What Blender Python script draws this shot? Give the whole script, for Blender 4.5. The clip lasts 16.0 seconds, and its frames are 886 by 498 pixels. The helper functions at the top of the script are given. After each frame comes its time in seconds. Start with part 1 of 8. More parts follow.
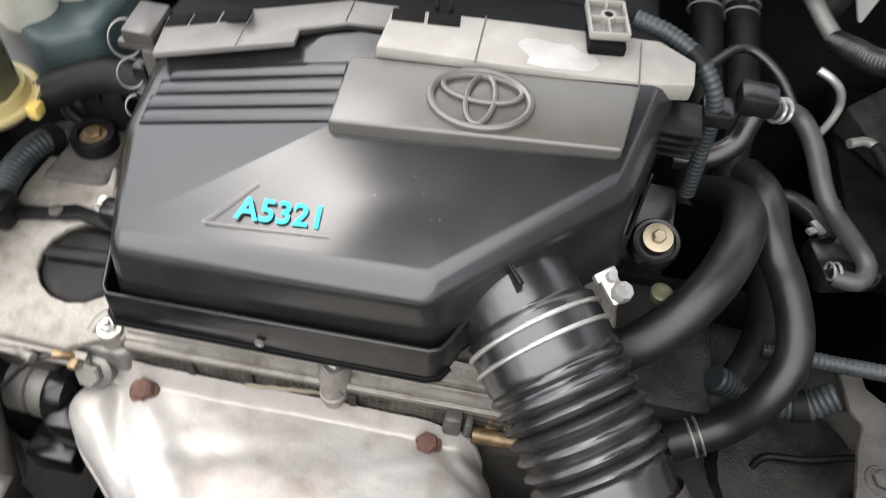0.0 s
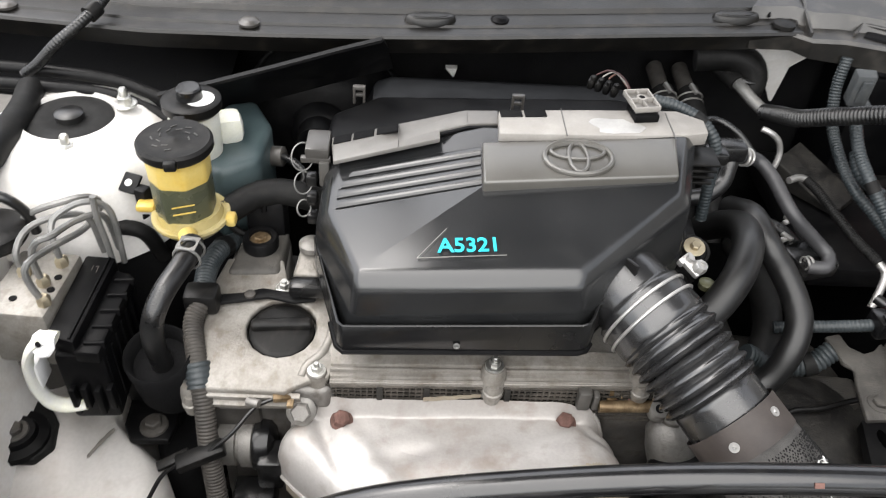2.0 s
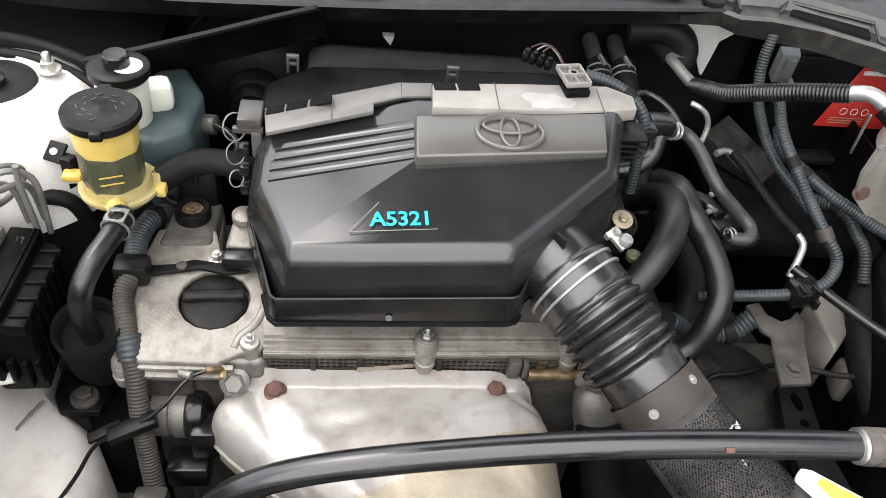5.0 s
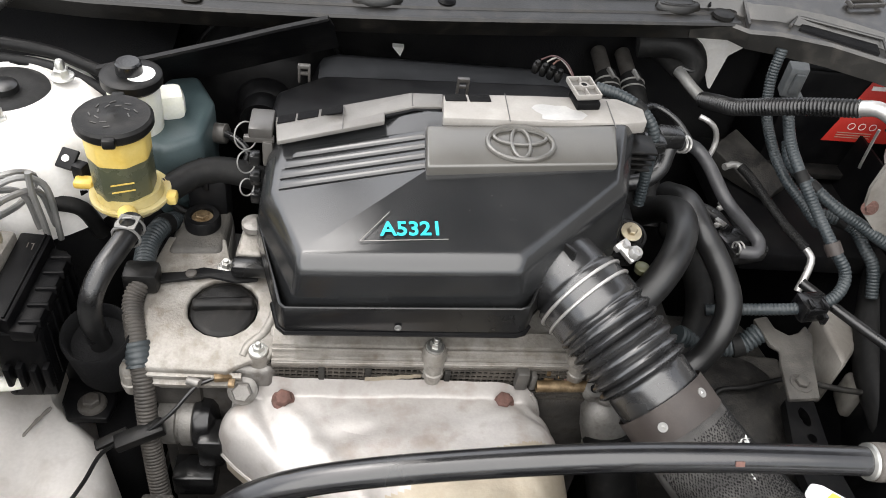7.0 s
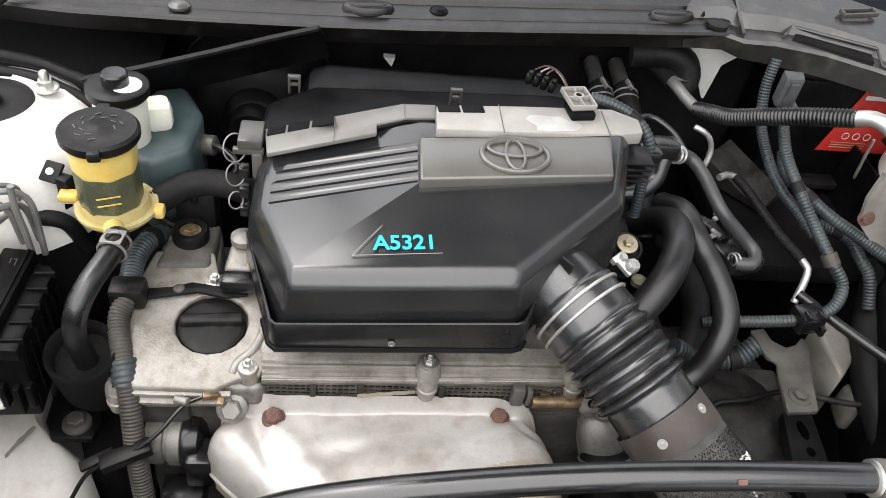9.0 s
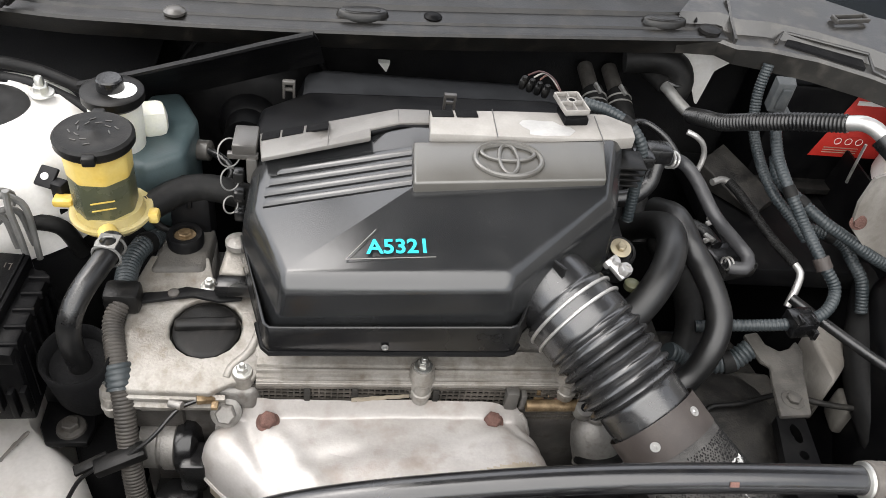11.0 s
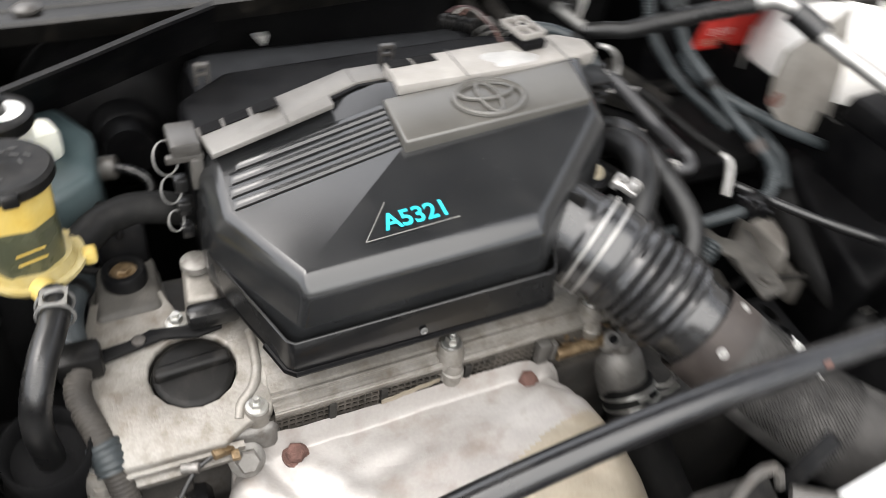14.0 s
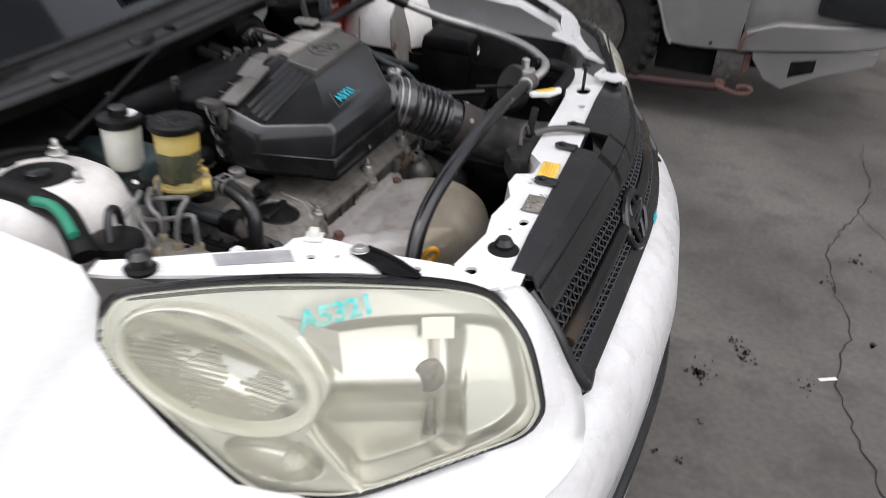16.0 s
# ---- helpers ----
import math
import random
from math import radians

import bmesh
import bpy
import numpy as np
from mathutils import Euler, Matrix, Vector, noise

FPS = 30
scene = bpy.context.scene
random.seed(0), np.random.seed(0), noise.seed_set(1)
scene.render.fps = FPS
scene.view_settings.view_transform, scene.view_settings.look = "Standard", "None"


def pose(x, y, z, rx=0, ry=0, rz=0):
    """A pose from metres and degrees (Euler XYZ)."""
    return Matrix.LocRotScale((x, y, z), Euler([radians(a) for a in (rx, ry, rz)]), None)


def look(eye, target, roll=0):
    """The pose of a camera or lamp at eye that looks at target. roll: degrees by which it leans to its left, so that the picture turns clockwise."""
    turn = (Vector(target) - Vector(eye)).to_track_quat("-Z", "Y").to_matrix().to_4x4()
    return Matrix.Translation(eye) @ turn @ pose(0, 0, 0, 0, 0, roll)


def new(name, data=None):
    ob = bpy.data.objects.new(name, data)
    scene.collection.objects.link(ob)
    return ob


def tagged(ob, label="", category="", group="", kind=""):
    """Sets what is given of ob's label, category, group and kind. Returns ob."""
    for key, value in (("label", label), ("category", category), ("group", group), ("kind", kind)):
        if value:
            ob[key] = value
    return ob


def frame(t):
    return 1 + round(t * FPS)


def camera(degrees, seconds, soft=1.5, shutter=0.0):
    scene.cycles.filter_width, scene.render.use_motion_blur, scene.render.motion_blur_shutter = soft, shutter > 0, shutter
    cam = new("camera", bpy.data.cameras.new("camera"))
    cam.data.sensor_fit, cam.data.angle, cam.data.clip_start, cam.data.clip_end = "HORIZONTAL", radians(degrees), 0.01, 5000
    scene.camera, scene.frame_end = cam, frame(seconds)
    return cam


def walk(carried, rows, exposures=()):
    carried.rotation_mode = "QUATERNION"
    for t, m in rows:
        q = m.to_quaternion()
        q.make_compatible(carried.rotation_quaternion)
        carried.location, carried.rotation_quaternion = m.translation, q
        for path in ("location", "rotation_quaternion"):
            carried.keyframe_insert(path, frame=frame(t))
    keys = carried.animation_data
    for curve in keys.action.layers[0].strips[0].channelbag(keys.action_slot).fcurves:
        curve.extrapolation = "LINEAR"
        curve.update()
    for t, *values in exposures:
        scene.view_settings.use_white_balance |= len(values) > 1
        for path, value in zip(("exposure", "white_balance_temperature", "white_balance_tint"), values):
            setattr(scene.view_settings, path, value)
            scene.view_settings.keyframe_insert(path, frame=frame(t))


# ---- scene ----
cam = camera(57.9, 16.0, soft=0.8, shutter=0.75)
PATH = [
    (0, (0.085, 0.059, 1.357), (-0.028, 1.253, -0.243), 6.6),
    (0.5, (0.041, 0.018, 1.371), (0.044, 1.342, -0.128), 5.8),
    (1, (-0.016, -0.064, 1.411), (0.084, 1.345, -0.004), 5.8),
    (1.5, (-0.016, -0.134, 1.412), (0.021, 1.331, 0.051), 4.1),
    (2, (-0.088, -0.166, 1.428), (0.01, 1.336, 0.112), 4.6),
    (2.5, (-0.099, -0.157, 1.417), (0.125, 1.355, 0.128), 7.4),
    (3, (-0.06, -0.154, 1.426), (0.174, 1.343, 0.12), 9.2),
    (3.5, (-0.058, -0.144, 1.447), (0.152, 1.323, 0.103), 8.4),
    (4, (-0.073, -0.152, 1.441), (0.157, 1.279, 0.063), 8.3),
    (6.5, (-0.082, -0.169, 1.443), (0.158, 1.273, 0.079), 8.9),
    (7, (-0.085, -0.166, 1.441), (0.147, 1.285, 0.085), 9.0),
    (7.5, (-0.087, -0.162, 1.44), (0.148, 1.302, 0.097), 9.1),
    (8, (-0.087, -0.157, 1.437), (0.151, 1.313, 0.102), 9.1),
    (8.5, (-0.086, -0.152, 1.439), (0.161, 1.314, 0.101), 9.1),
    (9, (-0.087, -0.153, 1.434), (0.169, 1.312, 0.098), 9.3),
    (11.5, (-0.083, -0.157, 1.435), (0.181, 1.32, 0.112), 9.3),
    (12, (-0.082, -0.152, 1.433), (0.182, 1.323, 0.108), 9.1),
    (12.5, (-0.086, -0.15, 1.427), (0.186, 1.305, 0.082), 8.9),
    (13, (-0.127, -0.138, 1.41), (0.196, 1.272, 0.028), 8.7),
    (13.5, (-0.159, -0.101, 1.387), (0.222, 1.285, -0.005), 8.0),
    (14, (-0.233, -0.071, 1.356), (0.506, 1.25, 0.049), 7.8),
    (14.4, (-0.382, -0.101, 1.356), (0.764, 0.927, 0.08), 7.6),
    (14.5, (-0.393, -0.114, 1.365), (0.781, 0.852, 0.066), 7.7),
    (14.8, (-0.51, -0.17, 1.356), (0.809, 0.7, 0.129), 5.0),
    (15, (-0.591, -0.203, 1.344), (0.759, 0.647, 0.138), 3.1),
    (15.2, (-0.687, -0.227, 1.378), (0.698, 0.579, 0.181), 2.7),
    (15.4, (-0.782, -0.233, 1.396), (0.673, 0.513, 0.244), 3.0),
    (15.5, (-0.823, -0.228, 1.381), (0.688, 0.483, 0.28), 3.4),
    (15.7, (-0.923, -0.209, 1.393), (0.648, 0.398, 0.314), 4.3),
    (16, (-1.049, -0.216, 1.398), (0.58, 0.384, 0.406), 3.9),
]
walk(cam, [(t, look(eye, target, roll)) for t, eye, target, roll in PATH],
     exposures=[(0.0, 1.82, 6600, 10), (1.0, 2.0, 6600, 10), (2.0, 1.83, 6600, 10), (7.5, 1.83, 6600, 10), (13.6, 1.85, 6600, 10), (14.2, 1.97, 6680, 10), (14.5, 2.15, 6640, 10), (14.75, 2.0, 6600, 10), (15.0, 1.65, 6550, 12), (15.5, 1.05, 6450, 14), (16.0, 0.7, 6400, 14)])

# ---- light ----
world = bpy.data.worlds.new("overcast_sky")
scene.world = world
world.use_nodes = True
wn = world.node_tree
wn.nodes.clear()
sky = wn.nodes.new("ShaderNodeTexSky")
sky.sky_type, sky.sun_disc = "NISHITA", False
sky.sun_elevation, sky.sun_rotation, sky.dust_density = radians(66), radians(-50), 3.0
hsv = wn.nodes.new("ShaderNodeHueSaturation")
hsv.inputs["Saturation"].default_value = 0.25
wbg = wn.nodes.new("ShaderNodeBackground")
wbg.inputs["Strength"].default_value = 0.15
wout = wn.nodes.new("ShaderNodeOutputWorld")
wn.links.new(sky.outputs[0], hsv.inputs["Color"])
wn.links.new(hsv.outputs[0], wbg.inputs["Color"])
wn.links.new(wbg.outputs[0], wout.inputs["Surface"])
sun = new("sun", bpy.data.lights.new("sun", "SUN"))
sun.data.energy, sun.data.angle, sun.data.color = 1.25, radians(80), (1.0, 0.97, 0.92)
sun.matrix_world = look((-0.4, -2.2, 4.0), (0.1, 0.3, 0.9))


# ---- materials ----
def mat(name, col, col2=None, rough=0.5, rough2=None, metal=0.0, scale=30.0, grain=400.0, mixat=(0.4, 0.65), bump=0.08,
        speck=0.92, dust=None, dust_amount=0.0, spec=0.5, coat=0.0, alpha=1.0, sss=0.0, stretch=(1, 1, 1), fleck=None):
    """A worn surface: two colours mixed by large noise, fine grain in the relief, and dust in spots."""
    m = bpy.data.materials.new(name)
    m.use_nodes = True
    nt = m.node_tree
    b = nt.nodes["Principled BSDF"]
    co = nt.nodes.new("ShaderNodeTexCoord")
    mp = nt.nodes.new("ShaderNodeMapping")
    mp.inputs["Scale"].default_value = stretch
    nt.links.new(co.outputs["Object"], mp.inputs["Vector"])

    def noisy(sc, detail=4.0, lo=0.4, hi=0.65):
        n = nt.nodes.new("ShaderNodeTexNoise")
        n.inputs["Scale"].default_value, n.inputs["Detail"].default_value = sc, detail
        nt.links.new(mp.outputs[0], n.inputs["Vector"])
        r = nt.nodes.new("ShaderNodeMapRange")
        r.inputs["From Min"].default_value, r.inputs["From Max"].default_value = lo, hi
        nt.links.new(n.outputs["Fac"], r.inputs["Value"])
        return r.outputs["Result"]

    def blend(f, a, c):
        x = nt.nodes.new("ShaderNodeMix")
        x.data_type = "RGBA"
        nt.links.new(f, x.inputs["Factor"])
        for sock, v in ((x.inputs["A"], a), (x.inputs["B"], c)):
            if isinstance(v, tuple):
                sock.default_value = (*v, 1)
            else:
                nt.links.new(v, sock)
        return x.outputs["Result"]

    col2 = col2 or tuple(min(1, c * 1.25 + 0.004) for c in col)
    f = noisy(scale, 5, *mixat)
    c = blend(f, col, col2)
    g = noisy(grain, 3, 0.3, 0.7)
    c = blend(g, c, blend(f, tuple(v * speck for v in col), tuple(v * speck for v in col2)))
    if dust:
        d = noisy(scale * 4.3, 8, 0.5, 0.5 + 0.3 / max(dust_amount, 0.01))
        c = blend(d, c, dust)
    if fleck:
        c = blend(noisy(fleck[1], 1, fleck[2], fleck[2] + 0.02), c, fleck[0])
    nt.links.new(c, b.inputs["Base Color"])
    rr = nt.nodes.new("ShaderNodeMapRange")
    rr.inputs["To Min"].default_value = rough
    rr.inputs["To Max"].default_value = rough2 if rough2 is not None else min(1, rough + 0.15)
    nt.links.new(f, rr.inputs["Value"])
    nt.links.new(rr.outputs["Result"], b.inputs["Roughness"])
    b.inputs["Metallic"].default_value = metal
    b.inputs["Specular IOR Level"].default_value = spec
    b.inputs["Coat Weight"].default_value = coat
    b.inputs["Coat Roughness"].default_value = 0.08
    b.inputs["Alpha"].default_value = alpha
    if sss:
        b.inputs["Subsurface Weight"].default_value = sss
        b.inputs["Subsurface Radius"].default_value = (0.01, 0.01, 0.006)
    if bump:
        bp = nt.nodes.new("ShaderNodeBump")
        bp.inputs["Strength"].default_value, bp.inputs["Distance"].default_value = bump, 0.001
        nt.links.new(g, bp.inputs["Height"])
        nt.links.new(bp.outputs[0], b.inputs["Normal"])
    return m


PLASTIC = mat("black_moulded_plastic", (0.006, 0.006, 0.0065), (0.009, 0.009, 0.009), 0.22, 0.3, scale=14, grain=900, bump=0.02, dust=(0.03, 0.028, 0.025), dust_amount=0.2)
PLASTIC_WORN = mat("dusty_black_plastic", (0.005, 0.005, 0.005), (0.010, 0.0095, 0.009), 0.38, 0.5, scale=22, grain=700, dust=(0.05, 0.046, 0.042), dust_amount=0.3, spec=0.2)
PLASTIC_FADED = mat("sun_faded_grey_plastic", (0.045, 0.042, 0.039), (0.075, 0.071, 0.065), 0.3, 0.42, scale=18, grain=600, spec=0.6, bump=0.05)
# Two greys for the rear trim put its sky reflection into the colour.
PLASTIC_GREY = mat("light_grey_plastic", (0.120, 0.114, 0.106), (0.155, 0.148, 0.138), 0.4, 0.5, scale=16, grain=600, spec=0.6, bump=0.04, dust=(0.2, 0.19, 0.175), dust_amount=0.3)
PLASTIC_PALE = mat("pale_grey_plastic", (0.225, 0.212, 0.195), (0.29, 0.275, 0.255), 0.5, 0.6, scale=14, grain=500, dust=(0.36, 0.345, 0.32), dust_amount=0.35)
PLATE = mat("satin_grey_plastic_plate", (0.066, 0.0625, 0.055), (0.085, 0.081, 0.072), 0.3, 0.4, scale=16, grain=700, bump=0.02, spec=0.9)
RUBBER = mat("black_rubber", (0.006, 0.006, 0.0063), (0.011, 0.011, 0.011), 0.26, 0.4, scale=25, grain=800, bump=0.04, spec=0.6, dust=(0.03, 0.028, 0.026), dust_amount=0.3)
RUBBER_MATT = mat("matt_black_rubber", (0.005, 0.005, 0.005), (0.009, 0.009, 0.0088), 0.5, 0.7, scale=30, grain=600, dust=(0.035, 0.032, 0.03), dust_amount=0.3, spec=0.2)
LOOM_GREY = mat("faded_corrugated_conduit", (0.04, 0.037, 0.034), (0.075, 0.068, 0.06), 0.45, 0.6, scale=30, spec=0.25)
LOOM_BLUE = mat("blue_grey_corrugated_conduit", (0.024, 0.030, 0.033), (0.042, 0.049, 0.052), 0.36, 0.5, scale=30, spec=0.4)
ALU = mat("oxidised_cast_aluminium", (0.215, 0.200, 0.178), (0.305, 0.290, 0.265), 0.40, 0.56, metal=0.35, scale=20, grain=420, bump=0.22, speck=0.84, dust=(0.12, 0.097, 0.074), dust_amount=0.85)
ALU_DARK = mat("dark_cast_aluminium", (0.06, 0.056, 0.052), (0.12, 0.112, 0.103), 0.55, 0.75, metal=0.4, scale=26, grain=500, bump=0.2, dust=(0.04, 0.03, 0.022), dust_amount=0.7)
SHIELD = mat("stained_pressed_steel_shield", (0.40, 0.378, 0.36), (0.52, 0.503, 0.488), 0.46, 0.6, metal=0.32, scale=9, grain=350, bump=0.08, dust=(0.24, 0.195, 0.16), dust_amount=0.85)
SHIELD_TAN = mat("heat_tanned_steel", (0.36, 0.315, 0.245), (0.45, 0.41, 0.34), 0.5, 0.65, metal=0.4, scale=9, grain=350, bump=0.08, dust=(0.2, 0.15, 0.1), dust_amount=0.45)
RUST = mat("rusty_steel", (0.09, 0.045, 0.035), (0.16, 0.085, 0.07), 0.8, 0.95, scale=90, grain=700, bump=0.6)
ZINC = mat("zinc_plated_steel", (0.5, 0.5, 0.48), (0.65, 0.64, 0.6), 0.3, 0.5, metal=0.9, scale=60)
ZINC_YELLOW = mat("passivated_yellow_steel", (0.36, 0.31, 0.22), (0.5, 0.44, 0.32), 0.4, 0.55, metal=0.75, scale=60)
STEEL_PIPE = mat("grey_steel_pipe", (0.16, 0.16, 0.155), (0.24, 0.235, 0.225), 0.4, 0.5, metal=0.4, scale=40)
PIPE_ALU = mat("bare_aluminium_pipe", (0.4, 0.39, 0.375), (0.5, 0.49, 0.475), 0.32, 0.45, metal=0.7, scale=40, grain=300, bump=0.06)
PAINT = mat("white_car_paint", (0.81, 0.81, 0.805), (0.85, 0.85, 0.845), 0.25, 0.3, scale=6, grain=300, bump=0.01, coat=0.5)
PAINT_DIRTY = mat("dusty_white_inner_panel", (0.70, 0.68, 0.65), (0.78, 0.77, 0.75), 0.45, 0.6, scale=9, grain=250, dust=(0.45, 0.39, 0.32), dust_amount=0.45)
PAINT_APRON = mat("dusty_cream_apron_paint", (0.54, 0.515, 0.485), (0.66, 0.64, 0.615), 0.5, 0.65, scale=7, grain=250, dust=(0.30, 0.255, 0.205), dust_amount=0.5)
PAINT_BLACK = mat("black_steel_and_shade", (0.004, 0.004, 0.0045), (0.0075, 0.0075, 0.0077), 0.4, 0.55, scale=20, dust=(0.03, 0.028, 0.026), dust_amount=0.25, spec=0.16)
# Bulkhead felt, and the black put into recesses, slots and gaps as shade.
FIREWALL = mat("felt_and_shade_black", (0.006, 0.006, 0.0066), (0.011, 0.011, 0.0112), 0.8, 0.95, scale=20, bump=0.3, spec=0.08)
YELLOWED = mat("yellowed_translucent_plastic", (0.52, 0.36, 0.075), (0.58, 0.46, 0.16), 0.35, 0.45, scale=26, grain=300, sss=0.2)
YELLOW_CLEAR = mat("pale_yellowed_clear_plastic", (0.34, 0.27, 0.10), (0.40, 0.34, 0.17), 0.3, 0.42, scale=26, grain=300, sss=0.2)
FLUID = mat("dark_fluid_behind_plastic", (0.055, 0.06, 0.038), (0.085, 0.085, 0.045), 0.25, 0.35, scale=26)
MILKY = mat("milky_white_plastic", (0.66, 0.66, 0.58), (0.74, 0.74, 0.68), 0.4, 0.5, scale=26, sss=0.3)
TEAL_PLASTIC = mat("blue_green_translucent_plastic", (0.040, 0.060, 0.064), (0.065, 0.090, 0.094), 0.35, 0.5, scale=20)
MARKER = mat("cyan_paint_marker", (0.01, 0.44, 0.55), (0.02, 0.50, 0.60), 0.4, 0.5, scale=80)
RED_LABEL = mat("red_label", (0.46, 0.028, 0.02), (0.54, 0.042, 0.032), 0.35, 0.45, scale=30)
WHITE_PRINT = mat("white_print", (0.75, 0.75, 0.72), (0.8, 0.8, 0.78), 0.5, 0.6)
YELLOW_LABEL = mat("yellow_label", (0.75, 0.5, 0.06), (0.82, 0.6, 0.12), 0.5, 0.6, scale=60)
YELLOW_GRIP = mat("yellow_dipstick_plastic", (0.7, 0.33, 0.02), (0.78, 0.42, 0.05), 0.4, 0.5, scale=60)
MESHCLOTH = mat("grey_heat_cloth", (0.045, 0.043, 0.041), (0.095, 0.091, 0.086), 0.55, 0.75, scale=40, grain=1200, bump=0.5, spec=0.35)
BROWN_BAND = mat("brown_scuffed_band", (0.034, 0.027, 0.024), (0.056, 0.046, 0.041), 0.55, 0.7, scale=40)
COLLAR = mat("scuffed_grey_brown_collar", (0.085, 0.075, 0.066), (0.13, 0.118, 0.105), 0.5, 0.65, scale=40, dust=(0.2, 0.18, 0.16), dust_amount=0.3)
GASKET = mat("oily_black_steel_mesh", (0.05, 0.046, 0.04), (0.11, 0.098, 0.085), 0.4, 0.6, metal=0.3, scale=40, spec=0.3)
BRASS = mat("oil_stained_brass", (0.16, 0.11, 0.06), (0.34, 0.25, 0.15), 0.35, 0.5, metal=0.6, scale=90, dust=(0.05, 0.035, 0.022), dust_amount=0.6)
GRILLE = mat("weathered_black_grille", (0.0040, 0.0042, 0.0056), (0.0075, 0.0077, 0.0088), 0.20, 0.30, scale=14, grain=500, dust=(0.02, 0.018, 0.016), dust_amount=0.12, spec=0.8)
# Brown in the mix is the bar's warm glint, put into the colour.
GRILLE_BROWN = mat("black_bar_painted_sheen", (0.008, 0.0075, 0.0075), (0.05, 0.036, 0.024), 0.2, 0.3, metal=0.3, scale=7, mixat=(0.5, 0.7))
GLASS_DARK = mat("dark_windscreen_glass", (0.012, 0.014, 0.016), (0.016, 0.018, 0.02), 0.05, 0.08, scale=4, bump=0)
CONCRETE = mat("worn_yard_concrete", (0.066, 0.06, 0.055), (0.158, 0.149, 0.136), 0.7, 0.9, scale=1.3, grain=45, bump=0.5, mixat=(0.25, 0.75), speck=0.8, dust=(0.05, 0.046, 0.042), dust_amount=0.75, spec=0.3)
STAIN = mat("dark_oil_spot", (0.012, 0.009, 0.007), (0.024, 0.017, 0.012), 0.5, 0.7, scale=60)
TYRE = mat("tyre_rubber", (0.014, 0.0135, 0.013), (0.026, 0.024, 0.022), 0.75, 0.9, scale=30, bump=0.4, dust=(0.05, 0.043, 0.035), dust_amount=0.4, spec=0.2)
VAN_PAINT = mat("dusty_silver_paint", (0.19, 0.187, 0.18), (0.26, 0.255, 0.247), 0.35, 0.45, metal=0.2, scale=3, grain=200)
RED_STEEL = mat("faded_red_painted_steel", (0.030, 0.011, 0.011), (0.052, 0.017, 0.016), 0.5, 0.7, scale=20)
HOUSING = mat("silvered_lamp_reflector", (0.70, 0.69, 0.64), (0.78, 0.77, 0.72), 0.28, 0.36, metal=0.9, scale=10, bump=0)
RUBBER_SHEEN = mat("dull_grey_black_rubber", (0.012, 0.012, 0.0127), (0.019, 0.019, 0.0196), 0.21, 0.30, scale=25, grain=800, bump=0.03, spec=0.9, dust=(0.05, 0.047, 0.042), dust_amount=0.25)
# Blacker than the other plastics; puts the shade of deep parts into the colour.
PLASTIC_BACK = mat("shade_black_plastic", (0.0024, 0.0024, 0.0028), (0.0046, 0.0046, 0.0049), 0.36, 0.48, scale=22, grain=700, dust=(0.018, 0.0165, 0.015), dust_amount=0.2, spec=0.09)
GEARBOX = mat("oily_dark_casting", (0.012, 0.0115, 0.011), (0.035, 0.033, 0.030), 0.5, 0.7, metal=0.25, scale=26, grain=400, bump=0.3, dust=(0.07, 0.064, 0.055), dust_amount=0.4, spec=0.3)
# White paint taken down to beige for dirt and for shade low down.
LEG = mat("dirt_and_shade_beige", (0.16, 0.147, 0.13), (0.25, 0.236, 0.214), 0.6, 0.8, scale=16, dust=(0.08, 0.067, 0.054), dust_amount=0.6)
RUBBER_PIPE = mat("glossy_black_sleeve", (0.007, 0.007, 0.0078), (0.011, 0.011, 0.0117), 0.20, 0.28, scale=18, grain=700, bump=0.03, spec=0.7, coat=0.15, dust=(0.05, 0.046, 0.04), dust_amount=0.2)
BUMPER_PAINT = mat("scuffed_white_bumper_paint", (0.70, 0.70, 0.70), (0.78, 0.78, 0.775), 0.25, 0.42, scale=7, grain=200, bump=0.02, coat=0.3, dust=(0.42, 0.37, 0.31), dust_amount=0.42)
LEG_GREY = mat("dusty_grey_casting", (0.045, 0.042, 0.038), (0.085, 0.080, 0.072), 0.6, 0.8, metal=0.2, scale=30, grain=400, bump=0.3, dust=(0.10, 0.09, 0.076), dust_amount=0.5)
ALU_MID = mat("stained_grey_casting", (0.18, 0.172, 0.16), (0.30, 0.288, 0.27), 0.45, 0.6, metal=0.5, scale=26, grain=500, bump=0.2, dust=(0.06, 0.045, 0.032), dust_amount=0.7)
RUBBER_HOSE = mat("soft_black_hose_rubber", (0.007, 0.007, 0.0073), (0.011, 0.011, 0.011), 0.36, 0.46, scale=25, grain=800, bump=0.04, spec=0.5, dust=(0.03, 0.028, 0.025), dust_amount=0.25)
LID = mat("satin_black_lid_plastic", (0.0120, 0.0125, 0.0132), (0.0160, 0.0165, 0.0170), 0.20, 0.28, scale=10, grain=900, bump=0.02, spec=0.75, dust=(0.028, 0.0276, 0.0268), dust_amount=0.3)
CLOUDY = mat("white_worn_patch", (0.31, 0.305, 0.295), (0.38, 0.372, 0.36), 0.5, 0.6, scale=60)


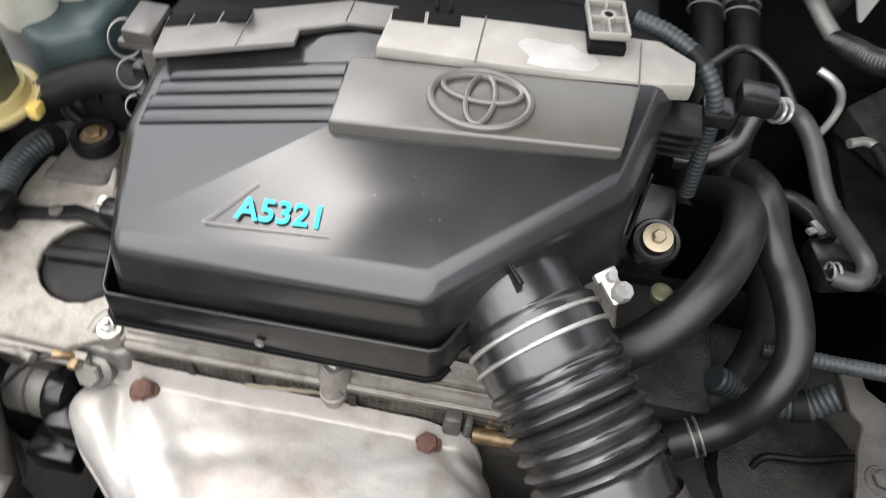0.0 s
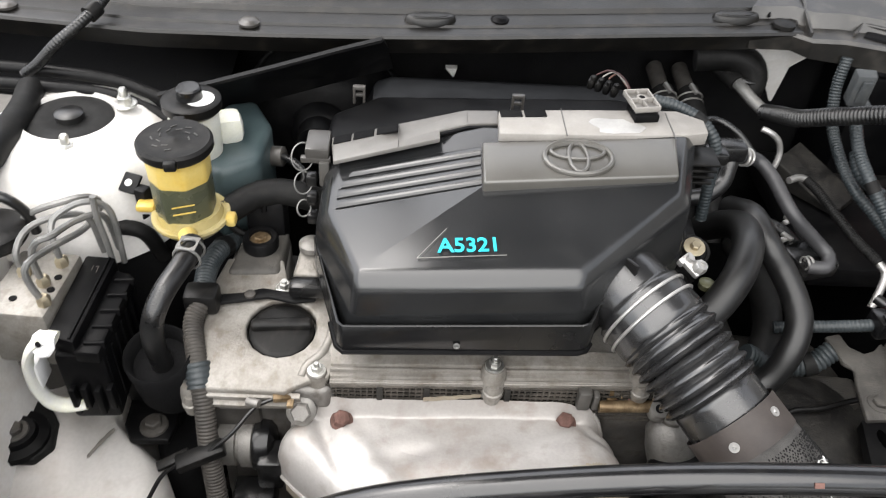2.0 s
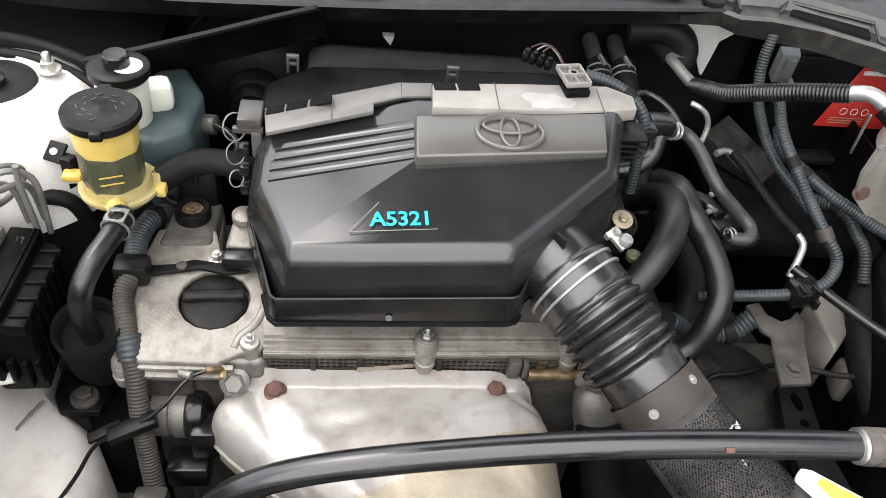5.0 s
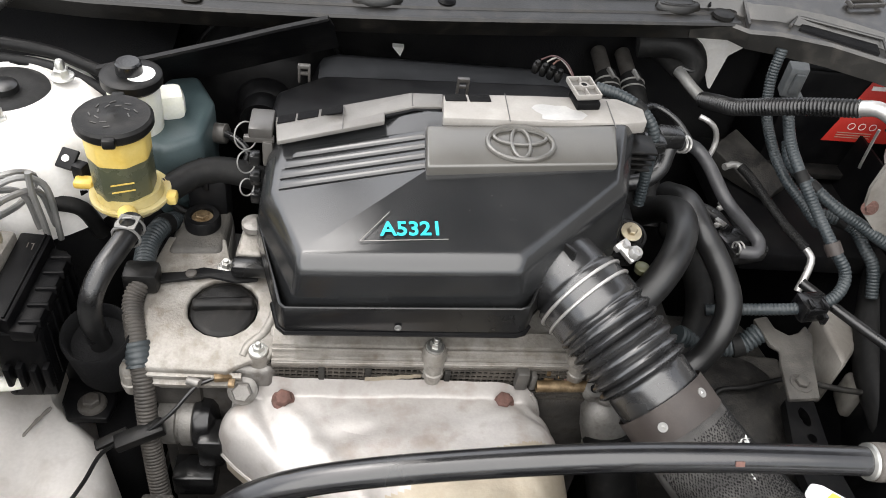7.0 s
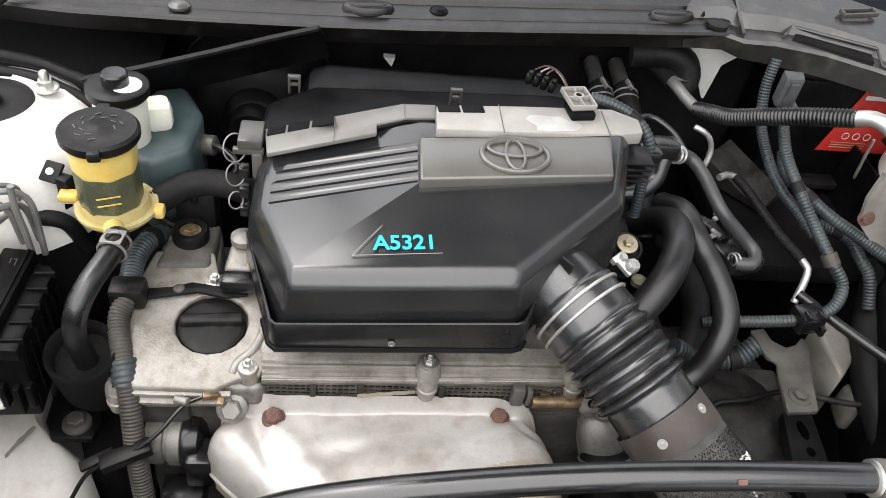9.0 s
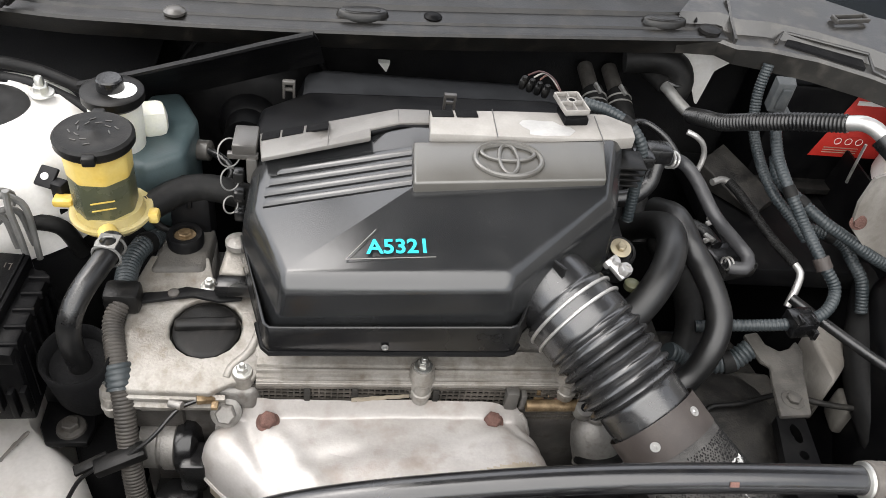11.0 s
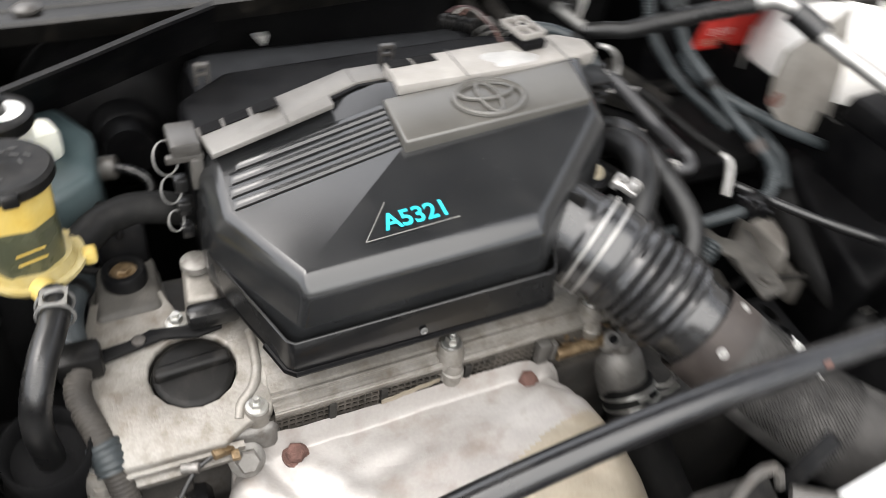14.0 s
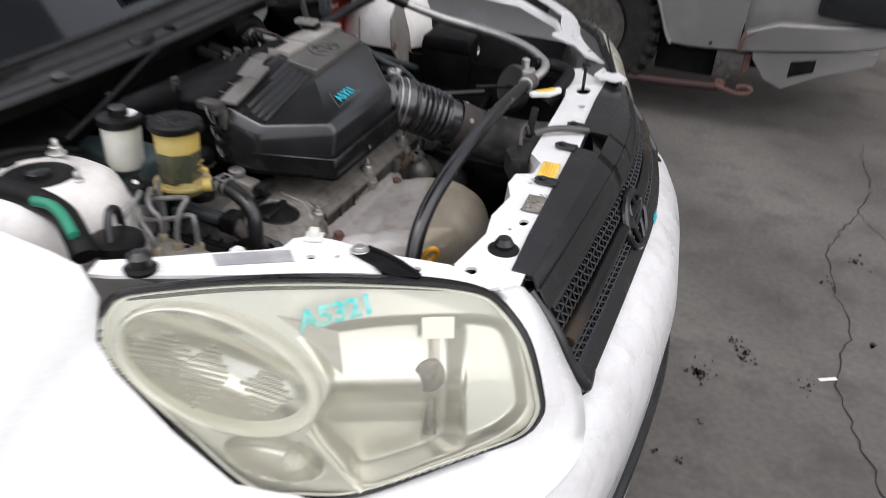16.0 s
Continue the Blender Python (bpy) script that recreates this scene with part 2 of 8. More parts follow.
def lens_material(name, haze, tone):
    """Clear lamp plastic: see-through, glossy by Fresnel, with a share of milky haze."""
    m = bpy.data.materials.new(name)
    m.use_nodes = True
    nt = m.node_tree
    nt.nodes.clear()
    o = nt.nodes.new("ShaderNodeOutputMaterial")
    clear, milk, gloss = (nt.nodes.new("ShaderNodeBsdf" + k) for k in ("Transparent", "Diffuse", "Glossy"))
    clear.inputs["Color"].default_value = (0.97, 0.97, 0.92, 1)
    milk.inputs["Color"].default_value = (*tone, 1)
    gloss.inputs["Roughness"].default_value = 0.06
    a, b = nt.nodes.new("ShaderNodeMixShader"), nt.nodes.new("ShaderNodeMixShader")
    tc, n, r = nt.nodes.new("ShaderNodeTexCoord"), nt.nodes.new("ShaderNodeTexNoise"), nt.nodes.new("ShaderNodeMapRange")
    n.inputs["Scale"].default_value, n.inputs["Detail"].default_value = 14, 5
    r.inputs["To Min"].default_value, r.inputs["To Max"].default_value = haze * 0.6, haze * 1.4
    fr = nt.nodes.new("ShaderNodeFresnel")
    fr.inputs["IOR"].default_value = 1.5
    nt.links.new(tc.outputs["Object"], n.inputs["Vector"])
    nt.links.new(n.outputs["Fac"], r.inputs["Value"])
    nt.links.new(r.outputs[0], a.inputs[0])
    nt.links.new(clear.outputs[0], a.inputs[1])
    nt.links.new(milk.outputs[0], a.inputs[2])
    nt.links.new(fr.outputs[0], b.inputs[0])
    nt.links.new(a.outputs[0], b.inputs[1])
    nt.links.new(gloss.outputs[0], b.inputs[2])
    nt.links.new(b.outputs[0], o.inputs["Surface"])
    return m


LENS = lens_material("hazed_yellowed_lens", 0.11, (0.80, 0.79, 0.62))
OVAL_RIM = lens_material("white_oval_rim", 0.7, (0.84, 0.84, 0.76))
LENS_RIM = lens_material("frosted_lens_rim", 0.45, (0.80, 0.80, 0.68))
OVAL_MIRROR = mat("bright_silvered_oval", (0.74, 0.735, 0.69), (0.80, 0.79, 0.75), 0.13, 0.2, metal=0.92, scale=10, bump=0)
MARKER_FAINT = mat("worn_cyan_marker", (0.06, 0.60, 0.58), (0.34, 0.72, 0.67), 0.5, 0.6, scale=120)
RELAY_GREY = mat("dusty_grey_connector_plastic", (0.035, 0.039, 0.041), (0.06, 0.064, 0.066), 0.5, 0.65, scale=30, dust=(0.11, 0.105, 0.095), dust_amount=0.3)
PIPE_GREY = mat("satin_grey_rubber_pipe", (0.028, 0.028, 0.030), (0.045, 0.045, 0.047), 0.38, 0.5, scale=30, grain=700, spec=0.5)
COWL_FADED = mat("sun_faded_cowl_plastic", (0.017, 0.0162, 0.015), (0.030, 0.0288, 0.0265), 0.32, 0.44, scale=12, grain=400, dust=(0.11, 0.098, 0.084), dust_amount=0.45, spec=0.7)
COWL = mat("weathered_black_cowl", (0.0045, 0.0042, 0.0038), (0.008, 0.0075, 0.0068), 0.30, 0.42, scale=12, grain=400, dust=(0.05, 0.042, 0.033), dust_amount=0.35, spec=0.4)
GREY_WALL = mat("grey_rendered_wall", (0.19, 0.185, 0.175), (0.26, 0.25, 0.24), 0.8, 0.9, scale=2, grain=60, bump=0.3)
ROOF_SHEET = mat("dark_roof_sheet", (0.03, 0.03, 0.03), (0.05, 0.048, 0.045), 0.7, 0.85, scale=4)
PRIMER = mat("grey_primer_patch", (0.3, 0.3, 0.31), (0.42, 0.42, 0.43), 0.5, 0.6, scale=40)

# ---- building tools ----
ORIGIN = {}


def thing(name, at, label, category, group="", kind=""):
    ob = new(name)
    ob.empty_display_size = 0.05
    ob.location = at
    ORIGIN[ob.name] = Vector(at)
    return tagged(ob, label, category, group, kind)


def finish(me, material, smooth):
    me.materials.append(material)
    if smooth:
        for p in me.polygons:
            p.use_smooth = True
        me.set_sharp_from_angle(angle=radians(smooth))


def part(name, bm, material, parent, label="", smooth=38):
    """Links a bmesh, given in world metres, as one mesh under a thing or a part."""
    o = ORIGIN[parent.name]
    bmesh.ops.translate(bm, verts=bm.verts, vec=-o)
    me = bpy.data.meshes.new(name)
    bm.to_mesh(me)
    bm.free()
    finish(me, material, smooth)
    ob = new(name, me)
    ob.parent = parent
    ORIGIN[ob.name] = o
    return tagged(ob, label)


def single(name, bm, material, label, category, group="", kind="", smooth=38):
    """Links a bmesh, given in world metres, as one top-level mesh with its origin at its base."""
    cs = [v.co for v in bm.verts]
    o = Vector((sum(c.x for c in cs) / len(cs), sum(c.y for c in cs) / len(cs), min(c.z for c in cs)))
    bmesh.ops.translate(bm, verts=bm.verts, vec=-o)
    me = bpy.data.meshes.new(name)
    bm.to_mesh(me)
    bm.free()
    finish(me, material, smooth)
    ob = new(name, me)
    ob.location = o
    ORIGIN[ob.name] = o
    return tagged(ob, label, category, group, kind)


def join(*bms):
    out = bms[0]
    for b in bms[1:]:
        me = bpy.data.meshes.new("tmp")
        b.to_mesh(me)
        b.free()
        out.from_mesh(me)
        bpy.data.meshes.remove(me)
    return out


def mesh(verts, faces):
    bm = bmesh.new()
    vs = [bm.verts.new(v) for v in verts]
    for f in faces:
        bm.faces.new([vs[i] for i in f])
    bmesh.ops.recalc_face_normals(bm, faces=bm.faces)
    return bm


def bevelled(bm, w, seg=2, angle=30):
    es = [e for e in bm.edges if len(e.link_faces) == 2 and e.calc_face_angle(0) > radians(angle)]
    if w and es:
        bmesh.ops.bevel(bm, geom=es, offset=w, segments=seg, profile=0.5, affect="EDGES", clamp_overlap=True)
    return bm


def box(cx, cy, cz, sx, sy, sz, bevel=0.002, rot=(0, 0, 0), seg=2):
    bm = bmesh.new()
    bmesh.ops.create_cube(bm, size=1, matrix=Matrix.Diagonal((sx, sy, sz, 1)))
    bevelled(bm, bevel, seg)
    bmesh.ops.transform(bm, verts=bm.verts, matrix=pose(cx, cy, cz, *rot))
    return bm


def prism(pts, z0, z1, bevel=0.002, seg=2, taper=0.0):
    """A block over a plan outline; taper draws the top in by that many metres. z1 may be a function of x and y."""
    n = len(pts)
    cx, cy = sum(p[0] for p in pts) / n, sum(p[1] for p in pts) / n
    top = []
    for x, y in pts:
        d = math.hypot(x - cx, y - cy) or 1
        k = 1 - taper / d
        x, y = cx + (x - cx) * k, cy + (y - cy) * k
        top.append((x, y, z1(x, y) if callable(z1) else z1))
    bot = [(x, y, z0(x, y) if callable(z0) else z0) for x, y in pts]
    bm = mesh(bot + top, [list(range(n))[::-1], list(range(n, 2 * n))] + [[i, (i + 1) % n, n + (i + 1) % n, n + i] for i in range(n)])
    return bevelled(bm, bevel, seg)


def smooth_path(pts, step=0.006):
    """Points evenly along a Catmull-Rom curve through pts."""
    p = [Vector(q) for q in pts]
    p = [p[0] * 2 - p[1]] + p + [p[-1] * 2 - p[-2]]
    raw = []
    for i in range(1, len(p) - 2):
        a, b, c, d = p[i - 1:i + 3]
        for k in range(24):
            t = k / 24
            raw.append(0.5 * (2 * b + (c - a) * t + (2 * a - 5 * b + 4 * c - d) * t * t + (3 * b - a - 3 * c + d) * t ** 3))
    raw.append(p[-2])
    run = [0.0]
    for a, b in zip(raw, raw[1:]):
        run.append(run[-1] + (b - a).length)
    n = max(2, round(run[-1] / step))
    xyz = np.array([tuple(v) for v in raw])
    at = np.linspace(0, run[-1], n + 1)
    return [Vector(v) for v in np.stack([np.interp(at, run, xyz[:, k]) for k in range(3)], 1)]


def sweep(line, radius, n=12, cap=True, flat=1.0):
    """A tube along a fine line; radius is a number or a function of the length run and the share of it."""
    bm = bmesh.new()
    total = sum((b - a).length for a, b in zip(line, line[1:]))
    run, side, rings = 0.0, None, []
    for i, c in enumerate(line):
        if i:
            run += (c - line[i - 1]).length
        d = (line[min(i + 1, len(line) - 1)] - line[max(i - 1, 0)]).normalized()
        if side is None:
            side = d.orthogonal().normalized() if abs(d.z) > 0.9 else d.cross(Vector((0, 0, 1))).normalized()
        side = (side - d * side.dot(d)).normalized()
        up = d.cross(side)
        r = radius(run, run / total) if callable(radius) else radius
        rings.append([bm.verts.new(c + r * (math.cos(a) * side + flat * math.sin(a) * up)) for a in (2 * math.pi * k / n for k in range(n))])
    for a, b in zip(rings, rings[1:]):
        for k in range(n):
            bm.faces.new((a[k], a[(k + 1) % n], b[(k + 1) % n], b[k]))
    if cap:
        bm.faces.new(rings[0][::-1])
        bm.faces.new(rings[-1])
    bmesh.ops.recalc_face_normals(bm, faces=bm.faces)
    return bm


def tube(pts, r, n=12, step=0.006, cap=True):
    return sweep(smooth_path(pts, step), r, n, cap)


def corrugated(pts, r, pitch=0.0042, depth=0.0012, n=12):
    return sweep(smooth_path(pts, pitch / 4), lambda s, u: r - depth * (0.5 + 0.5 * math.cos(2 * math.pi * s / pitch)) ** 1.5, n)


def lathe(at, profile, n=28, axis=(0, 0, 1), cap=True):
    """A turned body: profile rows are radius and height along the axis."""
    a = Vector(axis).normalized()
    s = a.orthogonal().normalized()
    u = a.cross(s)
    bm = bmesh.new()
    rings = [[bm.verts.new(Vector(at) + a * h + r * (math.cos(2 * math.pi * k / n) * s + math.sin(2 * math.pi * k / n) * u)) for k in range(n)] for r, h in profile]
    for p, q in zip(rings, rings[1:]):
        for k in range(n):
            bm.faces.new((p[k], p[(k + 1) % n], q[(k + 1) % n], q[k]))
    if cap:
        bm.faces.new(rings[0][::-1])
        bm.faces.new(rings[-1])
    bmesh.ops.recalc_face_normals(bm, faces=bm.faces)
    return bm


def ring(at, r, thick, axis=(0, 0, 1), n=32, m=8, squash=1.0):
    a = Vector(axis).normalized()
    s = Vector((1, 0, 0)) - a * a.x
    s.normalize()
    u = a.cross(s)
    line = [Vector(at) + r * (math.cos(2 * math.pi * k / n) * s + squash * math.sin(2 * math.pi * k / n) * u) for k in range(n + 1)]
    bm = sweep(line, thick, m, cap=False)
    bmesh.ops.remove_doubles(bm, verts=bm.verts, dist=thick * 0.3)
    return bm


def loft(rows, closed=False):
    """A skin over rows of points, all rows of one length."""
    n = len(rows[0])
    fs = []
    for i in range(len(rows) - 1):
        for k in range(n if closed else n - 1):
            a, b = i * n + k, i * n + (k + 1) % n
            fs.append([a, b, b + n, a + n])
    return mesh([p for r in rows for p in r], fs)


def thick(bm, d):
    bmesh.ops.recalc_face_normals(bm, faces=bm.faces)
    bmesh.ops.solidify(bm, geom=bm.faces[:] + bm.edges[:] + bm.verts[:], thickness=d)
    return bm


def plate(outline, holes, z, t, z_of=None):
    """A sheet over a plan outline with real holes, given as (x, y, rx, ry)."""
    bm = bmesh.new()
    es = []
    loops = [list(outline)] + [[(x + rx * math.cos(2 * math.pi * k / 16), y + ry * math.sin(2 * math.pi * k / 16)) for k in range(16)] for x, y, rx, ry in holes]
    for lp in loops:
        vs = [bm.verts.new((x, y, z_of(x, y) if z_of else z)) for x, y in lp]
        es += [bm.edges.new((vs[i], vs[(i + 1) % len(vs)])) for i in range(len(vs))]
    bmesh.ops.triangle_fill(bm, edges=es, use_beauty=True)
    bmesh.ops.recalc_face_normals(bm, faces=bm.faces)
    if sum(f.normal.z for f in bm.faces) < 0:
        bmesh.ops.reverse_faces(bm, faces=bm.faces)
    ex = bmesh.ops.extrude_face_region(bm, geom=bm.faces[:])
    bmesh.ops.translate(bm, verts=[g for g in ex["geom"] if isinstance(g, bmesh.types.BMVert)], vec=(0, 0, -t))
    bmesh.ops.recalc_face_normals(bm, faces=bm.faces)
    return bm


def hexbolt(at, r=0.006, h=0.005, axis=(0, 0, 1)):
    return join(lathe(at, [(r * 1.55, -0.001), (r * 1.6, 0.0), (r * 1.5, 0.0012), (r * 1.0, 0.0016)], 20, axis),
                lathe(at, [(r, 0.001), (r, h - 0.001), (r * 0.86, h)], 6, axis))


def lettering(body, size, m, bold=0.0, shear=0.0):
    """The mesh of a word in the built-in font, laid by the pose m."""
    cu = bpy.data.curves.new("word", "FONT")
    cu.body, cu.size, cu.offset, cu.shear, cu.extrude, cu.resolution_u = body, size, bold, shear, 0.00012, 4
    tmp = bpy.data.objects.new("word", cu)
    me = bpy.data.meshes.new_from_object(tmp)
    bm = bmesh.new()
    bm.from_mesh(me)
    bpy.data.objects.remove(tmp)
    bpy.data.curves.remove(cu)
    bpy.data.meshes.remove(me)
    bmesh.ops.transform(bm, verts=bm.verts, matrix=m)
    return bm


def bell(d, w):
    return math.exp(-(d / w) ** 2)


def on_plane(o, ex, ey):
    """A pose with its x along ex and its y near ey."""
    ex = Vector(ex).normalized()
    ez = ex.cross(Vector(ey)).normalized()
    return Matrix.Translation(o) @ Matrix((ex, ez.cross(ex), ez)).transposed().to_4x4()


# ---- the yard ----
GROUND = 0.04
rnd = random.Random(7)


def sheet(x0, x1, y0, y1, nx, ny, z_of):
    return loft([[(x0 + (x1 - x0) * i / nx, y0 + (y1 - y0) * j / ny, z_of(x0 + (x1 - x0) * i / nx, y0 + (y1 - y0) * j / ny)) for i in range(nx + 1)] for j in range(ny + 1)])


single("ground", sheet(-150, 150, -150, 150, 20, 20, lambda x, y: GROUND), CONCRETE, "grey worn concrete yard floor with fine cracks", "ground", kind="structure")


def crack(pts, w):
    line = smooth_path([(x, y, GROUND + 0.0025) for x, y in pts], 0.035)
    rows = []
    for i, c in enumerate(line):
        d = (line[min(i + 1, len(line) - 1)] - line[max(i - 1, 0)]).normalized()
        s = Vector((-d.y, d.x, 0)) * w * (0.4 + 0.6 * rnd.random())
        j = Vector((rnd.uniform(-1, 1), rnd.uniform(-1, 1), 0)) * 0.010
        rows.append([c + s + j, c - s + j])
    return loft(rows)


single("floor_crack", crack([(3.1, -0.80), (2.73, -0.80), (2.54, -0.82), (2.24, -0.755), (1.95, -0.665), (1.77, -0.633), (1.55, -0.647), (1.29, -0.690), (1.05, -0.645), (0.81, -0.680), (0.70, -0.714), (0.59, -0.742), (0.3, -0.80)], 0.0024), STAIN, "thin dark crack running across the concrete", "crack", kind="structure")
single("floor_crack", crack([(2.24, -0.755), (2.05, -0.82), (1.9, -0.95)], 0.0016), STAIN, "fine side branch of the crack in the concrete", "crack", kind="structure")
single("floor_crack", crack([(3.40, -0.24), (3.37, -0.34), (3.36, -0.45)], 0.004), STAIN, "short dark crack in the concrete by the parked truck", "crack", kind="structure")


def spots(cx, cy, spread, n, size):
    bm = bmesh.new()
    for _ in range(n):
        x, y, r = cx + rnd.gauss(0, spread), cy + rnd.gauss(0, spread * 0.7), size * rnd.uniform(0.35, 1)
        k = rnd.uniform(0, 3)
        vs = [bm.verts.new((x + r * rnd.uniform(0.6, 1.3) * math.cos(a + k), y + r * 0.6 * rnd.uniform(0.6, 1.3) * math.sin(a + k), GROUND + 0.003)) for a in (2 * math.pi * i / 7 for i in range(7))]
        bm.faces.new(vs)
    return bm


for cx, cy, sp, n, sz in ((0.870, -0.278, 0.014, 26, 0.010), (0.885, -0.300, 0.024, 18, 0.008), (1.068, -0.368, 0.018, 14, 0.008), (1.025, -0.400, 0.022, 26, 0.008), (0.955, -0.570, 0.022, 18, 0.006), (1.246, -0.751, 0.005, 3, 0.016), (0.659, -0.315, 0.008, 3, 0.007), (0.503, -0.286, 0.012, 6, 0.008), (0.515, -0.2235, 0.008, 3, 0.008), (1.78, -0.735, 0.03, 12, 0.010), (1.388, -0.448, 0.02, 4, 0.007), (1.58, -0.63, 0.02, 8, 0.010)):
    single("oil_stain", spots(cx, cy, sp, n, sz), STAIN, "cluster of small dark oil drips on the concrete", "stain", "oil drips on the floor", "stuff")
single("paper_scrap", box(1.008, -0.622, GROUND + 0.003, 0.055, 0.012, 0.002, 0.0004, (0, 0, -58)), WHITE_PRINT, "small white strip of litter on the concrete", "litter")

# ---- the car's shell ----
MID = 0.12
FAR = 0.18


def far_xy(x, y):
    """Mirrors the near lamp and rail, then turns them to fit the camera's view."""
    a, b = -0.370 - x, y + 0.015
    return 0.498 + 0.788 * a + 0.616 * b, 0.026 - 0.616 * a + 0.788 * b


def far_point(v):
    x, y = far_xy(v.x, v.y)
    return Vector((x, y, v.z))


def rail(side):
    back = [(-0.50, 0.322), (-0.52, 0.352), (-0.545, 0.343)] if side < 0 else [(-0.51, 0.33), (-0.54, 0.42), (-0.56, 0.50), (-0.59, 0.49), (-0.565, 0.40)]
    rear = [(-0.372, 0.105), (-0.370, 0.16), (-0.373, 0.187), (-0.388, 0.203), (-0.408, 0.203), (-0.422, 0.215), (-0.450, 0.255), (-0.478, 0.292)] + back + [(-0.538, 0.322), (-0.487, 0.226), (-0.437, 0.138), (-0.418, 0.105)]
    front = [(-0.345, 0.035), (-0.372, 0.105), (-0.418, 0.105), (-0.383, 0.037), (-0.360, -0.018), (-0.35, -0.025)]
    holes = [(-0.414, 0.166, 0.005, 0.005), (-0.400, 0.142, 0.003, 0.003), (-0.438, 0.195, 0.005, 0.004)]
    pieces = []
    for o, h, zz in ((rear, holes, lambda x, y: 0.9615), (front, [(-0.376, 0.06, 0.006, 0.005)], lambda x, y: 0.944 + 0.0175 * (y + 0.025) / 0.13)):
        if side > 0:
            zz = lambda x, y: 0.948
            o = [far_xy(x - 0.03, y + 0.045) for x, y in o][::-1]
            h = [(*far_xy(x - 0.03, y + 0.045), rx, ry) for x, y, rx, ry in h]
        pieces.append(plate(o, h, 0, 0.004, zz))
    return join(*pieces)


for side in (-1, 1):
    single("fender_rail", rail(side), PAINT, "white painted steel rail along the top of the inner wing, with punched holes", "body panel", kind="structure")

support_out = [(-0.345, 0.035), (-0.30, 0.044), (-0.215, 0.036), (-0.165, 0.046), (-0.10, 0.042), (-0.06, 0.058), (-0.025, 0.058), (-0.012, 0.036), (0.03, 0.036), (0.06, 0.06), (0.12, 0.064), (0.35, 0.082), (0.43, 0.10),
               (0.52, 0.118), (0.56, 0.075), (0.545, 0.02), (0.50, 0.0), (0.36, 0.022), (0.08, -0.004), (-0.09, -0.016), (-0.285, -0.036), (-0.345, -0.04)]
support_holes = [(-0.164, 0.003, 0.009, 0.006), (0.312, 0.042, 0.009, 0.007), (0.40, 0.06, 0.022, 0.013), (-0.306, 0.022, 0.009, 0.007), (-0.335, -0.02, 0.006, 0.005), (-0.19, 0.013, 0.003, 0.003), (-0.03, 0.03, 0.003, 0.003), (-0.045, 0.03, 0.003, 0.003)]
rs = thing("radiator_support", (0.12, 0.02, 0.9), "white painted radiator support panel with punched holes", "body panel", kind="structure")
part("top_panel", plate(support_out, support_holes, 0.927, 0.004), PAINT, rs)
part("front_flange", loft([[(x, y + 0.003, 0.925) for x, y in support_out[-7:]], [(x, y + 0.010, 0.86) for x, y in support_out[-7:]]]), PAINT, rs)
part("rear_flange", loft([[(x, y, 0.924) for x, y in support_out[:14]], [(x, y + 0.004, 0.885) for x, y in support_out[:14]]]), PAINT, rs)
bump = thing("rubber_buffer", (-0.243, 0.004, 0.928), "black rubber bonnet stop in a hole of the white panel", "buffer")
part("base", lathe((-0.243, 0.004, 0.926), [(0.019, 0), (0.019, 0.003), (0.013, 0.006)], 24), RUBBER_MATT, bump)
part("stop", lathe((-0.243, 0.004, 0.93), [(0.011, 0), (0.012, 0.006), (0.008, 0.013), (0.003, 0.014)], 20), RUBBER, bump)
plug = thing("rubber_buffer", (-0.526, 0.293, 0.985), "black rubber bonnet stop on the wing rail", "buffer")
part("base", lathe((-0.517, 0.301, 0.962), [(0.016, 0), (0.017, 0.004), (0.012, 0.007)], 20), RUBBER_MATT, plug)
part("stop", lathe((-0.517, 0.301, 0.967), [(0.012, 0), (0.013, 0.012), (0.006, 0.018)], 20), RUBBER, plug)
lab = thing("yellow_sticker", (-0.0, 0.018, 0.93), "yellow warning sticker with unreadable print on the white panel", "sticker")
part("paper", box(0.005, 0.017, 0.9305, 0.055, 0.026, 0.0012, 0.0004, (0, 0, 6)), YELLOW_LABEL, lab)
for k in range(4):
    part("print_bar", box(0.005 + 0.0006 * k, 0.009 + 0.005 * k, 0.9318, 0.042, 0.0009, 0.0005, 0, (0, 0, 6)), YELLOW_GRIP, lab)
residue = thing("worn_sticker", (-0.11, 0.004, 0.93), "torn and faded sticker residue on the white panel", "sticker")
part("patch", box(-0.110, 0.006, 0.9297, 0.05, 0.024, 0.0008, 0.0002, (0, 0, 4)), LEG, residue, "yellowish worn paper")
for k in range(22):
    part("scrap", box(-0.108 + rnd.uniform(-0.028, 0.028), 0.004 + rnd.uniform(-0.014, 0.014), 0.9302 + 0.00005 * k, rnd.uniform(0.002, 0.006), rnd.uniform(0.001, 0.003), 0.0006, 0, (0, 0, rnd.uniform(0, 90))), (SHIELD_TAN, BRASS, PRIMER)[k % 3], residue, smooth=0)

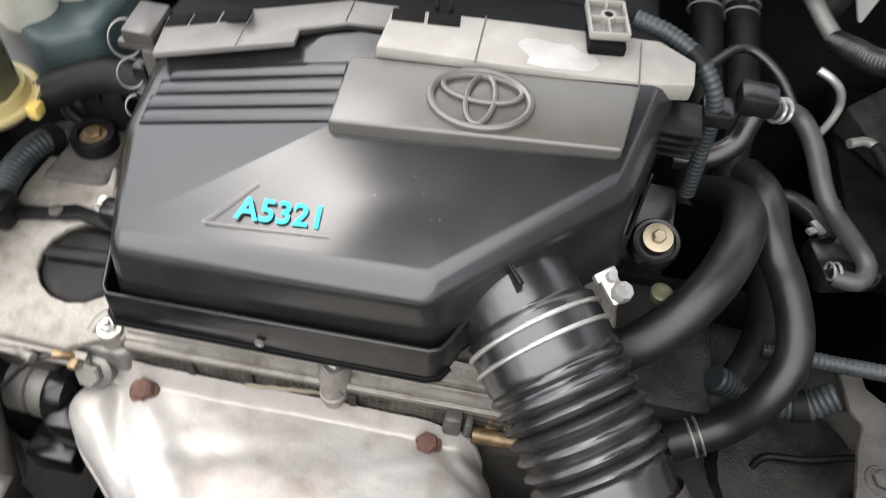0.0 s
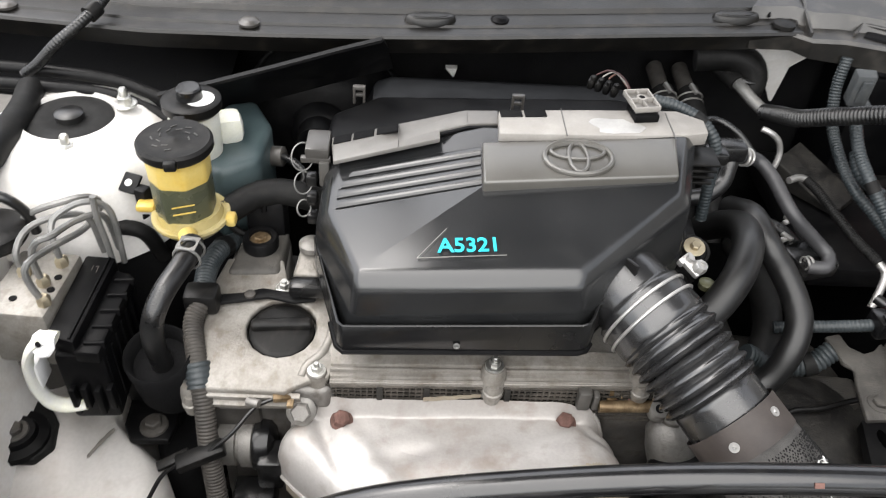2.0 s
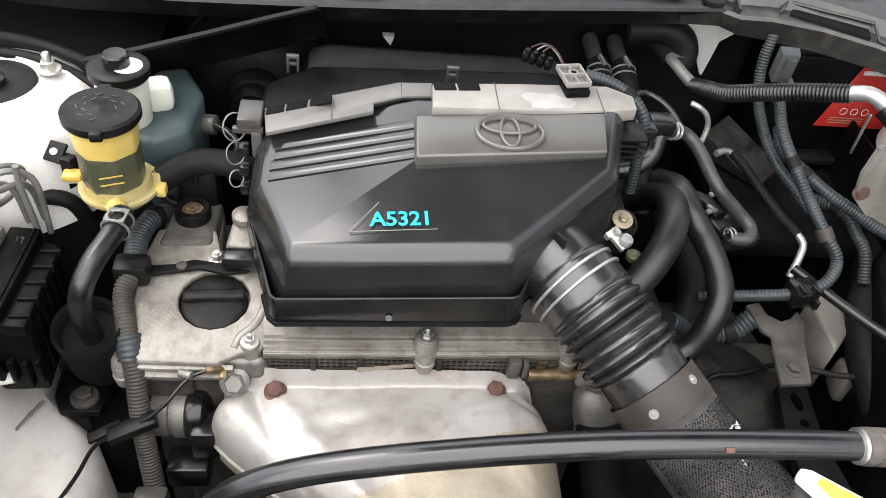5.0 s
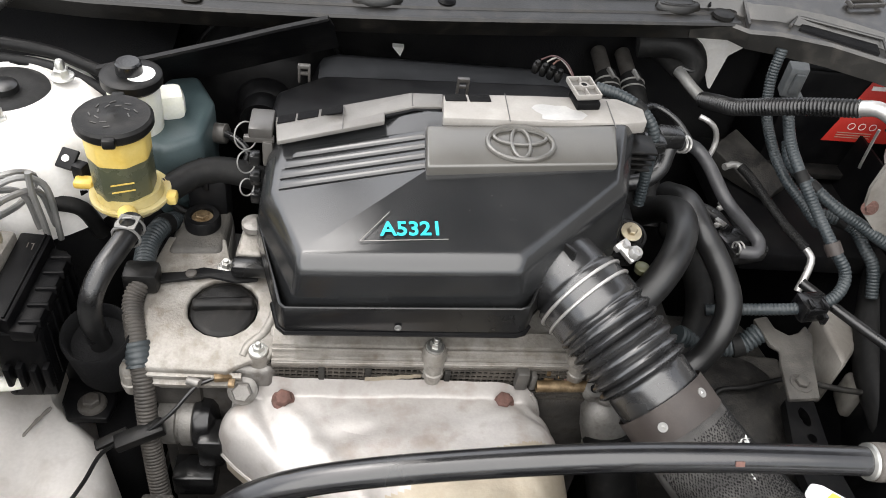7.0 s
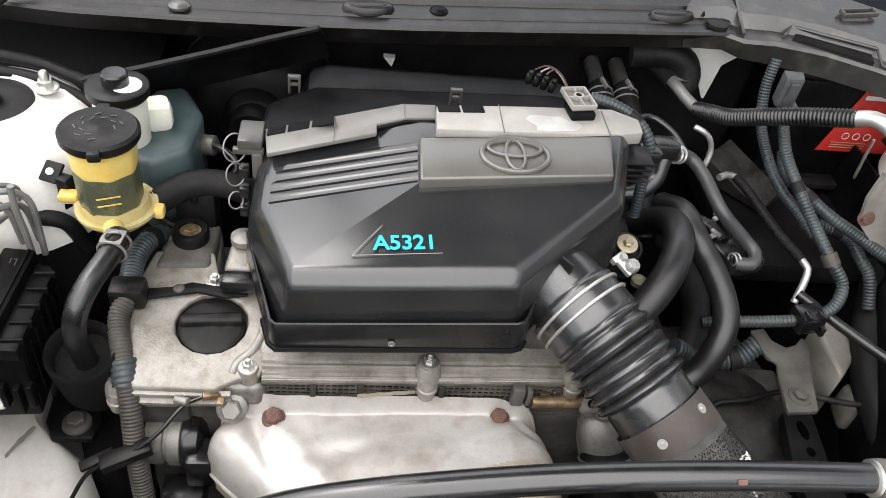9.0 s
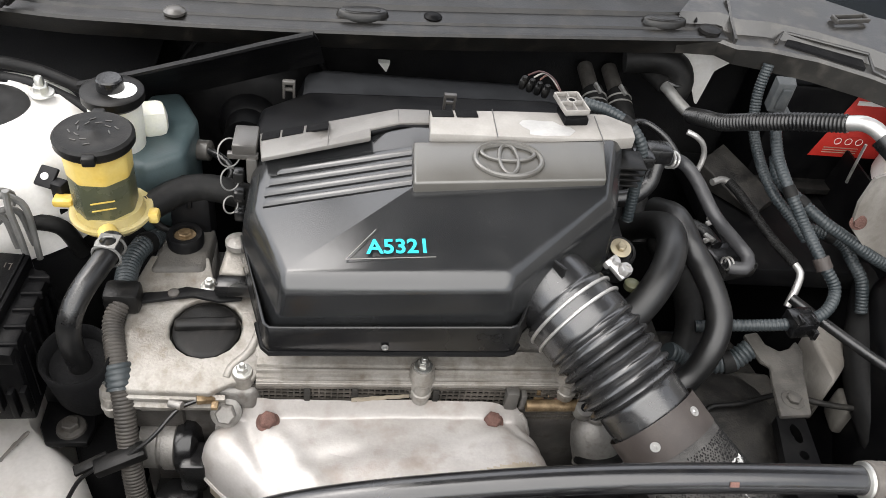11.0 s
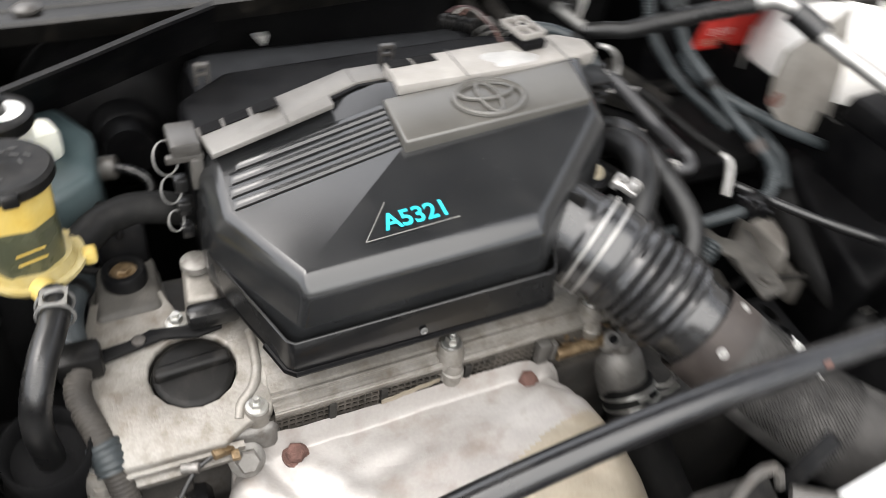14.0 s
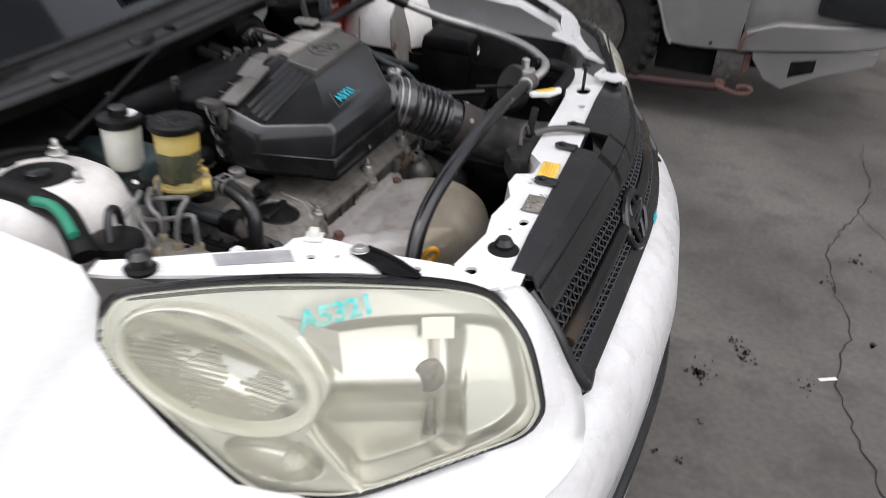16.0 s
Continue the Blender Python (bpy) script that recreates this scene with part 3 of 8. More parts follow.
pp = thing("primer_patch", (-0.47, 0.245, 0.98), "grey primer patch on the white wing rail", "patch", kind="structure")
part("patch", prism([(-0.413, 0.192), (-0.431, 0.176), (-0.453, 0.209), (-0.475, 0.241), (-0.459, 0.258), (-0.436, 0.226)], 0.955, 0.9628, 0), PRIMER, pp)
ct = thing("cream_clip", (-0.385, 0.18, 0.975), "cream plastic clip on the wing rail", "clip")
part("clip", join(box(-0.376, 0.184, 0.967, 0.013, 0.012, 0.012, 0.003, (0, 0, 20)), box(-0.378, 0.183, 0.9635, 0.020, 0.020, 0.003, 0.001, (0, 0, 20))), MILKY, ct)
et = thing("strap_bracket", (-0.385, 0.275, 0.92), "cream-white bent strap bracket with a rounded head beside the fuse box", "bracket")
strap = smooth_path([(-0.372, 0.2865, 0.917), (-0.382, 0.2870, 0.9170), (-0.392, 0.2865, 0.909), (-0.400, 0.286, 0.896), (-0.404, 0.285, 0.880), (-0.404, 0.285, 0.856), (-0.397, 0.285, 0.836), (-0.384, 0.286, 0.829), (-0.366, 0.288, 0.831)], 0.004)
part("strap", sweep(strap, 0.0078, 12, True, 0.55), MILKY, et, "cream-white bent strap")
part("head", lathe((-0.382, 0.2836, 0.9135), [(0.0118, 0.0), (0.0122, 0.0015), (0.0108, 0.0034), (0.002, 0.0038)], 9, (-0.30, -0.75, 0.55)), PAINT, et, "rounded white head")
# Black disc for the shade in the hole.
part("hole", lathe((-0.3842, 0.2802, 0.9165), [(0.0026, 0.0), (0.0026, 0.0012)], 12, (-0.30, -0.75, 0.55)), FIREWALL, et)
part("foot", box(-0.402, 0.296, 0.866, 0.008, 0.022, 0.030, 0.003), PAINT, et)

# lower apron and the sides of the engine bay
for side in (-1, 1):
    f = (lambda x: x) if side < 0 else (lambda x: 2 * MID - x)
    rows = []
    for y in (0.10, 0.2, 0.3, 0.36, 0.42, 0.5, 0.6, 0.8):
        bulge = 0.02 * math.sin((y - 0.1) * 9)
        rows.append([(f(-0.47 - 0.05 * y), y, 0.925), (f(-0.455), y, 0.80 + bulge), (f(-0.43), y, 0.69 + bulge), (f(-0.37), y, 0.655 - 0.3 * abs(y - 0.36)), (f(-0.34), y, 0.60), (f(-0.33), y, 0.45), (f(-0.33), y, 0.3)])
    # Far panel is white too; black puts its shade into the colour.
    single("inner_wing", loft(rows), PAINT_DIRTY if side < 0 else PAINT_BLACK, "dusty white inner wing panel of the engine bay" if side < 0 else "white inner wing panel coloured black for shade, behind the far headlamp", "body panel", kind="structure", smooth=60)
ap_rows = []
for t_ in np.linspace(0, 1, 25):
    y = 0.12 + 0.33 * t_
    f_ = 1 / (1 + math.exp((y - 0.305) / 0.012))
    edge_ = -0.318 + 0.020 * math.sin(5 * t_) - 0.045 * (1 - f_)
    ap_rows.append([(x, y, 0.752 + 0.10 * max(0, -0.40 - x) + 0.05 * (y - 0.3) + 0.008 * math.sin(22 * x + 9 * t_) - 0.010 * bell(x + 0.385 - 0.20 * (0.32 - y), 0.012) - 1.5 * max(0, x - edge_ + 0.014)) for x in np.linspace(-0.50, edge_, 22)] + [(edge_ + 0.004, y, 0.60)])
single("wing_apron", loft(ap_rows), PAINT_APRON, "dusty cream-white pressed apron below the fuse box", "body panel", kind="structure", smooth=60)
seam = smooth_path([(x, y, 0.7535 + 0.10 * max(0, -0.40 - x) + 0.05 * (y - 0.3) - 0.004) for x, y in ((-0.368, 0.318), (-0.378, 0.30), (-0.392, 0.27), (-0.405, 0.24), (-0.42, 0.20))], 0.004)
single("seam_sealer", sweep(seam, lambda s_, u: 0.0016 + 0.0022 * abs(noise.noise(Vector((s_ * 90, 0, 0)))), 6, True, 0.5), LEG, "brown cracked sealer along the apron seam", "sealer", kind="structure")
single("under_tray", box(0.12, 0.4, 0.36, 1.3, 0.9, 0.02, 0.002), FIREWALL, "dark under tray below the engine", "panel", kind="structure")
single("firewall", box(0.12, 0.83, 0.68, 1.46, 0.03, 0.6, 0.004), FIREWALL, "dark sound-deadened bulkhead behind the engine", "bulkhead", kind="structure")

# Black sheet and block added for the darkness of the gap here.
single("dark_gap_sheet", thick(loft([[(-0.350, 0.470, 0.60), (-0.30, 0.480, 0.60), (-0.235, 0.49, 0.60)], [(-0.350, 0.470, 0.80), (-0.30, 0.478, 0.80), (-0.235, 0.49, 0.80)], [(-0.340, 0.475, 0.905), (-0.30, 0.485, 0.90), (-0.235, 0.50, 0.88)]]), 0.006), FIREWALL, "black sheet added to keep the gap between tower and engine dark", "pad", kind="structure")
single("dark_gap_block", prism([(-0.338, 0.335), (-0.332, 0.472), (-0.250, 0.472), (-0.278, 0.40), (-0.285, 0.30), (-0.322, 0.296)], 0.60, lambda x, y: 0.715 + 0.25 * (y - 0.30), 0.012, 3), FIREWALL, "black block added low beside the engine to keep the gap dark", "shroud", kind="structure", smooth=50)
# strut towers
for side in (-1, 1):
    cx, cy = (-0.425, 0.525) if side < 0 else (2 * MID + 0.475, 0.61)
    st = thing("strut_tower", (cx, cy, 0.8), "white painted suspension tower with a black rubber mount", "suspension tower")
    part("dome", lathe((cx, cy, 0.6), [(0.113, 0.275), (0.112, 0.285), (0.10, 0.335), (0.088, 0.362), (0.07, 0.375), (0.052, 0.378), (0.045, 0.382), (0.043, 0.376)], 40), PAINT_DIRTY, st, smooth=50)
    # Lower wall is the same white tower; its shade is painted black.
    part("lower_wall", lathe((cx, cy, 0.6), [(0.118, 0), (0.113, 0.16), (0.109, 0.278)], 40), FIREWALL, st, "lower wall coloured black for shade")
    part("mount_rubber", lathe((cx, cy, 0.972), [(0.043, 0), (0.042, 0.006), (0.03, 0.009), (0.022, 0.006)], 32), RUBBER_MATT, st)
    part("centre_nut", lathe((cx, cy, 0.976), [(0.014, 0), (0.014, 0.008), (0.011, 0.01)], 24), RUBBER, st)
    for dx, dy, h in ((0.05, 0.02, 0.985), (0.012, -0.048, 0.972)):
        px = cx + (dx if side < 0 else -dx)
        part("stud_nut", join(hexbolt((px, cy + dy, h), 0.0075, 0.009), lathe((px, cy + dy, h), [(0.0045, 0.006), (0.0045, 0.016), (0.003, 0.018)], 12)), ZINC, st)

# cowl below the windscreen, overhanging the back of the bay
cowl = thing("windscreen_cowl", (0.0, 0.7, 0.95), "faded black plastic cowl below the windscreen", "cowl", kind="structure")


def cowl_edge(x):
    """How far back the front edge of the cowl lies."""
    return float(np.interp(x, [-0.90, -0.60, -0.37, -0.25, -0.14, -0.02, 0.10, 0.20, 0.30, 0.36], [0.70, 0.640, 0.617, 0.620, 0.627, 0.638, 0.654, 0.668, 0.681, 0.690]))


def cowl_top(x):
    return cowl_edge(x) + 0.070 + 0.05 * (x + 0.3)


COWL_X = np.linspace(-0.90, 0.365, 48)
rows = []
for x in COWL_X:
    e, u = cowl_edge(x), cowl_top(x)
    rows.append([(x, e + 0.060, 0.990), (x, e + 0.030, 0.998), (x, e + 0.010, 1.006), (x, e + 0.002, 1.020), (x, e - 0.002, 1.0285), (x, e, 1.0315), (x, e + 0.004, 1.0320), (x, e + 0.006, 1.0305), (x, e + 0.020, 1.0312), (x, e + 0.022, 1.0335), (x, e + 0.046, 1.0350), (x, e + 0.050, 1.0395), (x, u - 0.008, 1.0430), (x, u - 0.004, 1.0470), (x, u + 0.006, 1.0480)])
part("front_panel", loft(rows), COWL, cowl, smooth=30)
part("seal_strip", sweep([Vector((x, cowl_top(x) + 0.004, 1.0500)) for x in COWL_X], 0.0055, 8), RUBBER, cowl)
for k in range(16):
    x = 0.02 + 0.0085 * k
    part("louvre_slat", box(x, cowl_top(x) + 0.075, 1.0775, 0.0035, 0.090, 0.006, 0.001, (14, 0, -8)), PLASTIC_BACK, cowl)
for x in (-0.068, 0.290):
    y = cowl_edge(x) + 0.033
    part("pad", bevelled(prism([(x + 0.031 * math.cos(a), y + 0.013 * math.sin(a) * (1 if abs(math.sin(a)) < 0.5 else 1.1) + 0.09 * 0.031 * math.cos(a)) for a in (2 * math.pi * k / 20 for k in range(20))], 1.030, 1.0405, 0.003, 3, 0.004), 0), COWL, cowl, "raised oval pad", smooth=50)
    part("pad_hollow", prism([(x + 0.020 * math.cos(a), y - 0.001 + 0.0065 * math.sin(a) + 0.09 * 0.020 * math.cos(a)) for a in (2 * math.pi * k / 16 for k in range(16))], 1.0398, 1.0412, 0.0006), COWL, cowl)
for x, r in ((-0.262, 0.011), (0.010, 0.010), (-0.52, 0.011)):
    y = cowl_edge(x) + (0.020 if r > 0.0105 else 0.034)
    part("clip", lathe((x, y, 1.032), [(r, 0), (r * 1.05, 0.003), (r * 0.8, 0.005), (r * 0.5, 0.0065)], 18), PLASTIC_FADED if r > 0.0105 else PLASTIC_BACK, cowl)
glass_rows = []
for x in np.linspace(-0.90, 0.99, 18):
    u = cowl_top(min(x, 0.40)) + 0.010 - 0.25 * max(0, x - 0.40)
    glass_rows.append([(x, u, 1.044), (x, u + 0.32, 1.23), (x, u + 0.66, 1.46)])
single("windscreen", thick(loft(glass_rows), 0.005), GLASS_DARK, "dark glass windscreen above the cowl", "windscreen", kind="structure")
# black steel lip that climbs from the wing to the cowl
lip_top = [(-0.345, 0.556, 0.990), (-0.290, 0.5625, 1.0035), (-0.224, 0.573, 1.020), (-0.165, 0.583, 1.0355), (-0.118, 0.590, 1.047)]
single("cowl_lip", thick(loft([[(x, y - 0.002, z) for x, y, z in lip_top], [(x, y + 0.004, z + 0.001) for x, y, z in lip_top], [(x + 0.005, y + 0.030, z - 0.022) for x, y, z in lip_top], [(x + 0.01, y + 0.055, z - 0.060) for x, y, z in lip_top]]), 0.003), PAINT_BLACK, "black steel lip sweeping from the cowl to the wing", "body panel", kind="structure", smooth=30)
# Added black plate that keeps this corner dark.
single("dark_corner_panel", thick(loft([[(-0.80, 0.585, 0.975), (-0.56, 0.60, 0.962), (-0.40, 0.615, 0.94), (-0.31, 0.63, 0.92)], [(-0.80, 0.70, 0.985), (-0.56, 0.72, 0.970), (-0.42, 0.73, 0.94), (-0.31, 0.74, 0.92)], [(-0.80, 0.82, 1.0), (-0.56, 0.82, 0.985), (-0.42, 0.81, 0.955), (-0.31, 0.81, 0.93)]]), 0.004), FIREWALL, "black panel added to keep the corner behind the tower dark", "body panel", kind="structure")
single("wing_channel", join(tube([(-0.72, 0.585, 0.990), (-0.56, 0.600, 0.990), (-0.42, 0.595, 0.985), (-0.36, 0.582, 0.975), (-0.32, 0.570, 0.962)], 0.0065, 12), tube([(-0.72, 0.560, 0.985), (-0.56, 0.575, 0.985), (-0.415, 0.574, 0.980), (-0.36, 0.562, 0.970), (-0.33, 0.552, 0.958)], 0.006, 12)), PAINT_BLACK, "black drain channel along the top of the wing", "channel", kind="structure")
wh = thing("washer_hose", (-0.42, 0.6, 1.0), "black ribbed washer hose at the corner of the cowl", "hose")
part("sleeve", corrugated([(-0.4102, 0.6516, 1.0530), (-0.4149, 0.6289, 1.0480), (-0.4274, 0.6049, 1.0400), (-0.4492, 0.5909, 1.0240), (-0.4739, 0.5915, 1.0000), (-0.4927, 0.5954, 0.9850)], 0.0062, 0.0036, 0.0009, 12), RUBBER, wh, smooth=60)
part("joint", tube([(-0.4149, 0.6289, 1.0480), (-0.4212, 0.6169, 1.0440)], 0.0090, 14), PLASTIC_WORN, wh)
# cover at the end of the cowl
wc = thing("cowl_side_cover", (0.45, 0.7, 0.98), "faded grey plastic cover at the end of the windscreen cowl", "trim")
EDGE = [(0.300, 0.682, 1.0300), (0.352, 0.688, 1.0300), (0.372, 0.676, 1.0290), (0.412, 0.676, 1.0290), (0.474, 0.668, 1.0250), (0.535, 0.647, 1.0200), (0.56, 0.632, 1.0180), (0.66, 0.590, 1.0100), (0.80, 0.52, 0.995)]
under = [(x + 0.004, y + 0.004, z - 0.020 - 0.012 * min(1, max(0, (x - 0.33) / 0.1))) for x, y, z in EDGE]
part("front_lip", thick(loft([under, [(x, y - 0.001, z - 0.003) for x, y, z in EDGE], [(x, y + 0.003, z + 0.0005) for x, y, z in EDGE]]), 0.003), COWL_FADED, wc, "dark front lip", smooth=30)
shelf = [(x + 0.006, y + 0.030, z + 0.001) for x, y, z in EDGE]
step_ = [(x + 0.010, y + 0.040, z + 0.016) for x, y, z in EDGE]
back_ = [(x + 0.040, y + 0.085, z + 0.020) for x, y, z in EDGE]
roof_ = [(x + 0.060, y + 0.150, z + 0.030) for x, y, z in EDGE]
part("panel", thick(loft([[(x, y + 0.003, z + 0.0005) for x, y, z in EDGE], shelf, step_, back_, roof_]), 0.003), COWL_FADED, wc, smooth=34)
# Black block in place of the slot's shaded inside.
part("slot", prism([(0.437, 0.690), (0.448, 0.706), (0.535, 0.677), (0.528, 0.655)], 1.012, lambda x, y: 1.0318 - 0.055 * (x - 0.42), 0.0008), FIREWALL, wc)
part("slot_lip", sweep([Vector((0.425, 0.690, 1.032)), Vector((0.441, 0.711, 1.036)), Vector((0.540, 0.680, 1.0315)), Vector((0.540, 0.655, 1.022)), Vector((0.556, 0.640, 1.020))], 0.0022, 8), COWL_FADED, wc)
part("fold_ridge", thick(loft([[(0.372, 0.682, 1.030), (0.378, 0.715, 1.034), (0.385, 0.76, 1.048)], [(0.372, 0.682, 1.036), (0.374, 0.715, 1.045), (0.380, 0.76, 1.056)]]), 0.003), COWL_FADED, wc)
for dx, dy in ((0.0, 0.0), (0.004, -0.012)):
    part("latch_frame", box(0.535 + dx, 0.745 + dy, 1.048, 0.048, 0.003, 0.006, 0.001, (10, 0, 14)), PLASTIC_FADED, wc)
for dx in (-0.024, 0.024):
    part("latch_frame", box(0.537 + dx, 0.739 + 0.25 * dx, 1.048, 0.003, 0.014, 0.006, 0.001, (10, 0, 14)), PLASTIC_FADED, wc)
part("seam", sweep([Vector((0.330, 0.715, 1.0375)), Vector((0.338, 0.742, 1.0440)), Vector((0.345, 0.775, 1.0500))], 0.0016, 6), FIREWALL, wc)
part("screw_boss", lathe((0.345, 0.703, 1.032), [(0.013, 0), (0.013, 0.004), (0.006, 0.006)], 20), PLASTIC_WORN, wc)

# unseen roof, added to darken what the air box lid reflects
aw = thing("unseen_roof", (1.0, 1.72, GROUND), "unseen dark roof added over the car to darken the lid's reflection", "awning", kind="structure")
part("roof", box(0.64, 1.08, 3.06, 2.72, 1.56, 0.06, 0.004), ROOF_SHEET, aw)
part("beam", box(0.84, 1.72, 2.98, 3.4, 0.1, 0.1, 0.004), ROOF_SHEET, aw)
for x in (-0.82, 2.5):
    part("post", box(x, 1.72, 1.48 + GROUND / 2, 0.09, 0.09, 2.92, 0.004), ROOF_SHEET, aw)

# Unseen wall, added to block low sky and bounce light from this side.
single("unseen_wall", box(6.2, 1.5, 2.4 + GROUND, 0.2, 12.0, 4.8, 0.01), GREY_WALL, "unseen plain grey wall added beyond the truck to shape light and reflections", "wall", kind="structure")

# ---- front end: grille, bumper, lamps, wing ----


def gy(x, z):
    """How far forward the raked grille lies at a height."""
    k = (0.885 - z) / 0.095
    q = ((x - MID) / 0.4) ** 2
    a, b = (0.006, 0.003) if x < MID else (0.062, 0.048)
    return (-0.072 + a * q) * (1 - k) + (-0.124 + b * q) * k


gr = thing("grille", (0.12, -0.08, 0.76), "weathered black plastic radiator grille with a mesh insert", "grille")
xs = list(np.linspace(-0.285, 0.525, 72))
rows_top = []
for x in xs:
    y0 = gy(x, 0.885)
    back = float(np.interp(x, [-0.285, -0.2, -0.09, 0.08, 0.36, 0.50, 0.56], [-0.020, -0.013, -0.006, 0.004, 0.028, 0.034, 0.03]))
    back = max(back, y0 + 0.014)
    m1 = back * 0.40 + y0 * 0.60
    rows_top.append([(x, back, 0.9305), (x, m1 + 0.006, 0.927), (x, m1 + 0.003, 0.9275), (x, m1, 0.925), (x, y0 + 0.012, 0.912), (x, y0 + 0.0095, 0.9135), (x, y0 + 0.005, 0.905), (x, y0 - 0.002, 0.893), (x, y0 - 0.004, 0.886)])
left = [r for r in rows_top if r[0][0] < 0.115]
mid_ = [[p for p in r[1:]] for r in rows_top if 0.09 < r[0][0] < 0.21]
right = [r for r in rows_top if r[0][0] > 0.187]
part("top_cover", thick(loft(left), 0.003), GRILLE, gr, smooth=30)
part("top_cover", thick(loft(right), 0.003), GRILLE, gr, smooth=30)
part("bridge", thick(loft(mid_), 0.003), GRILLE, gr, smooth=30)
part("back_panel", loft([[(x, gy(x, 0.89) + 0.02, 0.89), (x, gy(x, 0.79) + 0.02, 0.79)] for x in xs]), FIREWALL, gr)
for tx, ty in ((-0.036, 0.006), (0.104, 0.014), (0.202, 0.02)):
    part("fixing_tab", join(box(tx, ty, 0.9315, 0.022, 0.026, 0.004, 0.0015), lathe((tx, ty + 0.010, 0.9295), [(0.011, 0), (0.011, 0.004), (0.009, 0.0045)], 20), lathe((tx, ty + 0.010, 0.934), [(0.005, 0), (0.006, 0.002), (0.004, 0.003)], 12)), GRILLE, gr)
part("rusty_screw", hexbolt((-0.272, -0.038, 0.917), 0.005, 0.003), RUST, gr)


def grille_bar(z, off, r, flat=1.0):
    return sweep([Vector((x, gy(x, z) + off, z)) for x in np.linspace(-0.275, 0.515, 40)], r, 10, True, flat)


part("rail_upper", grille_bar(0.883, -0.001, 0.005), GRILLE, gr)
part("rail_middle", grille_bar(0.845, -0.004, 0.0105, 0.7), GRILLE_BROWN, gr, "broad weathered middle bar with a brown sheen painted into its colour")
part("rail_step", grille_bar(0.832, -0.002, 0.004), GRILLE, gr)
for band, (z0, z1) in {"mesh_upper": (0.854, 0.881), "mesh_lower": (0.812, 0.831)}.items():
    pieces = []
    for row in range(2):
        zl, zh = z0 + (z1 - z0) * row / 2, z0 + (z1 - z0) * (row + 1) / 2
        for k in range(46):
            xa = -0.27 + k * 0.785 / 46
            xb = xa + 0.785 / 46
            for d in (1, -1):
                za, zb = (zl, zh) if d > 0 else (zh, zl)
                pa, pb = Vector((xa, gy(xa, za), za)), Vector((xb, gy(xb, zb), zb))
                pieces.append(sweep([pa, (pa + pb) / 2 + Vector((0, -0.004, 0)), pb], 0.0019, 5))
    tagged(part(band, join(*pieces), GRILLE, gr, smooth=0), kind="stuff")
part("border", loft([[(x, gy(x, z) - o, z) for z, o in ((0.813, -0.004), (0.8115, 0.004), (0.800, 0.006), (0.788, 0.006), (0.783, 0.0), (0.780, -0.012))] for x in xs]), GRILLE, gr, "smooth lower border", smooth=40)
for x, d in ((-0.283, -1), (0.523, 1)):
    part("end_cap", tube([(x, gy(x, 0.905) + 0.012, 0.905), (x + 0.003 * d, gy(x, 0.86), 0.86), (x + 0.003 * d, gy(x, 0.82), 0.82), (x - 0.002 * d, gy(x, 0.797) - 0.002, 0.797), (x - 0.012 * d, gy(x, 0.788) - 0.001, 0.788), (x - 0.05 * d, gy(x, 0.786) + 0.004, 0.786)], 0.0095, 12), GRILLE, gr)
EC, EN = Vector((0.105, gy(0.105, 0.84) - 0.010, 0.836)), (0, -1, 0.5)
em = part("badge_ring", ring(EC, 0.058, 0.0062, EN, 36, 8, 0.70), GRILLE, gr, "oval weathered black badge ring")
part("badge_bar", ring(EC, 0.022, 0.005, EN, 24, 8, 1.9), GRILLE, em)
part("badge_bar", ring(EC + Vector((0, 0.006, 0.015)), 0.048, 0.005, EN, 24, 8, 0.42), GRILLE, em)
part("marker_writing", lettering("A5321", 0.015, on_plane((0.20, gy(0.2, 0.788) - 0.008, 0.787), (1, 0.03, 0), (0, 0.5, 1)), 0.0006), MARKER, gr, "cyan hand-marked A5321")

# bumper
plan = [(-0.80, 0.42), (-0.76, 0.20), (-0.68, 0.02), (-0.56, -0.09), (-0.42, -0.15), (-0.25, -0.18), (-0.05, -0.195), (0.12, -0.198), (0.25, -0.188), (0.42, -0.165), (0.57, -0.13), (0.71, -0.06), (0.82, 0.05), (0.90, 0.22), (0.94, 0.42)]
bl = smooth_path([(x, y, 0) for x, y in plan], 0.03)
rows = []
for i, c in enumerate(bl):
    d = (bl[min(i + 1, len(bl) - 1)] - bl[max(i - 1, 0)]).normalized()
    nn = Vector((d.y, -d.x, 0))
    top = 0.772
    near = min(1, max(0, (abs(c.x - MID) - 0.40) / 0.05))
    rows.append([c - nn * (0.082 - 0.048 * near) + Vector((0, 0, top + 0.010 - 0.030 * near)), c - nn * (0.06 - 0.028 * near) + Vector((0, 0, top + 0.003 - 0.023 * near)), c - nn * 0.03 + Vector((0, 0, top - 0.02)), c - nn * 0.008 + Vector((0, 0, top - 0.06)), c + Vector((0, 0, top - 0.11)), c - nn * 0.004 + Vector((0, 0, 0.56)),
                 c - nn * 0.012 + Vector((0, 0, 0.545)), c + nn * 0.006 + Vector((0, 0, 0.535)), c + Vector((0, 0, 0.44)), c - nn * 0.05 + Vector((0, 0, 0.33)), c - nn * 0.14 + Vector((0, 0, 0.30))])
bp = thing("front_bumper", (0.12, -0.19, 0.3), "white painted front bumper with scuffed silver edge", "bumper")
part("skin", loft(rows), BUMPER_PAINT, bp, smooth=50)
part("trim_strip", sweep([c + Vector((0, 0, 0.551)) for c in bl], 0.009, 8), GRILLE, bp)

LN = Vector((-0.791, -0.464, 0.399)).normalized()


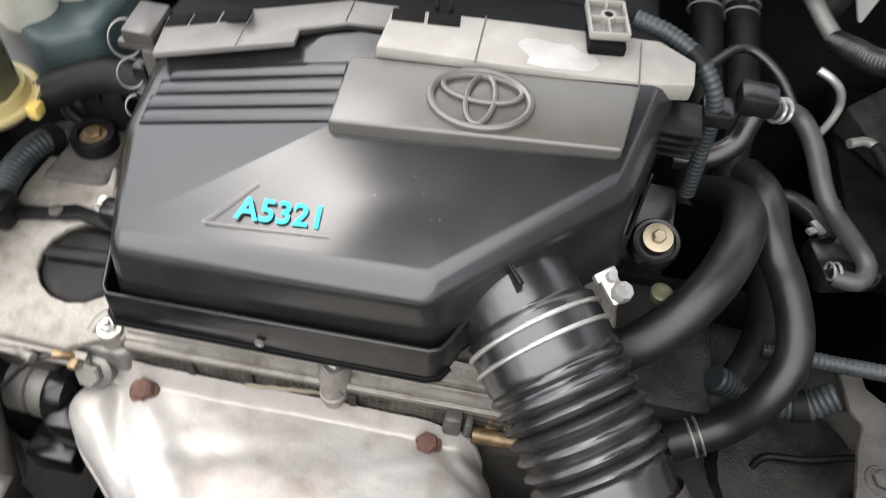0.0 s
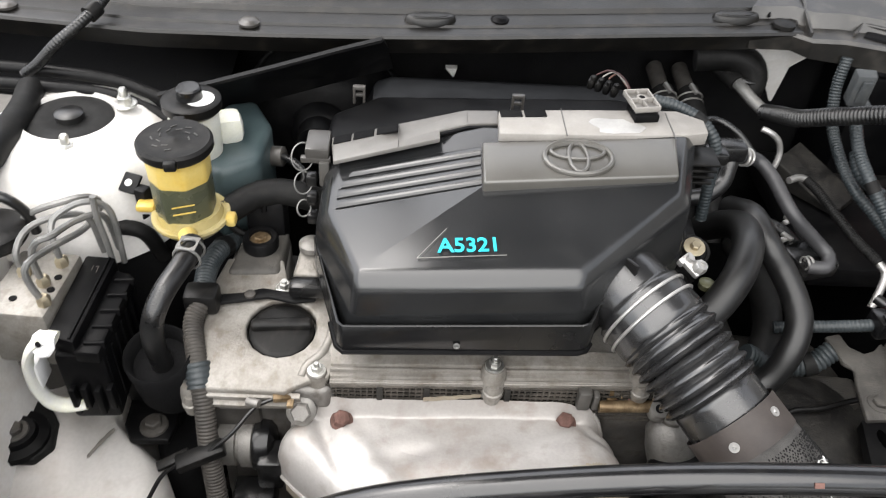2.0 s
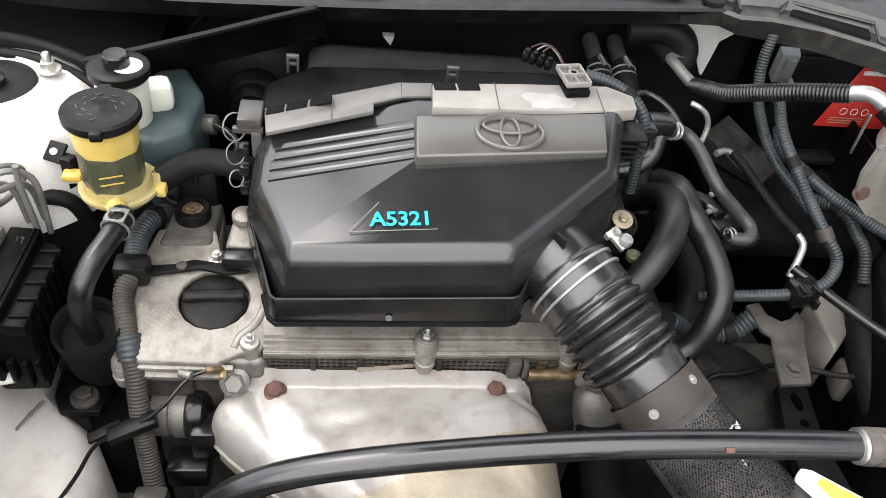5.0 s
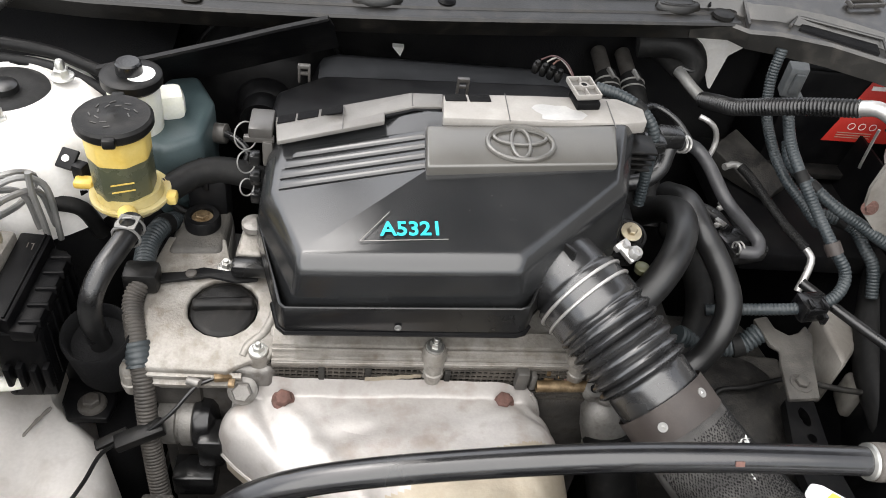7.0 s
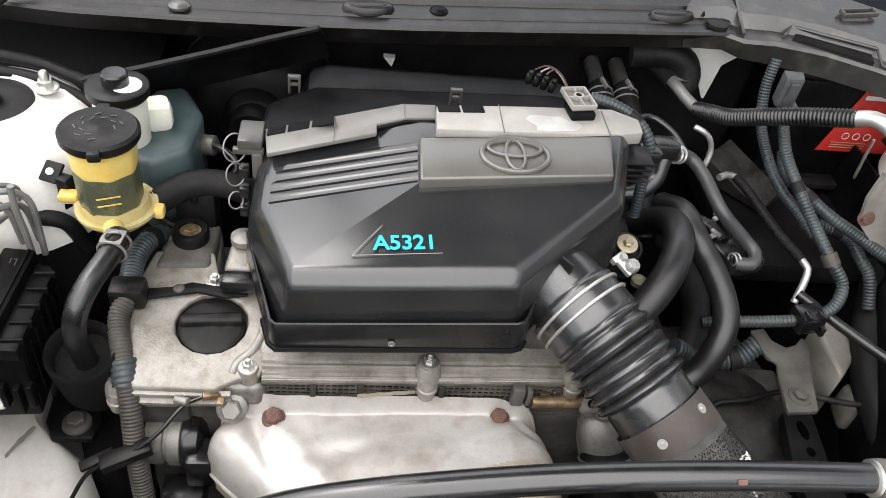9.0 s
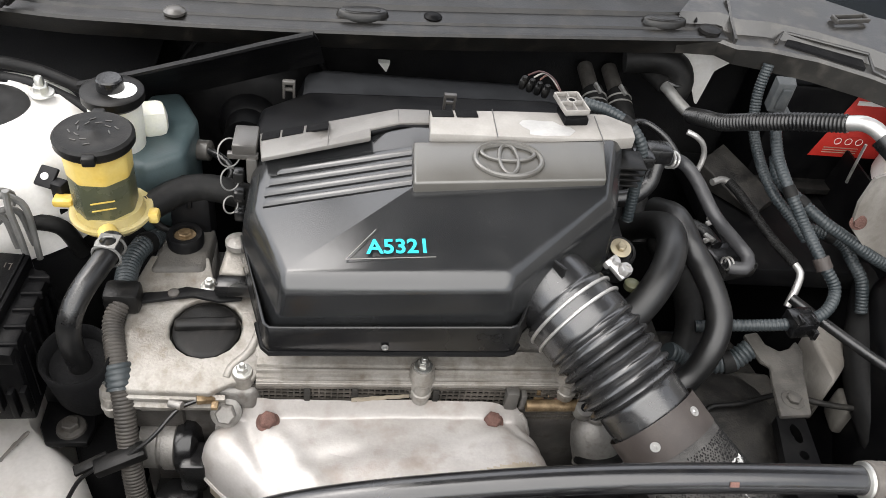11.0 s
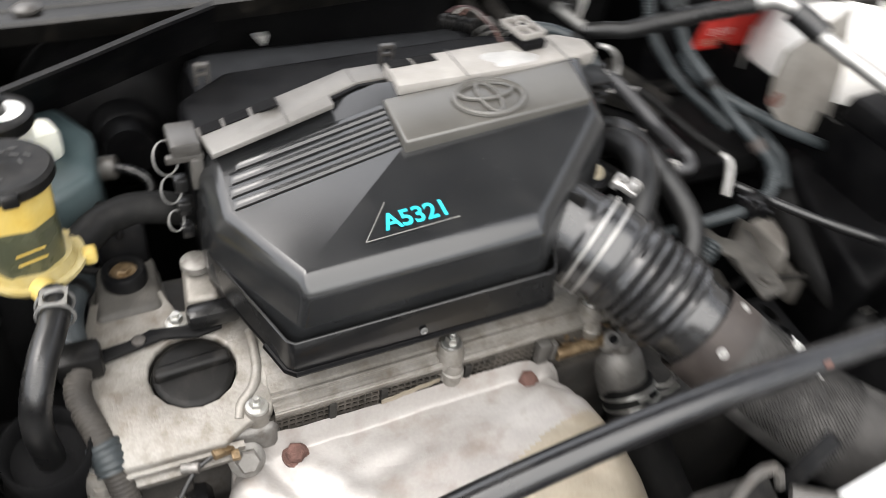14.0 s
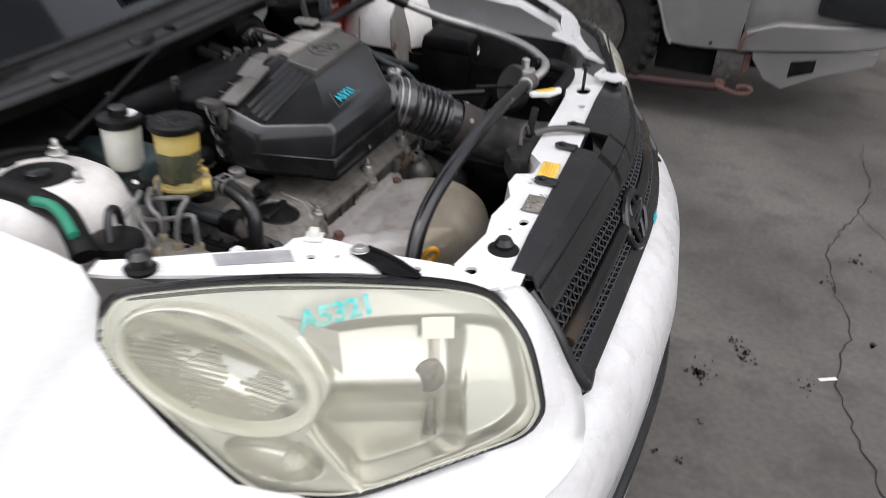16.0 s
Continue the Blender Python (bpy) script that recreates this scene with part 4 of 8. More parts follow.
LAMP_OUT = [Vector(p) for p in ((-0.5390, 0.2720, 0.9577), (-0.5037, 0.2052, 0.9654), (-0.4668, 0.1301, 0.9688), (-0.4211, 0.0629, 0.9602), (-0.3898, 0.0143, 0.9523), (-0.3725, -0.0158, 0.9427), (-0.3670, -0.0350, 0.9280), (-0.3700, -0.0660, 0.8950), (-0.3840, -0.0920, 0.8400), (-0.3920, -0.0940, 0.8220), (-0.4100, -0.0800, 0.8030), (-0.4474, -0.0214, 0.7774), (-0.5105, 0.0547, 0.7569), (-0.5440, 0.1030, 0.7619), (-0.5705, 0.1479, 0.7772), (-0.5744, 0.2195, 0.8269), (-0.5791, 0.2768, 0.8747), (-0.5753, 0.3054, 0.9033), (-0.5648, 0.3093, 0.9320), (-0.5534, 0.2978, 0.9511))]
LC = sum(LAMP_OUT, Vector()) / len(LAMP_OUT)
LX = Vector((-0.343, 0.901, 0.266))
LX = (LX - LN * LX.dot(LN)).normalized()
LY = LN.cross(LX).normalized()
LAMP_RIM = smooth_path([tuple(p) for p in LAMP_OUT + LAMP_OUT[:1]], 0.009)[:-1]
LAMP_UV = [((p - LC).dot(LX), (p - LC).dot(LY)) for p in LAMP_RIM]


def inset(u, v, poly):
    """Signed distance from a point to the edge of a plan polygon, plus inside."""
    best, inside = 9.0, False
    for (x1, y1), (x2, y2) in zip(poly, poly[1:] + poly[:1]):
        dx, dy = x2 - x1, y2 - y1
        t = max(0, min(1, ((u - x1) * dx + (v - y1) * dy) / (dx * dx + dy * dy)))
        best = min(best, math.hypot(u - x1 - t * dx, v - y1 - t * dy))
        if (y1 > v) != (y2 > v) and u < (x2 - x1) * (v - y1) / (y2 - y1) + x1:
            inside = not inside
    return best if inside else -best


MAIN_EDGE = [(0.052, -0.020), (0.0125, -0.044), (-0.0523, -0.0686), (-0.1322, -0.0915), (-0.170, -0.085), (-0.205, -0.025), (-0.207, 0.000), (-0.185, 0.030), (-0.1353, 0.068), (-0.066, 0.114), (-0.035, 0.098), (0.006, 0.066), (0.002, 0.035), (0.018, 0.005)]
MAIN_BOWL = [(p.x, p.y) for p in smooth_path([(u, v, 0) for u, v in MAIN_EDGE + MAIN_EDGE[:1]], 0.012)[:-1]]


def main_depth(u, v):
    """The stepped main reflector: bands that lean to show sky or ground to the camera, and a smoother field beside a
    standing edge.
    """
    s_ = v - 0.28 * u
    h = -0.034 + 1.1 * (u + 0.075) ** 2
    for a, b, lean in ((-0.054, -0.026, 0.10), (-0.026, 0.000, 0.22), (0.000, 0.023, 0.42), (0.023, 0.027, -0.9), (0.027, 0.056, -0.50), (0.056, 0.060, 0.6), (0.060, 0.14, -0.26)):
        h += lean * sum(max(0, min(s_ + d, b) - a) for d in (-0.009, -0.0045, 0, 0.0045, 0.009)) / 5
    p = u + 0.278 * (v + 0.0845) + 0.1186
    side = min(1, max(0, (0.004 - p) / 0.006))
    pocket = bell(p - 0.022, 0.016)
    h -= 0.014 * pocket * min(1, max(0, (s_ + 0.045) / 0.01))
    return h * (1 - side) + (-0.024 + 0.10 * (s_ - 0.01) - 0.03 * abs(s_ - 0.02)) * side


def lamp_depth(u, v):
    """Which reflector a point of the lamp belongs to, and how deep it lies behind the lens."""
    e = inset(u, v, LAMP_UV)
    ov_ = math.hypot((u - 0.114) / 0.104, (v - 0.034 - 0.10 * (0.114 - u)) / 0.056)
    if ov_ < 1:
        return "oval_reflector", -0.014 - 0.034 * (1 - ov_ ** 2.2)
    flat = -0.013 + min(0.004, max(-0.006, 0.10 * (v + 0.03)))
    ind = math.hypot((u - 0.034) / 0.052, (v - 0.110) / 0.022)
    if ind < 1:
        return "indicator_reflector", flat - 0.026 * (1 - ind ** 2)
    k = min(1, max(0, inset(u, v, MAIN_BOWL) / 0.012))
    return "main_reflector", flat + (main_depth(u, v) - flat) * k * k * (3 - 2 * k)


def lamp(side):
    f = (lambda v: v) if side < 0 else (lambda v: far_point(v))
    sx = 1 if side < 0 else -1
    at = lambda u, v, h: f(LC + LX * u + LY * v + LN * h)
    hl = thing("headlamp", f(LC - LN * 0.1), "large hazed and yellowed headlamp with an oval side reflector", "headlamp")
    part("housing", loft([[f(p - LN * 0.008) for p in LAMP_RIM], [f(LC + (p - LC) * 0.95 - LN * 0.06) for p in LAMP_RIM], [f(LC + (p - LC) * 0.6 - LN * 0.085) for p in LAMP_RIM], [f(LC + (p - LC) * 0.01 - LN * 0.09) for p in LAMP_RIM]], closed=True), PLASTIC_FADED, hl, smooth=60)
    step = 0.0024 if side < 0 else 0.006
    nu, nv_ = int(0.48 / step), int(0.29 / step)
    grid = [[lamp_depth(-0.23 + step * i, -0.13 + step * j) for i in range(nu)] for j in range(nv_)]
    inside = [[inset(-0.23 + step * i, -0.13 + step * j, LAMP_UV) > -0.004 for i in range(nu)] for j in range(nv_)]
    for name in ("oval_reflector", "main_reflector", "indicator_reflector"):
        bm, seen = bmesh.new(), {}
        for j in range(nv_ - 1):
            for i in range(nu - 1):
                quad = ((i, j), (i + 1, j), (i + 1, j + 1), (i, j + 1))
                if grid[j][i][0] == name and all(inside[b][a] for a, b in quad):
                    vs = []
                    for a, b in quad:
                        if (a, b) not in seen:
                            seen[a, b] = bm.verts.new(at(-0.23 + step * a, -0.13 + step * b, grid[b][a][1]))
                        vs.append(seen[a, b])
                    bm.faces.new(vs)
        bmesh.ops.recalc_face_normals(bm, faces=bm.faces)
        part(name, bm, OVAL_MIRROR if name == "oval_reflector" else HOUSING, hl, "silvered " + name.replace("_", " "), smooth=50)
    part("gasket", sweep([f(p - LN * 0.011 + (p - LC).normalized() * 0.004) for p in LAMP_RIM + LAMP_RIM[:1]], 0.0048, 8, False), RUBBER, hl)

    def lens_row(q):
        return [f(LC + (p - LC) * q + LN * 0.030 * (1 - q * q)) for p in LAMP_RIM]

    lens = part("lens", loft([lens_row(1 - k / 12 * 0.995) for k in range(13)], closed=True), LENS, hl, "hazed yellowed clear lens", smooth=70)
    lens.visible_shadow = False
    rim = part("lens_edge", loft([[p + (f(LC + LN) - f(LC)) * h for p in lens_row(q)] for q, h in ((1.0, -0.008), (1.002, 0.0), (0.992, 0.0012), (0.975, 0.001))], closed=True), LENS_RIM, lens, "cream frosted edge of the lens", smooth=60)
    rim.visible_shadow = False
    oval = [(0.114 + 0.101 * math.cos(a), 0.034 + 0.054 * math.sin(a) - 0.10 * 0.101 * math.cos(a)) for a in (2 * math.pi * k / 64 for k in range(65))]
    lift = lambda u, v: 0.001 + 0.020 * (1 - min(1, math.hypot(u / 0.23, v / 0.13)) ** 2)
    band = []
    for k, (u, v) in enumerate(oval):
        a = 2 * math.pi * k / 64
        w = 0.0022 + 0.0045 * (0.5 - 0.5 * math.cos(a - 0.5)) ** 1.5
        nu_, nv2 = math.cos(a), math.sin(a)
        band.append([at(u + nu_ * w * q, v + nv2 * w * q, lift(u, v) - 0.012 * abs(q) ** 3 + 0.002) for q in (-1.4, -1, -0.5, 0, 0.5, 1, 1.4)])
    orim = part("oval_rim", loft(band), OVAL_RIM, hl, "bright frosted rim round the oval reflector", smooth=70)
    orim.visible_shadow = False
    axis = tuple(f(LC + LN) - f(LC))
    prisms = []
    for cu, cv, wu, wv in ((0.128, 0.052, 0.026, 0.034), (0.175, 0.040, 0.036, 0.026), (0.062, 0.052, 0.030, 0.026)):
        for i in range(-9, 10):
            for j in range(-9, 10):
                u, v = cu + 0.0045 * (i + 0.5 * (j % 2)), cv + 0.0052 * j
                if abs(u - cu) / wu + abs(v - cv) / wv < 1 and math.hypot((u - 0.115) / 0.110, (v - 0.036) / 0.067) < 0.86:
                    prisms.append(lathe(at(u, v, lamp_depth(u, v)[1] + 0.001), [(0.0027, 0), (0.0016, 0.0016), (0.0004, 0.0024)], 6, axis))
    tagged(part("prism_facets", join(*prisms), OVAL_MIRROR, hl, smooth=0), kind="stuff")
    part("bulb_shield", join(lathe(at(-0.098, -0.012, -0.046), [(0.017, 0), (0.019, 0.012), (0.017, 0.024), (0.006, 0.028)], 24, axis), sweep([at(-0.108, 0.012, -0.040), at(-0.122, 0.052, -0.036)], 0.007, 10)), ALU_MID, hl, "grey bulb shield")
    # Facet added to give the bright square of reflected sky.
    part("glint_facet", bevelled(loft([[at(-0.070, -0.072, -0.020), at(-0.104, -0.082, -0.020)], [at(-0.077, -0.050, -0.017), at(-0.110, -0.060, -0.017)]]), 0), HOUSING, hl)
    bar = part("divider", sweep([at(0.0112, 0.0688, 0.010), at(-0.010, 0.085, 0.008), at(-0.0317, 0.1013, 0.005), at(-0.0616, 0.119, 0.0)], 0.0030, 8, True, 0.6), OVAL_RIM, hl, "bright bar beside the indicator")
    bar.visible_shadow = False
    part("indicator_bulb", lathe(at(0.012, 0.116, -0.042), [(0.010, 0.0), (0.013, 0.01), (0.011, 0.02), (0.004, 0.026)], 20, axis), MILKY, hl)
    if side < 0:
        part("marker_writing", lettering("A5321", 0.0285, on_plane(at(0.048, -0.0325, 0.0262), at(-0.0225, -0.0738, 0.020) - at(0.048, -0.0325, 0.0262), -LY), 0.0009), MARKER_FAINT, lens, "faint cyan hand-marked A5321")
    return hl


lamp(-1)
lamp(1)
# panels between lamp, grille and bumper
for side in (-1,):
    f = (lambda v: v) if side < 0 else (lambda v: far_point(v))
    inner = [p + (p - LC).normalized() * 0.010 - LN * 0.010 for p in (LAMP_OUT[5:14] if side < 0 else LAMP_OUT[5:8])]
    outer = [Vector((-0.345, -0.030, 0.938)), Vector((-0.312, -0.045, 0.926))] + [Vector((x, gy(x, z) - 0.004, z)) for x, z in ((-0.297, 0.885), (-0.292, 0.835), (-0.293, 0.79))]
    outer += [Vector((-0.34, -0.142, 0.757)), Vector((-0.412, -0.128, 0.752)), Vector((-0.488, -0.092, 0.748)), Vector((-0.56, -0.045, 0.745))]
    rows = []
    for q, lift in ((0, -0.012), (0.0, 0.0), (0.3, 0.006), (0.65, 0.007), (1.0, 0.0), (1.0, -0.012)):
        lift_v = (f(LC + LN) - f(LC)) * lift
        out_ = outer if side < 0 else [f(p) for p in outer]
        rows.append([f(a).lerp(b, q) + lift_v for a, b in zip(inner, out_)])
    fine = [smooth_path([tuple(p) for p in r], 0.012)[:] for r in rows]
    n = min(len(r) for r in fine)
    rows = [[r[round(k * (len(r) - 1) / (n - 1))] for k in range(n)] for r in fine]
    single("bumper_corner", loft(rows), PAINT, "white painted bumper upright between headlamp and grille", "body panel", kind="structure", smooth=60)
for side in (-1,):
    f = (lambda x: x) if side < 0 else (lambda x: FAR - x)
    br = thing("lamp_bracket", (f(-0.385), 0.11, 0.955), "black steel bracket bolted over the headlamp", "bracket")
    part("arm", prism([(f(-0.3925), 0.124), (f(-0.390), 0.131), (f(-0.383), 0.1345), (f(-0.3755), 0.131), (f(-0.372), 0.117), (f(-0.3765), 0.098), (f(-0.384), 0.074), (f(-0.397), 0.045), (f(-0.404), 0.046), (f(-0.412), 0.070), (f(-0.412), 0.084), (f(-0.402), 0.098)], 0.9615, 0.966, 0.0015), PAINT_BLACK, br)
    part("raised_edge", tube([(f(-0.3745), 0.118, 0.967), (f(-0.3785), 0.098, 0.967), (f(-0.386), 0.075, 0.967), (f(-0.399), 0.048, 0.966)], 0.002, 6), PAINT_BLACK, br)
    part("bolt", hexbolt((f(-0.383), 0.124, 0.966), 0.0065, 0.005), ZINC, br)
for side in (-1, 1):
    f = (lambda v: v) if side < 0 else (lambda v: far_point(v))
    run = [LAMP_OUT[18], LAMP_OUT[19]] + LAMP_OUT[0:7]
    sl = thing("lamp_seal", f(LAMP_OUT[2]), "black foam seal along the top of the headlamp", "seal")
    foam = []
    for p in run:
        k = min(1, max(0, (p.y + 0.03) / 0.18))
        foam.append(tuple(f(p + ((p - LC).normalized() * 0.006 - LN * 0.004) * (1 - k) + Vector((0.013, 0.005, -0.008)) * k)))
    part("foam", sweep(smooth_path(foam, 0.01), lambda s_, u: 0.0085 * (1 - 0.75 * max(0, (u - 0.75) / 0.25) ** 1.5), 10, True, 0.8), RUBBER_MATT, sl)
    part("lip", sweep(smooth_path([tuple(f(p + (p - LC).normalized() * 0.004 + LN * 0.001)) for p in run], 0.01), 0.0022, 6), RUBBER, sl)

# wings


def pull_to_view(p):
    """Pulls wing points towards the last camera position, so they fit its view."""
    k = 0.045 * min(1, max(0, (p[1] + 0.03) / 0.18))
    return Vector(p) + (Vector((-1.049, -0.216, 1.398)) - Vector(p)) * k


for side in (-1, 1):
    f = (lambda x: x) if side < 0 else (lambda x: FAR - x)
    rows = []
    near_line = ((0.06, -0.52, 0.735), (0.12, -0.53, 0.74), (0.18, -0.556, 0.755), (0.25, -0.558, 0.80), (0.31, -0.562, 0.86), (0.338, -0.558, 0.90), (0.343, -0.54, 0.94), (0.36, -0.537, 0.962), (0.40, -0.536, 0.968), (0.50, -0.53, 0.972), (0.65, -0.56, 0.99), (0.85, -0.62, 1.02), (1.1, -0.66, 1.03))
    far_line = ((0.21, -0.745, 0.86), (0.26, -0.765, 0.91), (0.36, -0.775, 0.945), (0.50, -0.775, 0.955), (0.65, -0.775, 0.97), (0.85, -0.775, 1.0), (1.1, -0.78, 1.01))
    for y, xin, zt in near_line if side < 0 else far_line:
        w = min(-0.73, xin - 0.115)
        row = [(f(xin + 0.004), y, zt - 0.012), (f(xin), y, zt), (f(xin - 0.02), y, zt + 0.002), (f(xin - (0.10 if y > 0.3 else 0.05)), y, zt - 0.03), (f(w), y, min(zt - 0.09, 0.86)), (f(w - 0.035), y, 0.70), (f(w - 0.05), y, 0.56), (f(w - 0.04), y, 0.45)]
        rows.append([pull_to_view(p) if side < 0 else p for p in row])
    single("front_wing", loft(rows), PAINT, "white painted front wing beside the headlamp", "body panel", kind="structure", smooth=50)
# ---- the engine ----
blk = thing("engine_block", (0.0, 0.42, 0.4), "dark aluminium engine block below the valve cover", "engine")
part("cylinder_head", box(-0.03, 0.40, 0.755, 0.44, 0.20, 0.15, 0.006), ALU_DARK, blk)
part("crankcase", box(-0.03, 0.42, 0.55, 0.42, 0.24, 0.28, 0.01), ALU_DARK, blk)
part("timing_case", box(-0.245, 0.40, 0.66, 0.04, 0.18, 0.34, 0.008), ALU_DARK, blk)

vc = thing("valve_cover", (-0.05, 0.35, 0.82), "stained cast aluminium valve cover with bolted flange", "valve cover")
left_lobe = [(-0.266, 0.300), (-0.255, 0.293), (-0.150, 0.291), (-0.140, 0.31), (-0.140, 0.402), (-0.200, 0.405), (-0.205, 0.475), (-0.262, 0.470), (-0.270, 0.40), (-0.272, 0.33)]
part("oil_filler_end", prism([(x, y) for x, y in left_lobe], 0.825, lambda x, y: 0.850 + 0.14 * (y - 0.30), 0.006, 3, 0.003), ALU_MID, vc, smooth=50)
FRONT_X = np.linspace(-0.150, 0.185, 40)


def cover_front(profile, wave=0.0004):
    """A cast strip along the front of the cover; the profile gives rows of depth and height."""
    return thick(loft([[(x, 0.2975 + 0.0125 * (x + 0.15) + dy, z - 0.0055 + 0.010 * (x + 0.15) + wave * noise.noise(Vector((x * 60, dy * 200, z * 90)))) for x in FRONT_X] for dy, z in profile]), 0.002)


part("cover_body", prism([(-0.155, 0.318), (0.185, 0.322), (0.185, 0.42), (-0.155, 0.41)], 0.83, lambda x, y: 0.868 + 0.1 * (y - 0.30), 0.006, 3), ALU, vc)
part("front_slope", cover_front(((0.0, 0.8590), (-0.0006, 0.8632), (0.0020, 0.8648), (0.0030, 0.8650), (0.0040, 0.8674), (0.0075, 0.8682), (0.0082, 0.8705), (0.0095, 0.8712), (0.0120, 0.8714), (0.0128, 0.8738), (0.0140, 0.8744), (0.0190, 0.8750), (0.026, 0.8790))), ALU, vc)
part("cast_ridge", sweep([Vector((x, 0.2975 + 0.0125 * (x + 0.15) + 0.0088, 0.8659 + 0.010 * (x + 0.15))) for x in FRONT_X], 0.0014, 8), ALU, vc)
part("cast_ridge", sweep([Vector((x, 0.2975 + 0.0125 * (x + 0.15) + 0.0010, 0.8593 + 0.010 * (x + 0.15))) for x in FRONT_X], 0.0012, 8), ALU, vc)
part("gasket_line", sweep([Vector((x, 0.2982 + 0.0125 * (x + 0.15), 0.8517 + 0.010 * (x + 0.15))) for x in FRONT_X], 0.0016, 8), GASKET, vc, "dark oily gasket edge")
part("front_flange", prism([(-0.283, 0.306), (-0.272, 0.290), (-0.262, 0.300), (-0.262, 0.312), (-0.28, 0.315)], 0.842, 0.851, 0.002), ALU, vc)
hole_rim = [(-0.270, 0.300), (-0.258, 0.2885), (-0.190, 0.2875), (-0.172, 0.296), (-0.152, 0.300), (-0.146, 0.31), (-0.142, 0.402), (-0.200, 0.405), (-0.207, 0.43), (-0.262, 0.43), (-0.270, 0.40), (-0.272, 0.33)]
part("filler_plate", bevelled(plate(hole_rim, [(-0.199, 0.349, 0.0325, 0.0325)], 0, 0.007, lambda x, y: 0.8655 + 0.14 * (y - 0.30) if y > 0.31 else 0.8555 + 0.5 * (y - 0.29)), 0.0022, 2, 50), ALU, vc, "cast plate round the oil filler", smooth=50)
part("lobe_lip", thick(loft([[(x, 0.2885 + dy + 0.0003 * math.sin(90 * x), z) for x in np.linspace(-0.266, -0.176, 20)] for dy, z in ((0.004, 0.832), (-0.004, 0.834), (-0.0045, 0.838), (-0.0005, 0.8400), (-0.0002, 0.8440), (-0.0030, 0.8455), (-0.0030, 0.8480), (0.0015, 0.8495))]), 0.002), ALU, vc, "stepped lower lip")
part("cast_ridge", sweep(smooth_path([(-0.150, 0.372, 0.8745), (-0.153, 0.340, 0.8705), (-0.160, 0.322, 0.8672), (-0.172, 0.312, 0.8625), (-0.176, 0.302, 0.8585)], 0.005), 0.0042, 10), ALU, vc)
# Wall and floor are coloured dark for the shade inside the recess.
part("filler_wall", lathe((-0.199, 0.349, 0.871), [(0.0328, -0.024), (0.0328, -0.001)], 36, (0, -0.14, 1), cap=False), ALU_DARK, vc)
part("recess_floor", lathe((-0.199, 0.349, 0.871), [(0.0330, -0.020), (0.0330, -0.016), (0.022, -0.012)], 32, (0, -0.14, 1)), FIREWALL, vc)
for bx, by, bz in ((-0.002, 0.307, 0.8745), (0.135, 0.310, 0.8770), (-0.276, 0.305, 0.850)):
    boss = part("bolt_boss", join(lathe((bx, by, bz - 0.034), [(0.0125, 0), (0.0125, 0.020), (0.0115, 0.030), (0.0095, 0.034)], 20), lathe((bx, by - 0.0085, bz - 0.036), [(0.0075, 0), (0.0082, 0.003), (0.0082, 0.014), (0.0065, 0.022)], 16), lathe((bx, by - 0.0085, bz - 0.026), [(0.0095, 0), (0.0095, 0.003), (0.0082, 0.004)], 16)), ALU, vc)
    part("bolt", join(lathe((bx, by, bz), [(0.0085, 0), (0.0088, 0.0015), (0.0062, 0.003)], 20), hexbolt((bx, by, bz + 0.0015), 0.0055, 0.007), lathe((bx, by, bz + 0.004), [(0.0028, 0), (0.0028, 0.008), (0.002, 0.009)], 12)), ZINC, boss)
part("bolt_boss", lathe((-0.162, 0.306, 0.850), [(0.0105, 0), (0.0100, 0.008), (0.0092, 0.013), (0.0085, 0.014)], 20), ALU, vc)
part("bolt", join(lathe((-0.162, 0.304, 0.864), [(0.0085, 0), (0.0088, 0.0015), (0.0062, 0.003)], 20), hexbolt((-0.162, 0.304, 0.8655), 0.0055, 0.006), lathe((-0.162, 0.304, 0.868), [(0.0026, 0), (0.0026, 0.007), (0.002, 0.008)], 12)), ZINC, vc)
part("bolt", join(lathe((-0.202, 0.395, 0.8775), [(0.0085, 0), (0.0088, 0.0015), (0.0062, 0.003)], 20), hexbolt((-0.202, 0.395, 0.8785), 0.0055, 0.007), lathe((-0.202, 0.395, 0.8825), [(0.0028, 0), (0.0028, 0.006)], 12)), ZINC, vc)
part("rear_tower", prism([(-0.262, 0.405), (-0.206, 0.408), (-0.205, 0.478), (-0.254, 0.475)], 0.86, 0.885, 0.006, 3, 0.004), LEG_GREY, vc)

cap = thing("oil_filler_cap", (-0.199, 0.349, 0.872), "black plastic oil filler cap with a raised grip bar", "cap")
AX = (0, -0.12, 1)
part("cap_disc", lathe((-0.199, 0.349, 0.862), [(0.0302, -0.006), (0.0306, 0.003), (0.0300, 0.0070), (0.0280, 0.0088), (0.0250, 0.0092), (0.004, 0.0098)], 44, AX), PLASTIC_WORN, cap)
part("grip_bar", bevelled(prism([(-0.2270, 0.3440), (-0.2275, 0.3545), (-0.1710, 0.3590), (-0.1700, 0.3480)], 0.866, lambda x, y: 0.8785 + 0.12 * (y - 0.35), 0.0034, 3), 0), PLASTIC_WORN, cap)
mesh_strip = thing("heat_baffle", (0.0, 0.293, 0.83), "oily black perforated baffle below the valve cover", "baffle")
part("backing", box(0.012, 0.3045, 0.829, 0.345, 0.003, 0.056, 0.001), FIREWALL, mesh_strip)
bars = [box(-0.156 + k * 0.0056, 0.3005, 0.831, 0.0014, 0.0024, 0.044, 0) for k in range(62)] + [box(0.012, 0.3000, 0.812 + 0.0056 * k, 0.342, 0.0024, 0.0013, 0) for k in range(8)]
part("mesh_grid", join(*bars), GASKET, mesh_strip, smooth=0)
